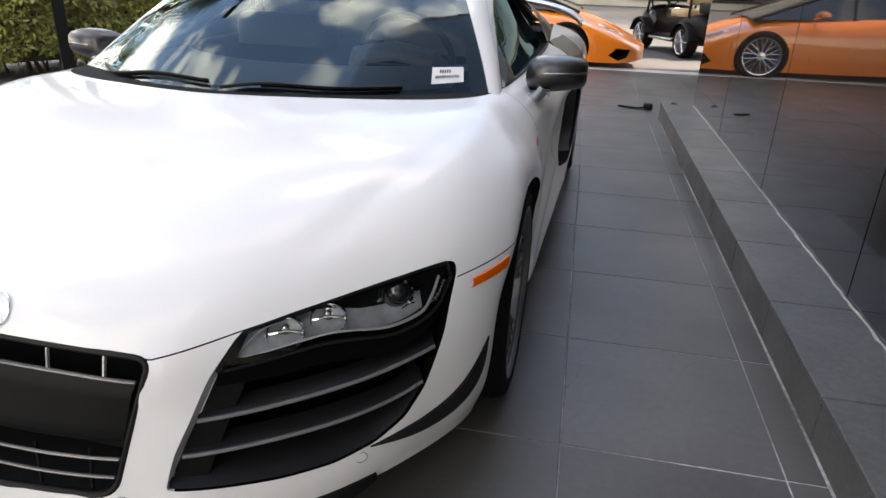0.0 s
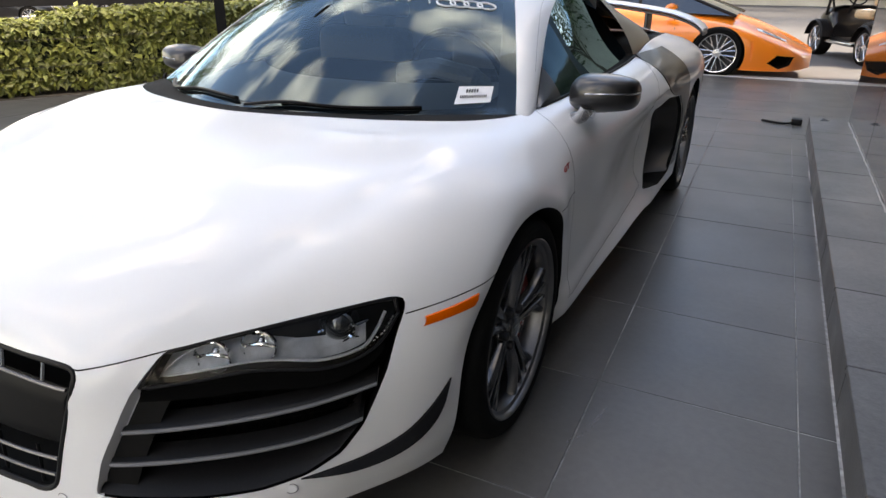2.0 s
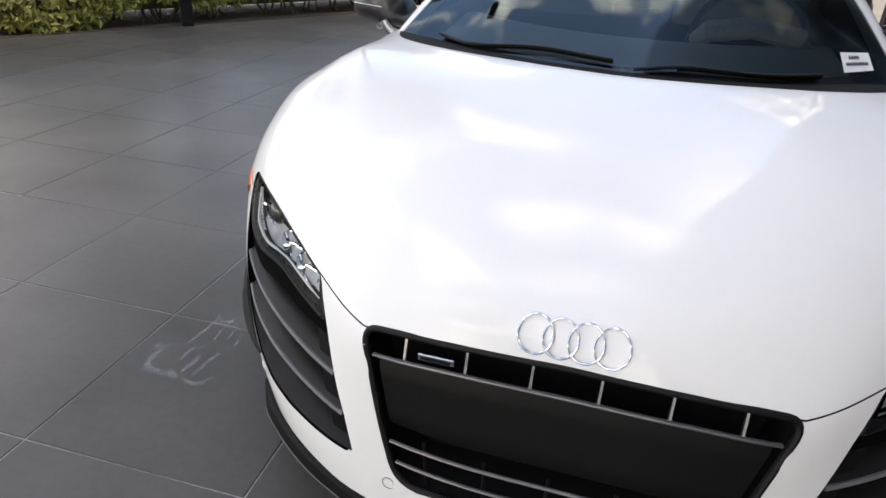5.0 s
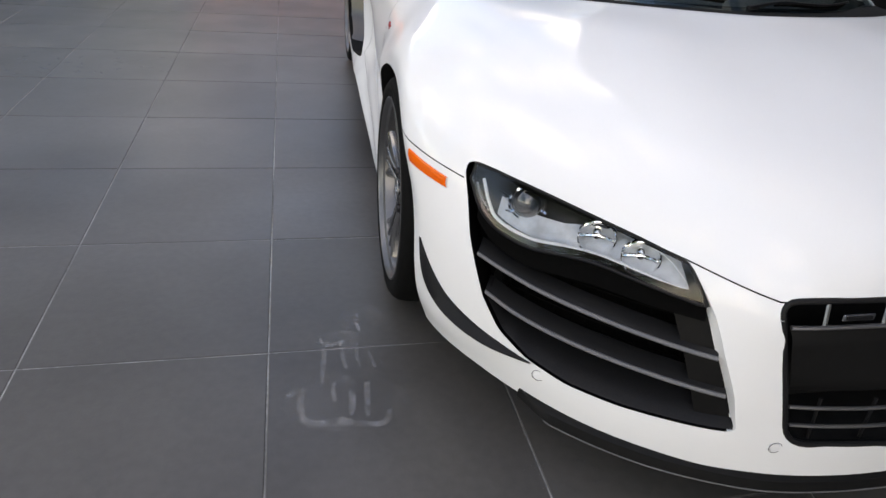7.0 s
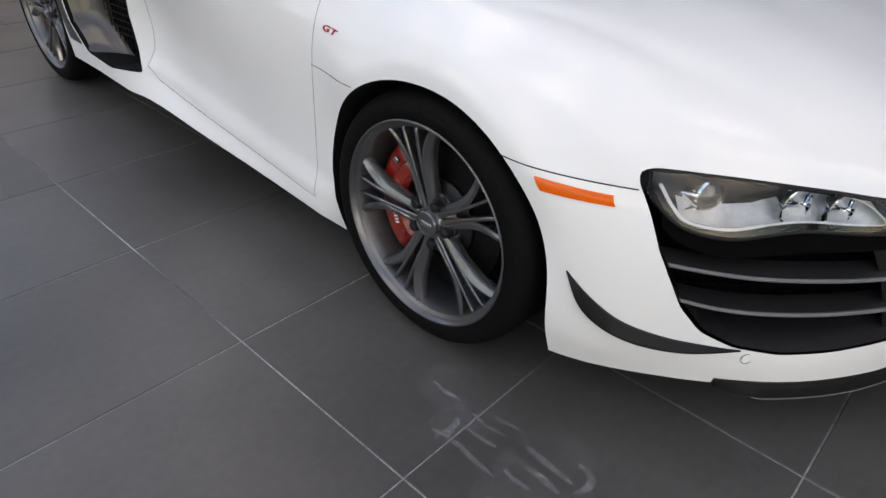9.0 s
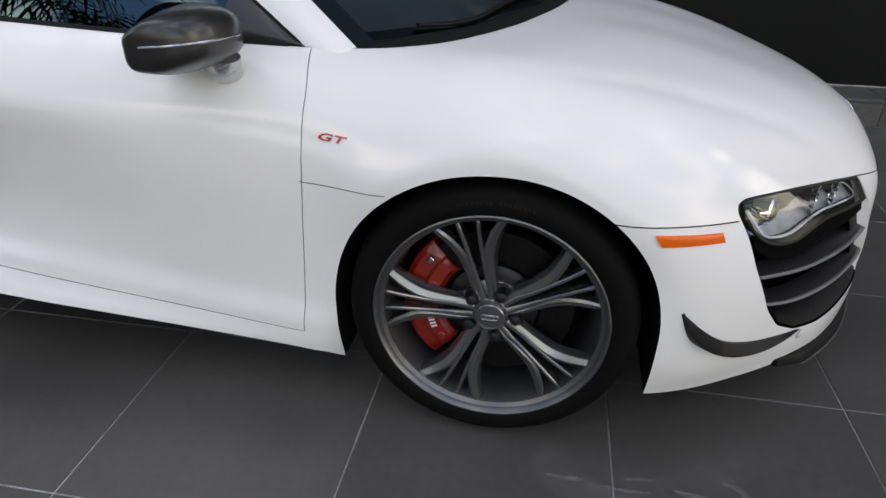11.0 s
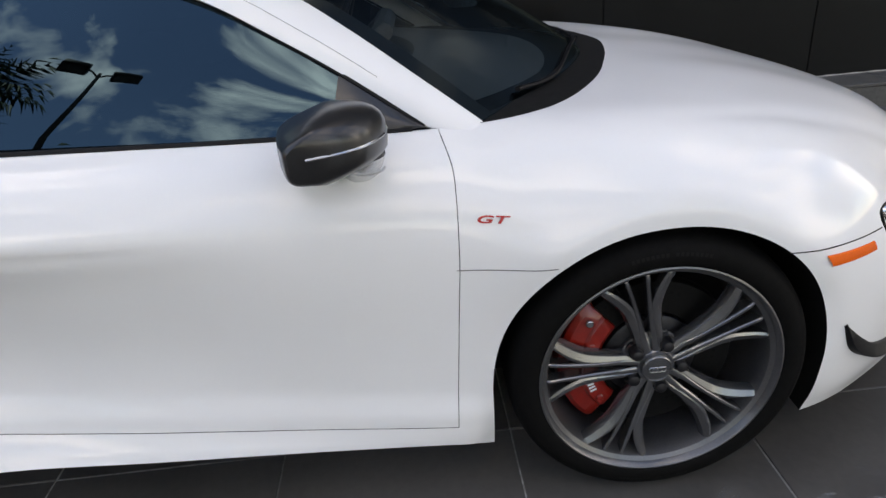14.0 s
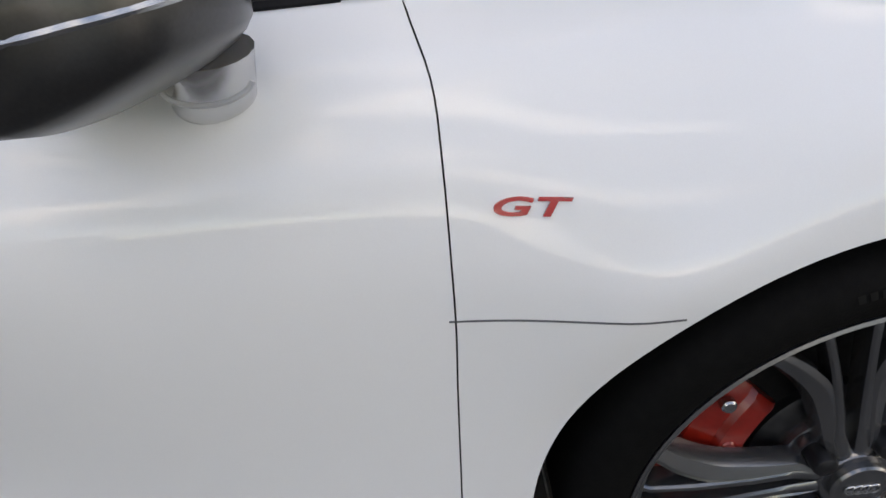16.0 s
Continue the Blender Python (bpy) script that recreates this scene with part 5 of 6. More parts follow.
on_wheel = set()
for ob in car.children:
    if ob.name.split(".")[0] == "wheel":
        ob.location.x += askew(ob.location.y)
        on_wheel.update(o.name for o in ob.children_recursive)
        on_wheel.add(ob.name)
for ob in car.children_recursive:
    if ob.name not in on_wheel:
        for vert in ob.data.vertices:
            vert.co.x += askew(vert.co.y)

# ---------- the place: ground, forecourt, step, facade ----------
def ground_height(x, y):
    t = min(1, max(0, (-6.9 - x - .30 * max(0, 2 - y)) / 2.6))
    return -.045 - .55 * t * t * (3 - 2 * t)


bm = bmesh.new()
xs = [-400, -120, -60, -30, -20, -18, -17, -16, -15, -14, -13, -12, -11, -10, -9.5, -9, -8.5, -8, -7.5, -7, -6.5, -6, -4, -2, 0, 2, 4, 8, 20, 60, 150, 400]
ys = [-400, -120, -40, -15, -8, -4, -2, 0, 1, 2, 3, 4, 6, 8, 10, 14, 20, 30, 60, 150, 400]
grid_mesh(bm, [[Vector((x, y, ground_height(x, y))) for y in ys] for x in xs])
ground = mesh_object("ground", bm, M_ASPHALT, smooth=60)
tagged(ground, "pale worn asphalt street beyond the forecourt", "ground", kind="structure")

# slate forecourt: its west edge runs slantwise along the wire fence
TURN = radians(1.15)
GX, GY, TX, TY = -1.275, -.315, .600, .604
FENCE_A, FENCE_B = Vector((-8.8, -3.7)), Vector((-2.75, 8.7))


def floor_xy(u, v):
    """From tile coordinates to the plan."""
    return Vector((GX + u * math.cos(TURN) - v * math.sin(TURN), GY + u * math.sin(TURN) + v * math.cos(TURN)))


def clip(poly, a, n):
    """Keep the part of a 2D polygon on the side of n from a."""
    out = []
    for i in range(len(poly)):
        p, q = poly[i - 1], poly[i]
        dp, dq = (p - a).dot(n), (q - a).dot(n)
        if (dp >= 0) != (dq >= 0):
            out.append(p.lerp(q, dp / (dp - dq)))
        if dq >= 0:
            out.append(q)
    return out


f_dir = (FENCE_B - FENCE_A).normalized()
f_in = Vector((f_dir.y, -f_dir.x))
# southern reach is added out of view, so the lamps mirror dark slate
outline = [Vector(p) for p in ((-16, -16.2), (9.0, -16.2), (9.0, 8.15), (-16, 8.15))]
outline = clip(outline, FENCE_A, f_in)
bm = bmesh.new()
prism(bm, [(p.x, p.y, -.0022) for p in outline], (0, 0, -.3))
floor = mesh_object("floor", bm, M_GROUT, smooth=0)
tagged(floor, "dark slate tile forecourt with pale thin joints", "floor", kind="structure")

# step and facade lie along the same turned line
def along(u, v, z):
    p = floor_xy(u, v)
    return Vector((p.x, p.y, z))


def turned_box(u0, v0, z0, u1, v1, z1, bevel=0.0):
    m = Matrix.Translation((GX, GY, 0)) @ Matrix.Rotation(TURN, 4, "Z")
    return box((u0, v0, z0), (u1, v1, z1), bevel, m)


STEP_U, WALL_U, WALL_END = 3.105, 3.395, 5.02
step = mesh_object("step", turned_box(STEP_U + .012, -5.9, -.1, 5.6, WALL_END - .01, .135), M_GROUT, smooth=0)
tagged(step, "dark slate step along the facade", "step", kind="structure")
for k in range(18):
    v0 = WALL_END - .604 * (k + 1)
    part("tile", turned_box(STEP_U, v0 + .002, .136, WALL_U + .03, v0 + .602, .156, .003), M_TILESTEP, step, smooth=30)
    part("riser_tile", turned_box(STEP_U + .004, v0 + .002, .0, STEP_U + .018, v0 + .602, .133, .002), M_TILESTEP, step, smooth=30)
# facade carried up to 16 m, out of view, to lengthen its shade
wall = mesh_object("wall_east", turned_box(WALL_U + .012, -5.9, .10, WALL_U + .5, WALL_END - .06, 16.1), M_GAP, smooth=0)
tagged(wall, "polished black facade that mirrors the forecourt", "wall", kind="structure")
for k in range(8):
    v1 = WALL_END - .05 - 1.36 * k
    for z0, z1 in ((.158, 3.1), (3.106, 6.2), (6.206, 9.4), (9.406, 12.7), (12.706, 16.0)):
        part("panel", turned_box(WALL_U, v1 - 1.354, z0, WALL_U + .02, v1, z1, .002), M_WALL, wall, smooth=30)
part("end_panel", turned_box(WALL_U + .022, WALL_END - .058, .158, WALL_U + .5, WALL_END - .04, 16.0, .002), M_WALL, wall, smooth=30)
bm = bmesh.new()
rnd = random.Random(5)
line = [along(WALL_U - .006 + rnd.uniform(-.004, .004), v, .158) for v in np.arange(-4.5, WALL_END - .1, .045)]
tube(bm, line, [.0035 + .004 * rnd.random() for _ in line], 5, flat=.5)
part("sealant_line", bm, M_KERB, wall, "pale scuffed sealant line")
# added unseen block, sized to keep the sun off the slates
tagged(mesh_object("building_mass", box((3.4, -14, -.1), (16, 9.4, 16.1), .02), material("sun_screen_dark", (.03, .03, .032), .5, grain=.1)), "unseen dark block added behind the facade to shade the forecourt", "building", kind="structure")

# kerb between the slates and the street to the north
bm = bmesh.new()
box_bm(bm, (-3.3, 8.15, -.2), (9.0, 8.36, .012), .012)
kerb = mesh_object("kerb", bm, M_KERB)
tagged(kerb, "pale concrete kerb strip along the forecourt", "kerb", kind="structure")

# chalky residue on the slates beside the front wheel
rnd = random.Random(11)


def chalk_mat(name, scales, most):
    m = bpy.data.materials.new(name)
    m.use_nodes = True
    n, l = m.node_tree.nodes, m.node_tree.links
    b = n["Principled BSDF"]
    b.inputs["Base Color"].default_value, b.inputs["Roughness"].default_value = (.42, .42, .43, 1), .85
    co = n.new("ShaderNodeTexCoord")
    facs = []
    for sc, lo, hi in scales:
        t, r = n.new("ShaderNodeTexNoise"), n.new("ShaderNodeMapRange")
        t.inputs["Scale"].default_value, t.inputs["Detail"].default_value = sc, 4
        r.inputs["From Min"].default_value, r.inputs["From Max"].default_value = lo, hi
        l.new(co.outputs["Object"], t.inputs["Vector"])
        l.new(t.outputs["Fac"], r.inputs["Value"])
        facs.append(r.outputs[0])
    mu = n.new("ShaderNodeMath")
    mu.operation = "MULTIPLY"
    l.new(facs[0], mu.inputs[0])
    l.new(facs[1], mu.inputs[1])
    m2 = n.new("ShaderNodeMath")
    m2.operation = "MULTIPLY"
    m2.inputs[1].default_value = most
    l.new(mu.outputs[0], m2.inputs[0])
    l.new(m2.outputs[0], b.inputs["Alpha"])
    return m


M_CHALK = chalk_mat("chalk_residue", ((38, .36, .66), (260, .30, .62)), .62)
M_FILM = chalk_mat("dust_film", ((9, .40, .72), (60, .25, .75)), .17)
bm = bmesh.new()
level = [0]


def smear(pts, w):
    """A rubbed ribbon on the slates, thinning to its ends."""
    level[0] += 1
    c = resample(catmull(pts, 6), 8 * len(pts))
    rows = []
    for k, p in enumerate(c):
        d = c[min(k + 1, len(c) - 1)] - c[max(k - 1, 0)]
        d = Vector((-d[1], d[0])).normalized()
        h = w * (.55 + .45 * rnd.random()) * (.35 + .65 * math.sin(math.pi * (k + .6) / (len(c) + .2)) ** .5)
        rows.append([Vector((p[0] + d.x * e * h, p[1] + d.y * e * h, .0006 + .00006 * level[0])) for e in (-1, 1)])
    grid_mesh(bm, rows)


for w, pts in ((.010, ((-1.225, -.455), (-1.19, -.462), (-1.150, -.447), (-1.079, -.443), (-1.021, -.440), (-.985, -.415))),
               (.013, ((-1.188, -.460), (-1.193, -.523), (-1.186, -.565), (-1.155, -.582), (-1.116, -.582), (-1.051, -.592), (-.997, -.595), (-.978, -.543))),
               (.009, ((-1.225, -.485), (-1.205, -.476), (-1.188, -.470))),
               (.007, ((-1.109, -.448), (-1.112, -.48), (-1.109, -.515))), (.010, ((-1.062, -.448), (-1.066, -.50), (-1.073, -.565))),
               (.010, ((-1.026, -.445), (-1.030, -.51), (-1.034, -.570))), (.008, ((-1.139, -.262), (-1.130, -.33), (-1.136, -.39), (-1.138, -.445))),
               (.007, ((-1.082, -.268), (-1.084, -.33), (-1.075, -.395))), (.006, ((-1.039, -.295), (-1.044, -.34), (-1.037, -.39))),
               (.007, ((-1.012, -.333), (-1.006, -.37), (-1.000, -.40))), (.006, ((-1.102, -.565), (-1.09, -.574), (-1.076, -.576))),
               (.012, ((-1.150, -.285), (-1.12, -.295), (-1.07, -.285))), (.008, ((-1.03, -.24), (-1.035, -.20), (-1.03, -.16))),
               (.008, ((1.11, -.02), (1.15, .08), (1.17, .20))), (.010, ((1.60, 2.285), (1.66, 2.295), (1.72, 2.285)))):
    smear(pts, w)
for cx, cy, n in ((-2.85, 2.2, 34), (-2.3, 2.35, 26)):
    for _ in range(n):
        x, y, a = cx + rnd.gauss(0, .20), cy + rnd.gauss(0, .14), rnd.random() * 3
        smear([(x, y), (x + .02 * math.cos(a), y + .02 * math.sin(a)), (x + .05 * math.cos(a), y + .05 * math.sin(a))], .007)
for cx, cy, w, h, turn_a in ((-1.085, -.515, .155, .105, -.05), (-1.085, -.345, .11, .11, 0), (-1.02, -.20, .07, .09, .2), (-.62, -.80, .10, .05, .4), (-.35, .30, .16, .05, .1)):
    level[0] += 1
    rim = [Vector((cx + math.cos(a + turn_a) * w * (1 + .18 * noise.noise(Vector((math.cos(a) * 2, math.sin(a) * 2, cx * 9)))), cy + math.sin(a + turn_a) * h * (1 + .18 * noise.noise(Vector((math.sin(a) * 2, math.cos(a) * 2, cy * 9)))), .0006 + .00006 * level[0])) for a in np.linspace(0, 2 * math.pi, 33)[:-1]]
    film = bmesh.new()
    film.faces.new([film.verts.new(p) for p in rim])
    tagged(mesh_object("dust_patch", film, M_FILM, smooth=0), "thin grey dust patch on the slates", "stain", "dust patches")
chalk = mesh_object("chalk_residue", bm, M_CHALK, smooth=0)
tagged(chalk, "chalky white tyre residue on the slates", "stain", kind="stuff")

# black strap and clip left at the end of the step
st = thing("strap", "black rubber strap lying by the step end", "strap", (1.55, 5.2, 0))
bm = bmesh.new()
tube(bm, catmull([(-.18, .06, .006), (-.08, -.02, .012), (.02, -.05, .014), (.10, -.02, .03), (.14, .04, .02)], 5), .016, 8, flat=.6)
part("band", bm, M_TYRE, st)
part("clip", box((.06, -.05, .0), (.15, .05, .06), .012, None, 2), M_PLASTIC, st)
st = thing("folded_cloth", "small folded grey rag on the step corner", "rag", (1.84, 4.66, .142))
bm = bmesh.new()
for k in range(5):
    tube(bm, catmull([(-.05 + .01 * k, -.02 + .008 * k, .007), (-.01, .01 * (k - 2), .012 + .003 * k), (.045, -.012 + .006 * k, .008)], 4), .008, 6, flat=.7)
part("fold", bm, M_CARBON, st)

# ---------- hedge, wire fence, trees ----------
rnd = random.Random(3)


def fence_pt(d, off):
    """d metres along the fence from y = 0.5, off metres to the street side."""
    p = Vector((-6.75, .5)) + f_dir * d - f_in * off
    return p


def leaf_mesh(bm, c, size, normal, up):
    n = normal.normalized()
    a = n.cross(up)
    a = a.normalized() if a.length > 1e-3 else Vector((1, 0, 0))
    b = a.cross(n)
    pts = [c - b * size * .5, c + a * size * .26 + n * size * .05, c + b * size * .55 - n * size * .10, c - a * size * .26 + n * size * .05]
    v = [bm.verts.new(p) for p in pts]
    bm.faces.new((v[0], v[1], v[2]))
    bm.faces.new((v[0], v[2], v[3]))


hedge = thing("hedge", "clipped sunlit yellow-green hedge behind a wire fence", "hedge", kind="stuff")
bm = bmesh.new()
L0, L1, DEPTH = 1.55, 12.5, 1.25
for _ in range(9500):
    d = rnd.uniform(L0, L1) if rnd.random() < .75 else rnd.uniform(L0, 6)
    lump = .10 * noise.noise(Vector((d * 1.7, 0, 3))) + .06 * noise.noise(Vector((d * 5, 1, 0)))
    h = .88 + lump - .27 * math.exp(-(d - L0) / 1.2)
    k = rnd.random()
    under = .04 + .26 * min(1, max(0, (d - 3.4) / 1.2)) + .12 * noise.noise(Vector((d * 1.3, 7, 1)))
    if k < .52:
        off, z = .17 + abs(rnd.gauss(0, .06)) - lump * .5, rnd.uniform(max(.04, under * .8), h)
        nrm = Vector((f_in.x, f_in.y, .55))
    elif k < .86:
        off, z = rnd.uniform(.08, DEPTH), h - abs(rnd.gauss(0, .05))
        nrm = Vector((.1, .0, 1))
    elif k < .93:
        d, off, z = L0 + rnd.gauss(0, .06), rnd.uniform(.1, DEPTH), rnd.uniform(.1, .60)
        nrm = Vector((-f_dir.x, -f_dir.y, .4))
    else:
        off, z = rnd.uniform(.12, DEPTH), rnd.uniform(.15, h)
        nrm = Vector((rnd.uniform(-1, 1), rnd.uniform(-1, 1), .3))
    if z > h - .1:
        off += .05
    p = fence_pt(d, off)
    c = Vector((p.x, p.y, z))
    nrm = (nrm + Vector((rnd.gauss(0, .4), rnd.gauss(0, .4), rnd.gauss(0, .4)))).normalized()
    side = nrm.orthogonal().normalized()
    turn = rnd.uniform(0, 6.3)
    for k in range(rnd.choice((4, 5, 5, 6))):
        out = Matrix.Rotation(turn + k * 1.2 + rnd.gauss(0, .2), 3, nrm) @ side
        size = rnd.uniform(.050, .105)
        tilt = (nrm + out * rnd.uniform(.1, .9)).normalized()
        leaf_mesh(bm, c + out * size * .5 + nrm * rnd.uniform(-.02, .01), size, tilt, out)
part("foliage", bm, M_LEAF, hedge, smooth=0)
bm = bmesh.new()
for k in range(140):
    d = rnd.uniform(L0 + .1, L1)
    p, q = fence_pt(d, rnd.uniform(.3, .9)), fence_pt(d + rnd.gauss(0, .15), rnd.uniform(.2, 1.1))
    tube(bm, [(p.x, p.y, -.05), ((p.x + q.x) / 2, (p.y + q.y) / 2, .3), (q.x, q.y, .55)], [.016, .012, .006], 5)
part("branches", bm, M_BARK, hedge)
# dark box core: the shade between the leaves put into its colour
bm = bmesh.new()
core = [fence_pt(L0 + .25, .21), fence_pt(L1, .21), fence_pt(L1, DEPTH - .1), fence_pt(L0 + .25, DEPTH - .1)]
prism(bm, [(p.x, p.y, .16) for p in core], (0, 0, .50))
part("inner_shade", bm, material("core_shade_green", (.02, .025, .008), .9, grain=.5, grain_scale=30), hedge)
bm = bmesh.new()
bed = [fence_pt(L0 + .1, -.02), fence_pt(L1, -.02), fence_pt(L1, 1.3), fence_pt(L0 + .1, 1.3)]
prism(bm, [(p.x, p.y, -.3) for p in bed], (0, 0, .29))
tagged(mesh_object("planting_bed", bm, M_SOIL), "dark soil bed under the hedge", "soil", kind="structure")

fence = thing("wire_fence", "low wire fence with black square posts", "fence")
for d, h, w in ((0, .95, .035), (9.2, .95, .035)):
    p = fence_pt(d, 0)
    part("post", box((p.x - w, p.y - w, -.1), (p.x + w, p.y + w, h), .008), M_BLACKMETAL, fence)
for z in (.36, .64):
    for d0, d1 in ((0, 4.62), (4.62, 9.2)):
        bm = bmesh.new()
        a, b = fence_pt(d0, -.01), fence_pt(d1, -.01)
        tube(bm, [(a.x + (b.x - a.x) * t, a.y + (b.y - a.y) * t, z - .05 * math.sin(math.pi * t)) for t in np.linspace(0, 1, 12)], .0022, 5)
        part("wire", bm, M_RIMDARK, fence)

rail = thing("black_barrier", "long black beam on posts beyond the hedge", "barrier")
a, b = Vector((-13.2, 1.4)), Vector((-8.9, 9.4))
dr = (b - a).normalized()
ang = math.atan2(dr.y, dr.x)
m = Matrix.Translation((a.x, a.y, 0)) @ Matrix.Rotation(ang, 4, "Z")
part("beam", box((0, -.06, .68), (9.1, .06, .93), .01, m), M_BLACKMETAL, rail)
for t in (.3, 3.2, 6.1, 8.9):
    part("post", box((t - .05, -.05, -.65), (t + .05, .05, .68), .008, m), M_BLACKMETAL, rail)

# street lamp with two heads, on the fence line
LP = fence_pt(4.62, 0)
lamp = thing("street_lamp", "dark tapered square lamp post with two shoebox heads", "lamp", (LP.x, LP.y, -.1))
bm = bmesh.new()
tube(bm, [(0, 0, 0), (0, 0, 2.5), (0, 0, 6.6)], [.088, .074, .056], 4)
part("pole", bm, M_BLACKMETAL, lamp)
for sg, tz in ((1, .16), (-1, .02)):
    ax = Vector((.62, .78, 0)) * sg
    bm = bmesh.new()
    tube(bm, [(0, 0, 6.45), (ax.x * .16, ax.y * .16, 6.56 + tz * .5), (ax.x * .34, ax.y * .34, 6.6 + tz)], .024, 8)
    part("arm", bm, M_BLACKMETAL, lamp)
    mm = Matrix.Translation((ax.x * .56, ax.y * .56, 6.62 + tz)) @ Matrix.Rotation(math.atan2(ax.y, ax.x), 4, "Z") @ Matrix.Rotation(radians(-14), 4, "Y")
    hd = part("lamp_head", box((-.29, -.19, -.06), (.29, .19, .06), .025, mm, 2), M_BLACKMETAL, lamp)
    part("lens", box((-.23, -.15, -.067), (.23, .15, -.058), 0, mm), M_SMOKED, hd)


def palm(at, height, radius, seed):
    r = random.Random(seed)
    t = thing("palm_tree", "tall palm with a full dark green crown", "tree", at)
    bm = bmesh.new()
    lean = r.uniform(-.3, .3)
    tube(bm, [(lean * (z / height) ** 2, 0, z) for z in np.linspace(0, height, 14)], [.20 - .06 * k / 13 + .012 * (k % 2) for k in range(14)], 10)
    part("trunk", bm, M_BARK, t)
    bm = bmesh.new()
    for k in range(120):
        a = k * 2.399
        el = r.uniform(-.9, 1.45)
        ln = radius * r.uniform(.8, 1.1)
        top = Vector((lean, 0, height))
        prev = None
        for j in range(1, 13):
            s = j / 12
            p = top + Vector((math.cos(a) * ln * s * math.cos(el * (1 - .5 * s)), math.sin(a) * ln * s * math.cos(el * (1 - .5 * s)), ln * (math.sin(el) * s - .55 * s * s)))
            side = Vector((-math.sin(a), math.cos(a), 0))
            if prev is not None:
                for sg in (1, -1):
                    tip = p + side * sg * ln * .26 * math.sin(math.pi * min(.97, s * .9 + .1)) + Vector((0, 0, -.10 * ln * s)) + (p - prev) * .8
                    v = [bm.verts.new(q) for q in (prev, prev.lerp(p, .45), tip)]
                    bm.faces.new(v)
            prev = p
    part("crown", bm, M_PALM, t, smooth=0)
    return t


def broad_tree(at, height, radius, seed, label="leafy street tree with an uneven crown"):
    r = random.Random(seed)
    t = thing("tree", label, "tree", at)
    bm = bmesh.new()
    tube(bm, [(0, 0, 0), (.05, .02, height * .3), (0, .05, height * .6)], [.18, .14, .08], 9)
    limbs = []
    for k in range(9):
        a = k * 2.4
        e = Vector((math.cos(a) * radius * .65, math.sin(a) * radius * .65, height * r.uniform(.55, .95)))
        tube(bm, [(.03, .03, height * r.uniform(.3, .5)), e * .5 + Vector((0, 0, height * .32)), e], [.07, .045, .015], 6)
        limbs.append(e)
    part("trunk", bm, M_BARK, t)
    bm = bmesh.new()
    for _ in range(5200):
        c = r.choice(limbs)
        d = Vector((r.gauss(0, 1), r.gauss(0, 1), r.gauss(0, .8)))
        p = c + d * radius * .28
        leaf_mesh(bm, p, r.uniform(.14, .26) * max(1, radius / 3.2), Vector((r.gauss(0, 1), r.gauss(0, 1), r.gauss(.5, 1))), Vector((r.gauss(0, 1), r.gauss(0, 1), 1)))
    part("crown", bm, M_TREELEAF, t, smooth=0)
    return t


M_PALM = material("palm_leaf", (.035, .055, .02), .55, island=.3)
M_TREELEAF = material("tree_leaf", (.05, .085, .025), .5, island=.4)
palm((-6.4, 10.9, -.3), 10.6, 3.0, 1)
palm((-13.5, 13.0, -.6), 11.0, 3.0, 2)
palm((-12.5, -7.0, -.6), 8.5, 2.8, 4)
broad_tree((-33, 30, -.6), 7.5, 3.4, 5)
broad_tree((-42, 8, -.6), 8.5, 4.0, 6)
broad_tree((8, 28, -.05), 15.0, 6.5, 18)
# row across the street, its tall crowns added to darken slate and door reflections
broad_tree((-33, 13, -.6), 13.0, 5.6, 21)
broad_tree((-27.5, 23.5, -.6), 12.0, 5.2, 22)
broad_tree((-34, 1, -.6), 12.5, 5.4, 23)
broad_tree((-14, -13, -.6), 7.5, 3.6, 8)
broad_tree((-3, -19, -.05), 7.0, 3.5, 9)
# unseen tree, added to screen low sky from the slates
broad_tree((-9, 27, -.3), 8.0, 4.0, 10)

# pale building with columns across the street
bld = thing("building", "pale rendered low building with open bays across the street", "building", (-27, 27, -.6))
m = Matrix.Rotation(radians(40), 4, "Z")
M_RENDER = material("pale_render", (.50, .46, .39), .85, grain=.1, grain_scale=20, stain=.15, stain_scale=.6, bump=.2)
part("wall", box((-14, 2.6, 0), (14, 3.0, 4.2), .02, m), M_RENDER, bld)
part("roof", box((-14.4, -.6, 4.2), (14.4, 3.4, 4.7), .04, m), M_RENDER, bld)
for k in range(11):
    x = -13.5 + k * 2.7
    part("column", box((x - .28, -.3, 0), (x + .28, .3, 4.2), .03, m), M_RENDER, bld)
    if k < 10:
        wd = part("window", box((x + .6, 2.55, .5), (x + 2.1, 2.62, 3.2), .01, m), M_DARKGLASS, bld)
        part("window_frame", box((x + .52, 2.52, .42), (x + 2.18, 2.58, .5), .01, m), M_BLACKMETAL, wd)
# out of view: added and raised to darken what the slates reflect
bld = thing("building", "unseen long shop block added to hide the low northern sky", "building", (4, 34, -.05))
part("wall", box((-30, 0, 0), (34, .4, 9.5), .02), M_RENDER, bld)
part("roof", box((-30.5, -.8, 9.5), (34.5, 6, 10.0), .04), M_RENDER, bld)
for k in range(14):
    x = -28 + k * 4.4
    wd = part("window", box((x, -.06, .4), (x + 3.0, .02, 3.4), .01), M_DARKGLASS, bld)
    part("window_frame", box((x - .08, -.09, .32), (x + 3.08, -.02, .4), .01), M_BLACKMETAL, wd)

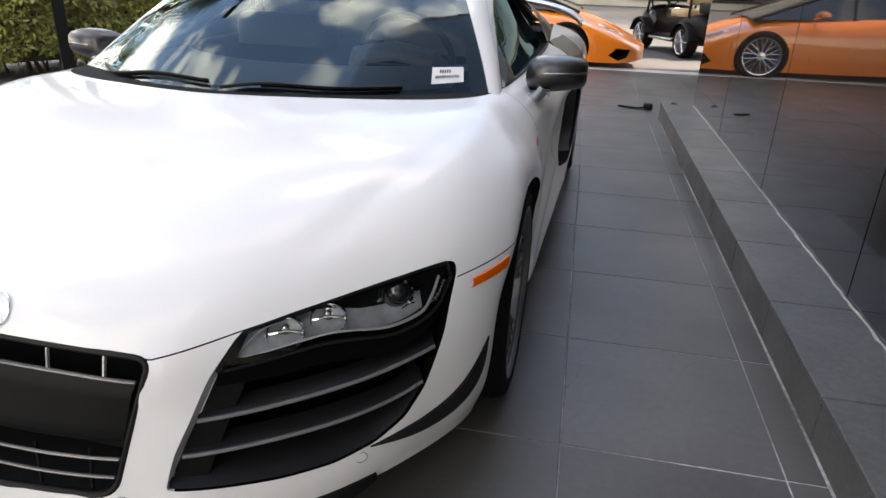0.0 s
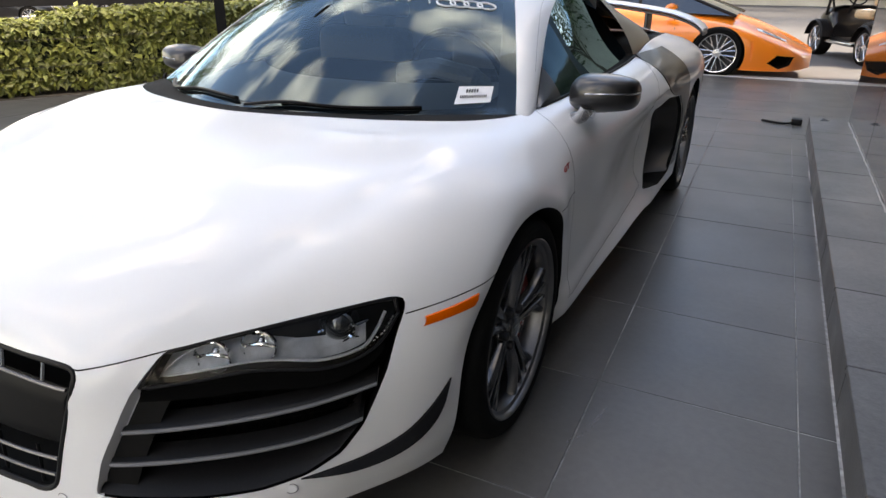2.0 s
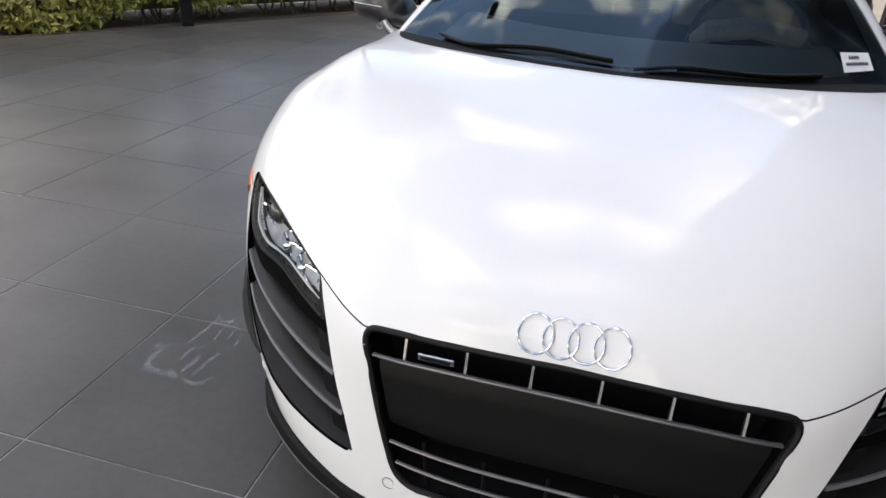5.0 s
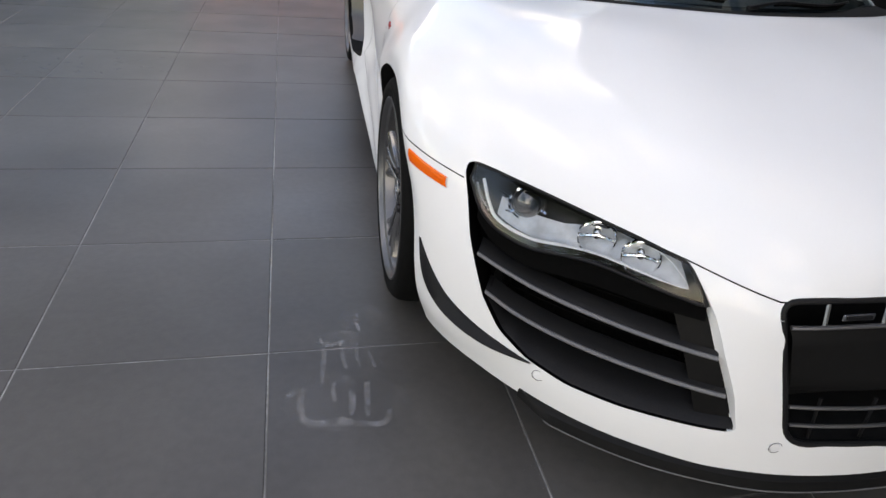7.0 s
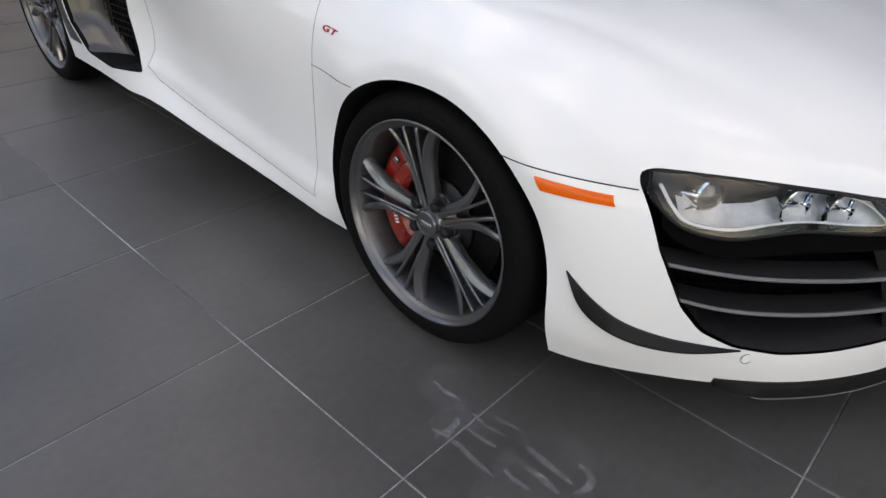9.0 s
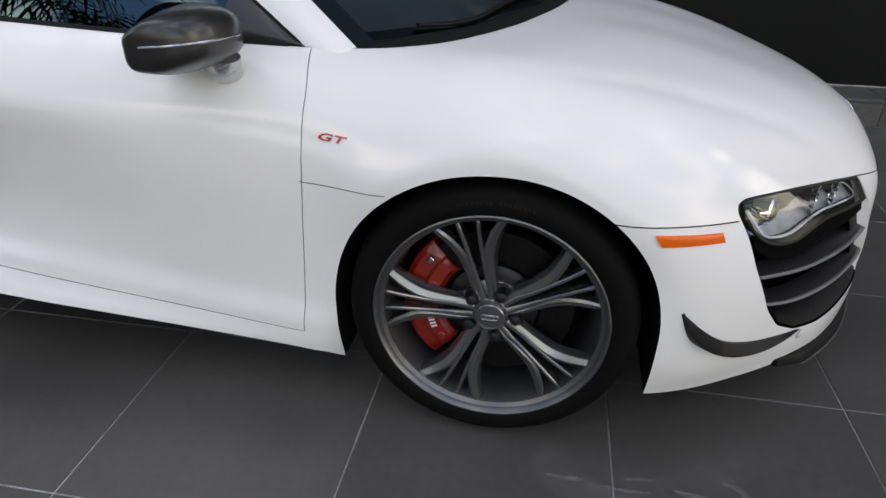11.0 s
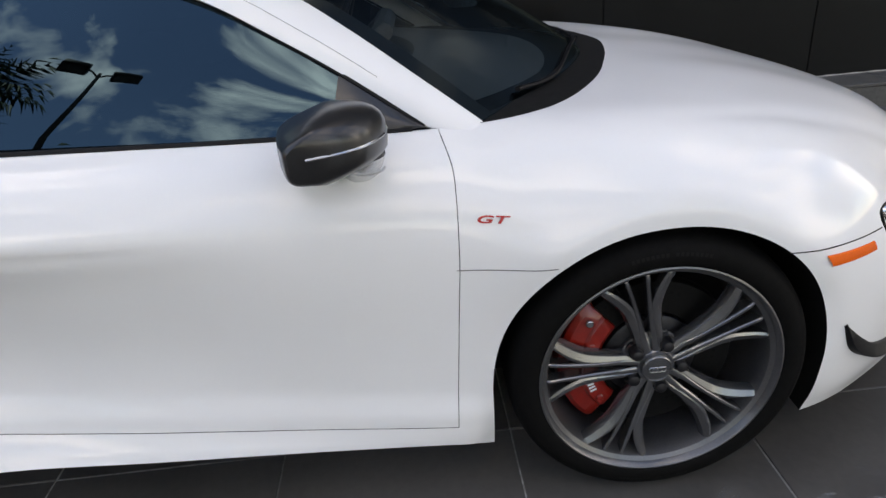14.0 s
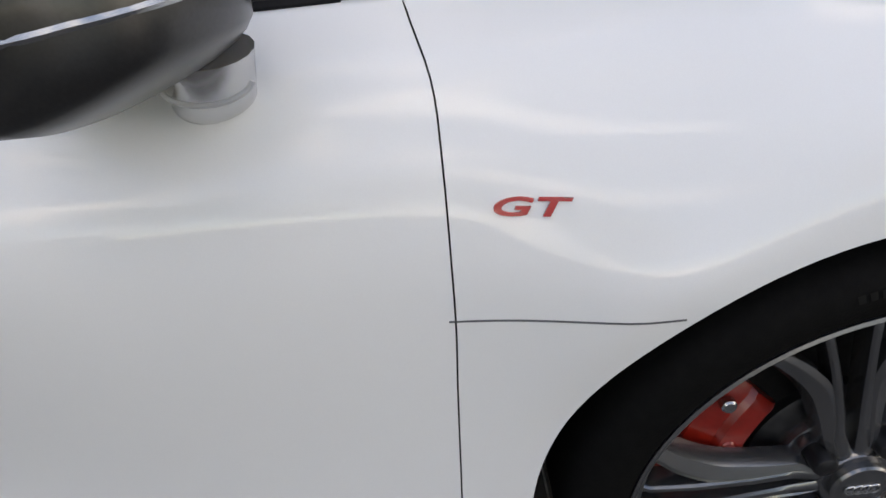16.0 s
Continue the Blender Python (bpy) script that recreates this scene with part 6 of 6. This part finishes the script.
# ---------- other vehicles ----------
def car_ring(w, zb, zt, e_top=2.6, e_bot=5.0, n=28):
    """A cross-section: half width w between heights zb and zt."""
    out = []
    c, h = (zb + zt) / 2, (zt - zb) / 2
    for k in range(n):
        a = 2 * math.pi * k / n
        ca, sa = math.cos(a), math.sin(a)
        e = 2 / (e_top if sa > 0 else e_bot)
        out.append((w * math.copysign(abs(ca) ** (2 / 4.0), ca), c + h * math.copysign(abs(sa) ** e, sa)))
    return out


def loft_body(sections, steps=5, **kw):
    """sections: (x, half width, bottom, top) along the car, which looks to +x."""
    secs = catmull(sections, steps)
    bm = bmesh.new()
    rows = [[Vector((x, y, z)) for y, z in car_ring(w, zb, zt, **kw)] for x, w, zb, zt in secs]
    vs = grid_mesh(bm, rows, closed_v=True)
    bm.faces.new(vs[0])
    bm.faces.new(vs[-1][::-1])
    bmesh.ops.recalc_face_normals(bm, faces=bm.faces)
    return bm


def arch_cut(bm_body, paint, axles, r, w):
    solid = temp(bm_body, [paint, M_LINER])
    cuts = []
    for ax in axles:
        for s in (1, -1):
            b = bmesh.new()
            prism(b, [(ax + r * math.cos(a), s * (w + .3), .31 + r * math.sin(a)) for a in np.linspace(0, 2 * math.pi, 40)[:-1]], (0, -s * .58, 0))
            cuts.append(temp(b, [M_LINER]))
    return carve(solid, cuts)


def road_wheel(parent, x, y, r, s, spokes, mat, twin=False):
    w = part("wheel", bmesh.new(), mat, parent)
    m = Matrix.Translation((x, y, r)) @ Matrix.Rotation(radians(90 * s), 4, "Z")
    bm = bmesh.new()
    ring_profile(bm, [(r * .74, -.02), (r * .80, .008), (r * .94, .006), (r, -.03), (r, -.18), (r * .9, -.21), (r * .7, -.2)], 40, m)
    part("tyre", bm, M_TYRE, w)
    bm = bmesh.new()
    ring_profile(bm, [(r * .75, -.012), (r * .765, .004), (r * .73, .0), (r * .69, -.025), (r * .66, -.12)], 40, m)
    ring_profile(bm, [(r * .17, -.03), (r * .15, -.008), (.0001, -.004)], 20, m)
    for k in range(spokes):
        a = 2 * math.pi * k / spokes
        for dv in ((-.46, .46) if twin else (0,)):
            p, q = Vector((-.022, r * .12 * math.cos(a), r * .12 * math.sin(a))), Vector((-.016, r * .70 * math.cos(a + dv), r * .70 * math.sin(a + dv)))
            tube(bm, [m @ p, m @ q], .017 if not twin else .0135, 6, flat=.7)
    part("rim", bm, mat, w)
    bm = bmesh.new()
    ring_profile(bm, [(r * .66, -.10), (.0001, -.09)], 24, m)
    part("brake_disc", bm, M_RIMDARK, w)
    return w


def cabin_loft(parent, base, roof, w0, w1, paint, pillars=True):
    """Glass house from four roof points (x, z) and the waist line."""
    bm = bmesh.new()
    (xa, za), (xb, zb), (xc, zc), (xd, zd) = base[0], roof[0], roof[1], base[1]
    front = [[Vector((xa + (xb - xa) * v, (w0 + (w1 - w0) * v) * u, za + (zb - za) * v + .03 * (1 - u * u))) for u in np.linspace(-1, 1, 9)] for v in np.linspace(0, 1, 6)]
    grid_mesh(bm, front)
    rear = [[Vector((xd + (xc - xd) * v, (w0 + (w1 - w0) * v) * u, zd + (zc - zd) * v + .03 * (1 - u * u))) for u in np.linspace(-1, 1, 9)] for v in np.linspace(0, 1, 6)]
    grid_mesh(bm, rear)
    part("glasshouse", bm, M_DARKGLASS, parent)
    bm = bmesh.new()
    grid_mesh(bm, [[Vector((xb + (xc - xb) * t, w1 * u, zb + (zc - zb) * t + .03 * (1 - u * u) + .02 * math.sin(math.pi * t))) for u in np.linspace(-1, 1, 9)] for t in np.linspace(0, 1, 7)])
    part("roof", bm, paint, parent)
    for s in (1, -1):
        bm = bmesh.new()
        grid_mesh(bm, [[Vector((xa + (xd - xa) * t + (xb - xa - (xb - xa + xd - xc) * t) * v, s * (w0 + (w1 - w0) * v), za + (zd - za) * t + (zb + (zc - zb) * t - za - (zd - za) * t) * v + .02 * math.sin(math.pi * t) * v)) for v in np.linspace(0, 1, 4)] for t in np.linspace(0, 1, 7)])
        part("side_window", bm, M_DARKGLASS, parent)
        for t in (0, .48, 1):
            p = Vector((xa + (xd - xa) * t, s * (w0 + .004), za + (zd - za) * t))
            q = Vector((xb + (xc - xb) * t, s * (w1 + .004), zb + (zc - zb) * t + .02 * math.sin(math.pi * t)))
            bm = bmesh.new()
            tube(bm, [p, q], .022, 6)
            part("pillar", bm, paint, parent)


def saloon(name, label, paint, at, yaw, rim=None, roof=True):
    c = thing(name, label, "car", at)
    c.rotation_euler = (0, 0, radians(yaw))
    bm = loft_body([(-2.30, .62, .42, .72), (-2.22, .80, .30, .90), (-1.6, .89, .20, .98), (-.8, .91, .18, .97), (.4, .91, .18, .95), (1.2, .90, .20, .92), (1.8, .86, .22, .84), (2.15, .74, .26, .74), (2.28, .52, .34, .62)])
    panel_part("body", arch_cut(bm, paint, (-1.36, 1.36), .37, .91), c)
    if roof:
        cabin_loft(c, ((1.0, .90), (-1.75, .95)), ((.25, 1.40), (-1.0, 1.38)), .80, .60, paint)
    for ax in (-1.36, 1.36):
        for s in (1, -1):
            road_wheel(c, ax, s * .885, .325, s, 10, rim or M_SILVER)
    for s in (1, -1):
        part("tail_lamp", box((-2.27, s * .50 - .17, .66), (-2.10, s * .50 + .17, .80), .02, None, 2), M_TAILRED, c)
        part("headlight", box((2.02, s * .52 - .15, .58), (2.20, s * .52 + .15, .70), .03, None, 2), M_GLASSY, c)
        mm = part("wing_mirror", box((.62, s * .98 - .09, .92), (.74, s * .98 + .09, 1.04), .03, None, 2), paint, c)
        bm = bmesh.new()
        tube(bm, [(1.0, s * .913, .45), (1.0, s * .905, .9)], .004, 5)
        tube(bm, [(-.25, s * .915, .40), (-.25, s * .905, .93)], .004, 5)
        part("door_gap", bm, M_GAP, c)
        part("trim_strip", box((-2.0, s * .905 - .008, .27), (1.9, s * .905 + .008, .30), .004), M_STEEL, c)
    part("rear_bumper_strip", box((-2.31, -.6, .52), (-2.25, .6, .56), .01), M_STEEL, c)
    return c


M_GLASSY = material("lamp_glass_grey", (.45, .47, .5), .12, coat=1.0, grain=.1)
saloon("saloon_car", "black convertible parked on the street beside the hedge", M_BLACKPAINT, (-11.28, 1.6, -.595), 100)
saloon("saloon_car", "black saloon with silver wheels parked across the street", M_BLACKPAINT, (-24.76, 13.03, -.595), 70)
saloon("saloon_car", "dark grey saloon parked across the street", material("dark_grey_paint", (.05, .055, .06), .3, coat=1.0), (-24.9, 19.1, -.595), 85)
saloon("saloon_car", "white hatchback parked beyond the hedge", M_WHITECAR, (-23, 29, -.595), 125)


SUPER = [(-3.40, (0, .84), (.5, .83), (.74, .78), (.80, .60), (.78, .42), (.6, .35)),
         (-3.0, (0, .92), (.55, .90), (.82, .84), (.92, .62), (.92, .34), (.85, .22)),
         (-2.4, (0, .90), (.55, .89), (.80, .86), (.945, .66), (.95, .34), (.92, .15)),
         (-1.5, (0, .88), (.55, .87), (.80, .83), (.93, .62), (.94, .34), (.91, .14)),
         (-.9, (0, .87), (.5, .86), (.76, .80), (.91, .62), (.92, .34), (.89, .13)),
         (-.3, (0, .84), (.45, .825), (.74, .765), (.90, .64), (.915, .36), (.88, .125)),
         (0, (0, .81), (.45, .79), (.75, .735), (.91, .635), (.925, .38), (.89, .12)),
         (.3, (0, .735), (.42, .72), (.73, .67), (.90, .57), (.92, .36), (.88, .12)),
         (.6, (0, .62), (.40, .61), (.68, .565), (.845, .48), (.875, .32), (.84, .12)),
         (.85, (0, .505), (.36, .50), (.58, .47), (.73, .395), (.77, .28), (.74, .12)),
         (1.02, (0, .42), (.30, .415), (.45, .39), (.56, .335), (.58, .25), (.55, .13)),
         (1.14, (0, .355), (.2, .35), (.30, .33), (.36, .30), (.37, .23), (.34, .15))]


def super_rows():
    secs = np.array([[(x, y, z) for y, z in ps] for x, *ps in SUPER])
    cols = [catmull(secs[:, k], 5) for k in range(6)]
    return [catmull([c[i] for c in cols], 4) for i in range(len(cols[0]))]


def supercar():
    c = thing("supercar", "bright orange wedge-shaped supercar parked on the street", "car", (.61, 9.10, -.035))
    # front axle at x = 0, looking to +x
    half = super_rows()
    top = np.array(half).reshape(-1, 3)

    def skin_z(x, y):
        d = (top[:, 0] - x) ** 2 + (top[:, 1] - abs(y)) ** 2 + (top[:, 2] < .33) * 9
        k = np.argsort(d)[:4]
        w = 1 / (d[k] + 1e-5)
        return float((top[k, 2] * w).sum() / w.sum())

    bm = bmesh.new()
    rows = []
    for r in half:
        rows.append([Vector(p) for p in r] + [Vector((p[0], -p[1], p[2])) for p in r[:0:-1]])
    vs = grid_mesh(bm, rows, closed_v=True)
    bm.faces.new(vs[0])
    bm.faces.new(vs[-1][::-1])
    bmesh.ops.recalc_face_normals(bm, faces=bm.faces)
    body = arch_cut(bm, M_ORANGE, (0, -2.56), .352, .95)
    cuts = []
    for s in (1, -1):
        b = bmesh.new()
        prism(b, [(x, s * 1.0, z) for x, z in ((.66, .225), (.77, .325), (1.0, .305), (.95, .195), (.82, .150))], (-.10, -s * .50, 0))
        cuts.append(temp(b, [M_LINER]))
        b = bmesh.new()
        prism(b, [(x, s * 1.0, z) for x, z in ((.400, .50), (.435, .50), (.445, .24), (.425, .24))], (0, -s * .115, 0))
        cuts.append(temp(b, [M_ORANGE]))
    panel_part("body", carve(temp_of(body), cuts), c, "glossy orange bodywork")
    cabin_loft(c, ((.16, .79), (-2.5, .88)), ((-.80, 1.13), (-1.5, 1.14)), .74, .55, M_BLACKMETAL)
    for u0, u1 in ((-.62, .08), (.05, .66)):
        bm = bmesh.new()
        tube(bm, [(.14 - .05 * u * u, .74 * u, .815 - .015 * u * u) for u in np.linspace(u0, u1, 8)], .012, 6)
        part("wiper", bm, M_PLASTIC, c)
    for s in (1, -1):
        for ax in (0, -2.56):
            road_wheel(c, ax, s * .925, .328, s, 10, M_SILVER, True)
        for grow, lift, mat, nm in ((1.0, .004, M_PAPER, "headlight"), (.62, .008, M_DARKGLASS, "headlight_lens")):
            bm = bmesh.new()
            rws = []
            for t in np.linspace(.5 - .5 * grow, .5 + .5 * grow, 8):
                x, y = .44 + .37 * t, .70 - .115 * t
                w = (.030 + .012 * math.sin(math.pi * t)) * grow
                rws.append([Vector((x + v * w * .35, s * (y + v * w), skin_z(x + v * w * .35, y + v * w) + lift)) for v in (-1, -.4, .4, 1)])
            grid_mesh(bm, rws)
            part(nm, bm, mat, c, "slim pale headlight" if nm == "headlight" else "")
        bm = bmesh.new()
        rws = []
        for a in np.linspace(0, math.pi, 9):
            rws.append([Vector((-.64 + .085 * math.cos(a) * q, s * (.98 + .10 * e), .875 + .07 * math.sin(a) * q)) for e, q in ((-1, .5), (-.7, .9), (0, 1), (.7, .9), (1, .45))])
        grid_mesh(bm, rws)
        for end in (0, -1):
            bm.faces.new([bm.verts.new(r[end]) for r in rws])
        bm.faces.new([bm.verts.new(p) for p in rws[0] + rws[-1][::-1]])
        mm = part("wing_mirror", bm, M_ORANGE, c, "orange wing mirror")
        bm = bmesh.new()
        tube(bm, [(-.60, s * .78, .82), (-.63, s * .95, .872)], .02, 6)
        part("mirror_arm", bm, M_ORANGE, mm)
        bm = bmesh.new()
        tube(bm, [(-.62, s * .917, .28), (-.58, s * .905, .62), (-.62, s * .80, .78)], .005, 5)
        tube(bm, [(-1.75, s * .943, .25), (-1.72, s * .93, .64)], .004, 5)
        part("door_gap", bm, M_GAP, c)
        bm = bmesh.new()
        prism(bm, [(-1.80, s * .948, .34), (-1.66, s * .944, .62), (-2.02, s * .955, .62), (-2.10, s * .955, .45)], (0, s * .006, 0), (0, -s * .03, 0))
        part("side_scoop", bm, M_LINER, c)


supercar()


def golf_cart():
    c = thing("golf_cart", "black golf cart with tan seats parked on the street", "golf cart", (2.71, 11.73, -.045))
    c.rotation_euler, c.scale = (0, 0, radians(113.4)), (.95, .95, .95)
    part("chassis", box((-1.1, -.50, .24), (1.15, .50, .34), .04, None, 2), M_PLASTIC, c)
    for s in (1, -1):
        part("rocker_step", box((-.42, s * .56 - .05, .25), (.50, s * .56 + .05, .31), .02, None, 2), M_STEEL, c, "bright metal step")
        for ax in (-.82, .88):
            bm = bmesh.new()
            rows = [[Vector((ax + r * math.cos(a), s * y, .29 + r * math.sin(a))) for r, y in ((.33, .40), (.345, .55), (.345, .66), (.32, .69))] for a in np.linspace(.15, 2.99, 14)]
            grid_mesh(bm, rows)
            part("mudguard", bm, M_PLASTIC, c)
            road_wheel(c, ax, s * .62, .29, s, 6, M_SILVER)
    bm = loft_body([(.52, .50, .34, .62), (.70, .52, .34, .86), (1.05, .50, .34, .84), (1.30, .40, .36, .62)], e_top=3)
    part("front_cowl", bm, M_BLACKPAINT, c)
    part("dash_tray", box((.62, -.62, .98), (1.20, .60, 1.02), .012), M_PLASTIC, c, "flat black tray over the cowl")
    for s in (1, -1):
        bm = bmesh.new()
        tube(bm, [(.80, s * .42, .80), (.86, s * .46, 1.0)], .02, 6)
        part("tray_bracket", bm, M_BLACKMETAL, c)
    bm = loft_body([(-1.30, .48, .34, .66), (-1.05, .54, .34, .80), (-.50, .55, .34, .70), (-.36, .53, .34, .56)], e_top=4)
    part("rear_body", bm, M_PLASTIC, c)
    part("seat_cushion", box((-.62, -.52, .70), (-.10, .52, .84), .05, None, 3), M_BUFF, c, "tan vinyl seat")
    part("seat_back", box((-.74, -.52, .92), (-.62, .52, 1.26), .05, None, 3), M_BUFF, c, "tan vinyl backrest")
    part("bag_rack", box((-1.35, -.45, .80), (-.95, .45, .98), .04, None, 2), M_PLASTIC, c)
    part("roof", box((-1.15, -.62, 1.92), (1.0, .62, 1.99), .03, None, 2), M_BUFF, c, "tan roof")
    for sx, tx in ((.85, .55), (-.80, -.85)):
        for s in (1, -1):
            bm = bmesh.new()
            tube(bm, [(sx, s * .52, .70), (tx, s * .56, 1.93)], .024, 7)
            part("roof_post", bm, M_BLACKMETAL, c)
    bm = bmesh.new()
    ring = [Vector((.40 + .05 * math.sin(a), .25 + .17 * math.cos(a), 1.05 + .15 * math.sin(a))) for a in np.linspace(0, 2 * math.pi, 24)]
    tube(bm, ring, .014, 6, caps=False)
    tube(bm, [(.40, .25, 1.05), (.62, .25, .75)], .02, 6)
    part("steering_wheel", bm, M_PLASTIC, c)


golf_cart()

# ---------- slate tiles, laid last ----------
def tile_mesh(poly, name):
    """A tile over a 2D polygon, with a small arris."""
    n = len(poly)
    c = sum(poly, Vector((0, 0))) / n
    lip = [p + (c - p).normalized() * .0028 for p in poly]
    me = bpy.data.meshes.new(name)
    vs = [(p.x, p.y, -.010) for p in poly] + [(p.x, p.y, -.0016) for p in poly] + [(p.x, p.y, 0) for p in lip]
    fs = [tuple(range(2 * n, 3 * n))]
    for k in range(2):
        fs += [(k * n + i, k * n + (i + 1) % n, (k + 1) * n + (i + 1) % n, (k + 1) * n + i) for i in range(n)]
    me.from_pydata(vs, [], fs)
    me.materials.append(M_TILE)
    return me


g = .0019
full = [Vector(p) for p in ((g, g), (TX - g, g), (TX - g, TY - g), (g, TY - g))]
full_me = tile_mesh(full, "tile")
turn = Matrix.Translation((GX, GY, 0)) @ Matrix.Rotation(TURN, 4, "Z")
inv = turn.inverted()
fa = (inv @ Vector((FENCE_A.x, FENCE_A.y, 0))).xy
fn = (inv.to_3x3() @ Vector((f_in.x, f_in.y, 0))).xy
rnd = random.Random(21)
rest, count = [], 0
for i in range(-25, 17):
    for j in range(-26, 14):
        o = Vector((i * TX, j * TY))
        poly = [p + o for p in full]
        whole_tile = all((p - fa).dot(fn) > 0 for p in poly)
        if not whole_tile:
            poly = clip(poly, fa, fn)
        if i >= 5:
            if j < 8 and i > 5:
                continue
            if j <= 8 and i == 5:
                west = [Vector((min(p.x, STEP_U - .004), min(p.y, WALL_END - .002) if j == 8 else p.y)) for p in poly]
                if j == 8:
                    rest.append(west)
                else:
                    poly = west
            if j == 8:
                poly = [Vector((p.x, max(p.y, WALL_END + .002))) for p in poly]
        if len(poly) < 3:
            continue
        near = -6 <= j <= 8 and -9 <= i <= 5 and count < 300
        if near:
            count += 1
            tilt = Matrix.Rotation(radians(rnd.gauss(0, .05)), 4, "X") @ Matrix.Rotation(radians(rnd.gauss(0, .05)), 4, "Y")
            if whole_tile and i < 5:
                ob = new("tile", full_me)
                ob.matrix_basis = turn @ Matrix.Translation((o.x, o.y, rnd.uniform(-.0003, .0003))) @ tilt
            else:
                ob = new("tile", tile_mesh(poly, "tile"))
                ob.matrix_basis = turn
            ob.parent = floor
        else:
            rest.append(poly)
bm = bmesh.new()
for poly in rest:
    vs = [bm.verts.new((p.x, p.y, 0)) for p in poly]
    lo = [bm.verts.new((p.x, p.y, -.01)) for p in poly]
    bm.faces.new(vs)
    for k in range(len(vs)):
        bm.faces.new((vs[k - 1], lo[k - 1], lo[k], vs[k]))
more = part("far_tiles", bm, M_TILE, floor, smooth=0)
more.matrix_basis = turn
tagged(more, kind="stuff")
